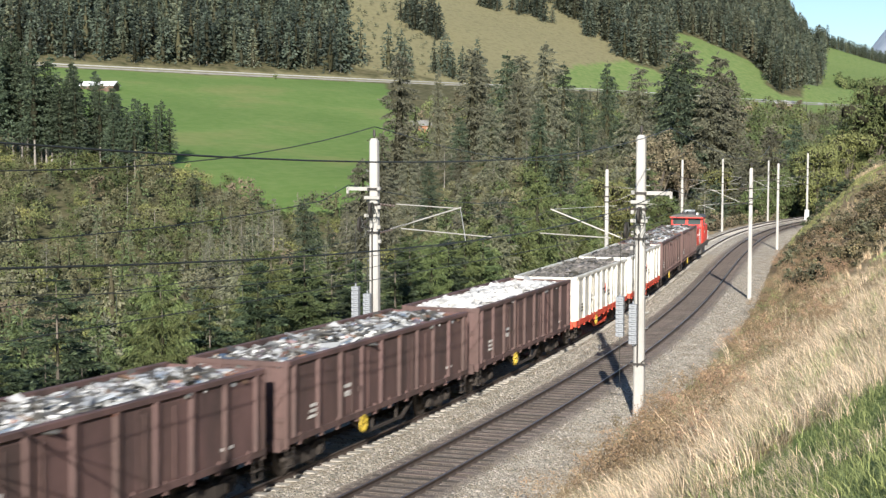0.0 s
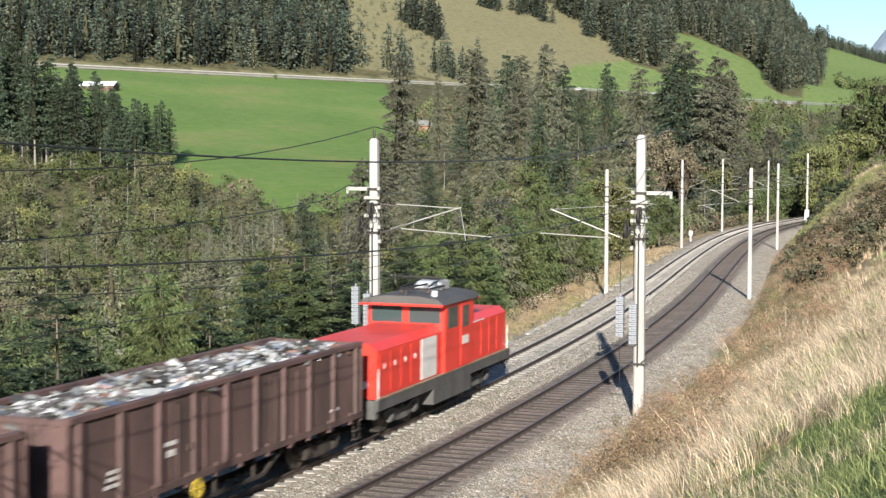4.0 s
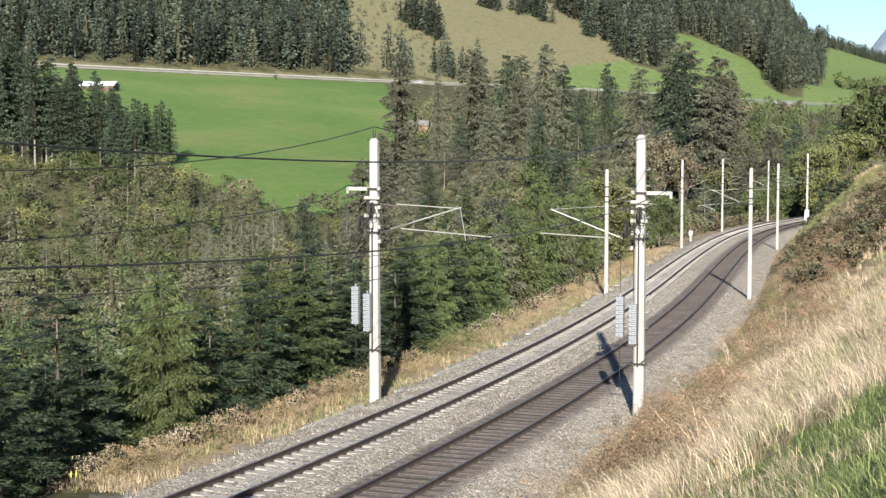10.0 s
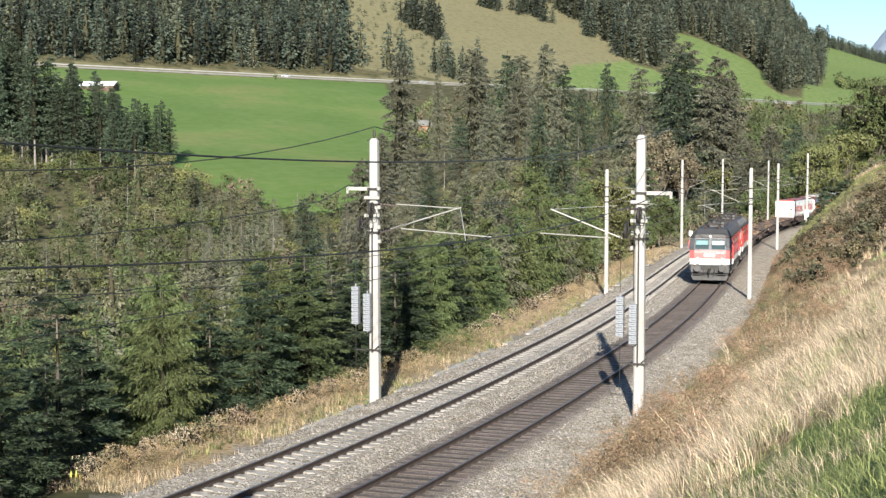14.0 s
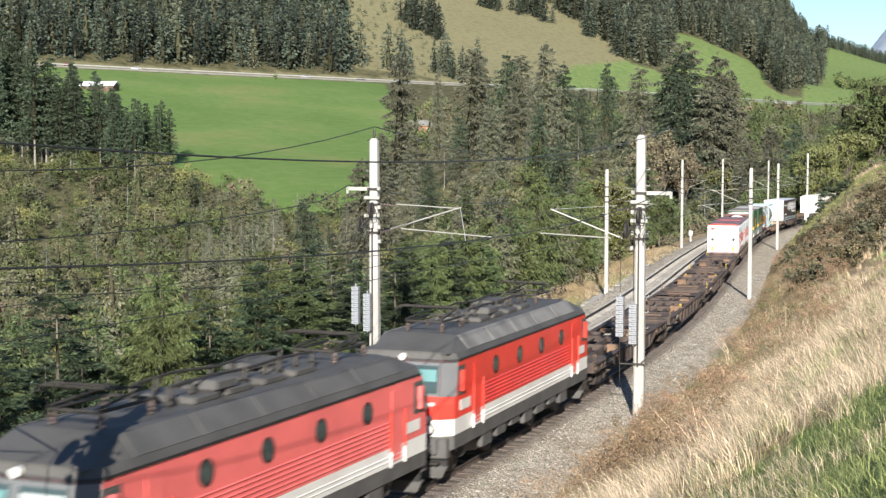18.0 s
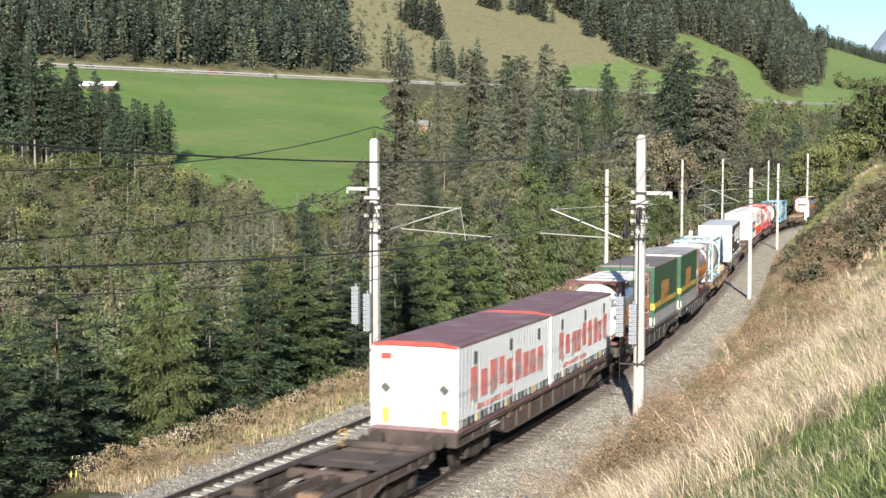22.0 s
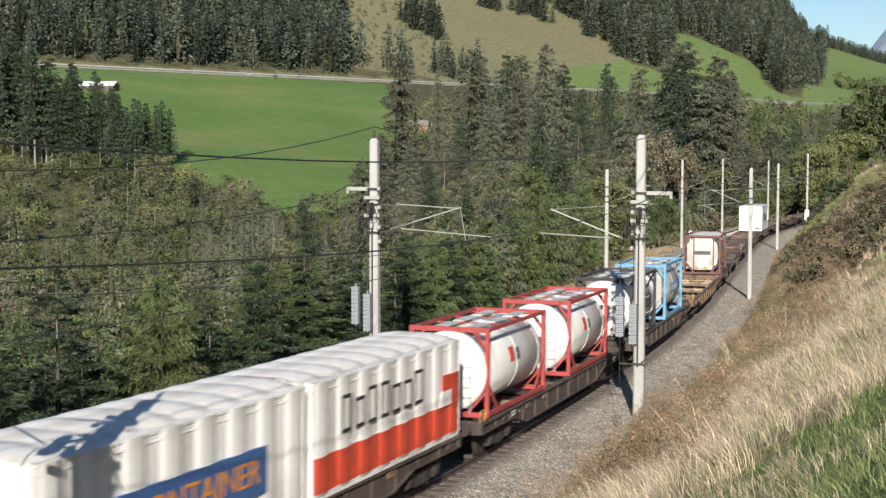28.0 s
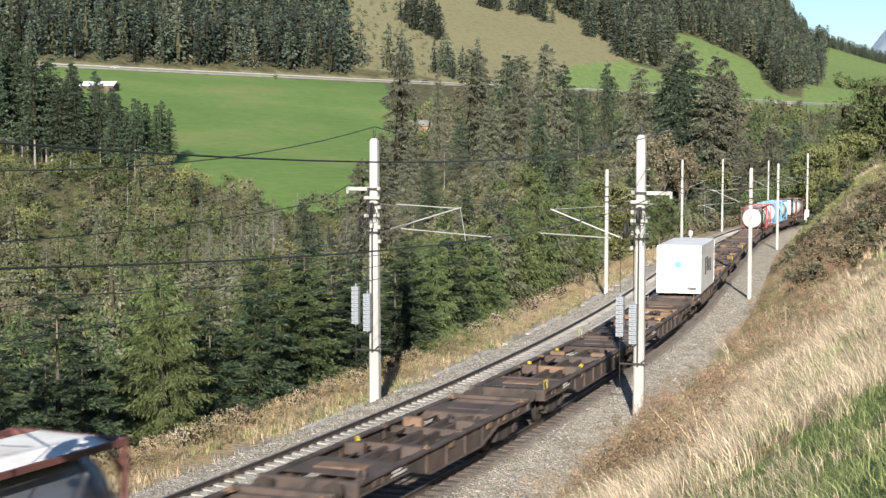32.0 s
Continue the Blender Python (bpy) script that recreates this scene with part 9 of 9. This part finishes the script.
# ---- huts across the valley ----
ROOF_PALE = mat("pale_sheet_roof", (0.72, 0.73, 0.74), 0.5, 0.1, 0.15, 0.6, 8, 0.05)
ROOF_GREY = mat("weathered_shingle_roof", (0.26, 0.255, 0.24), 0.8, 0, 0.3, 1.0, 12, 0.2)
TIMBER_RUST = mat("orange_brown_boards", (0.34, 0.16, 0.09), 0.85, 0, 0.3, 1.2, 14, 0.2, streak=0.7)
TIMBER_DARK = mat("dark_weathered_boards", (0.14, 0.09, 0.065), 0.85, 0, 0.3, 1.2, 14, 0.2, streak=0.7)
SHADOW_GLASS = mat("window_glass_dark", (0.03, 0.035, 0.04), 0.1, 0, 0.1, 2, 20, 0)


def hut(name, x, y, turn, w, d, wall, rise, boards, roof, label):
    """A gabled hut with boards, an overhanging roof, a door and windows."""
    top = tagged(new(name), label, "hut")
    top.matrix_basis = pose(x, y, ground_z(x, y), 0, 0, turn)
    part("wall", Geo().prism([(-d / 2, -1.0), (d / 2, -1.0), (d / 2, wall), (0, wall + rise), (-d / 2, wall)], "x", -w / 2, w / 2), boards, top)
    for e in (-1, 1):
        a, b = (e * (d / 2 + 0.6), wall - 0.6 * rise / (d / 2) + 0.06), (0, wall + rise + 0.06)
        part("roof", Geo().prism([a, b, (b[0], b[1] + 0.18), (a[0], a[1] + 0.18)], "x", -w / 2 - 0.6, w / 2 + 0.6), roof, top)
    part("door", Geo().box(-0.5, 0.5, -d / 2 - 0.06, -d / 2 + 0.02, 0.0, 2.0), TIMBER_DARK, top)
    for e in (-0.3, 0.3):
        win = part("window", Geo().box(e * w - 0.45, e * w + 0.45, -d / 2 - 0.05, -d / 2 + 0.02, 1.0, 1.9), BOX_WHITE, top)
        part("pane", Geo().box(e * w - 0.36, e * w + 0.36, -d / 2 - 0.07, -d / 2 - 0.04, 1.08, 1.82), SHADOW_GLASS, win)
    return top


hut("shed", -138, 612, -8, 14, 7, 1.6, 1.5, TIMBER_DARK, ROOF_PALE, "low timber shed with a white sheet roof on the meadow")
hut("house", -8.2, 560, 12, 7.0, 6.0, 3.0, 1.6, TIMBER_RUST, ROOF_GREY, "orange-brown timber house with a grey roof behind trees")
hut("hut", 201, 903, 20, 10.5, 5, 2.6, 1.3, TIMBER_DARK, ROOF_GREY, "dark brown timber hut beside the far road")

# ---- cars on the far road ----
CAR_PAINTS = [mat("car_paint_" + n, c, 0.25, 0.2, 0.05, 2, 30, 0) for n, c in (("white", (0.75, 0.75, 0.75)), ("dark", (0.03, 0.03, 0.035)), ("silver", (0.45, 0.46, 0.47)), ("red", (0.45, 0.03, 0.02)), ("blue", (0.05, 0.08, 0.2)))]
TYRE = mat("car_tyre", (0.02, 0.02, 0.02), 0.9, 0, 0.2, 3, 30, 0)


def car(paint, word):
    top = tagged(new("car"), word + " passenger car driving on the far road", "car", "cars on the far road")
    part("body", Geo().prism([(-2.1, 0.3), (2.1, 0.3), (2.15, 0.75), (1.2, 0.95), (0.6, 1.45), (-1.2, 1.48), (-2.0, 0.98), (-2.15, 0.7)], "x", -0.85, 0.85), paint, top)
    part("side_window", Geo().prism([(-1.65, 0.98), (1.05, 0.98), (0.55, 1.38), (-1.15, 1.41)], "x", -0.87, 0.87), SHADOW_GLASS, top)
    for sx in (-0.78, 0.78):
        for sy in (-1.3, 1.3):
            part("wheel", Geo().lathe([(-0.1, 0.3), (-0.08, 0.32), (0.08, 0.32), (0.1, 0.3)], 12, "x").moved(sx, sy, 0.32), TYRE, top)
    return top


ROAD_RUN = np.concatenate([[0], np.cumsum(np.hypot(np.diff(RXS), np.diff(RYS)))])


def road_at(x):
    return float(np.interp(x, RXS, ROAD_RUN))


CARS = []
for paint, word, x0, t0, v, lane in ((0, "white", -117, 16.5, -18.3, 1.7), (2, "silver", -44, 16.5, -16.5, 1.7), (1, "dark", -40, 18.0, -17.0, 1.7), (0, "white", -37, 19.0, -17.5, 1.7), (3, "red", -140, 20.0, 17.0, -1.7), (4, "blue", -118, 24.0, -18.0, 1.7), (2, "silver", -42, 24.5, -16.0, 1.7), (1, "dark", -131, 24.0, 17.0, -1.7)):
    CARS.append((car(CAR_PAINTS[paint], word), road_at(x0), t0, v, lane))


def car_pose(r, lane, back):
    x, y, z, th = (float(np.interp(r, ROAD_RUN, a)) for a in (RXS, RYS, RZS, RTH))
    x, y = x - lane * math.cos(th), y + lane * math.sin(th)
    return pose(x, y, z + 0.6, 0, 0, -math.degrees(th) + (180 if back else 0))


# a mullein in flower on the verge
MULLEIN = leaf("mullein_flowers", (0.38, 0.34, 0.09), 0.3)
mullein = new("mullein_plant")
mx, my, _, _ = on_line(26.2, -4.7)
mullein.matrix_basis = pose(float(mx), float(my), ground_z(float(mx), float(my))) @ Matrix.Scale(0.55, 4)
for i in range(4):
    a = i * 1.7
    tip = (0.22 * math.cos(a), 0.22 * math.sin(a), 0.62 + 0.08 * i)
    stalk = part("stalk", Geo().tube((0, 0, 0), tip, 0.012, 5), BLADE, mullein)
    part("flower_spike", Geo().lathe([(0, 0.025), (0.1, 0.055), (0.25, 0.05), (0.36, 0.012)], 7, "z").moved(*tip), MULLEIN, stalk)
tagged(mullein, "yellow-flowered mullein plant on the verge", "plant")


# ---- what moves ----
def run_2(t):
    """How far the container train has come, faster before it leaves the cutting."""
    if t >= 11:
        return 22.0 * (t - 15) - 0.03125 * (t - 15) ** 2
    if t >= 10:
        return -88.5 - 22.25 * (11 - t) - 112.0 * (11 - t) ** 2
    return -222.75 - 30.0 * (10 - t)


def motions():
    times = [0.5 * i for i in range(65)]
    for ob, place, origin, half in TRAIN_1:
        shift = Matrix.Translation((0, -origin, 0))
        walk(ob, [(t, line_pose(place - 22.41 * t, 0.0, half) @ shift) for t in times])
    for ob, place, origin, half in TRAIN_2:
        lift = DECK if ob["category"] in ("container", "tank container") else 0.0
        shift = Matrix.Translation((0, -origin, lift))
        walk(ob, [(t, line_pose(place - run_2(t), GAP, half) @ shift) for t in times])
    for i, (ob, place, t0, v, lane) in enumerate(CARS):
        lo, hi = 6.0 + 7.0 * i, float(ROAD_RUN[-1]) - 6.0 - 7.0 * i
        walk(ob, [(float(t), car_pose(min(max(place + v * (t - t0), lo), hi), lane, v < 0)) for t in range(33)])


motions()
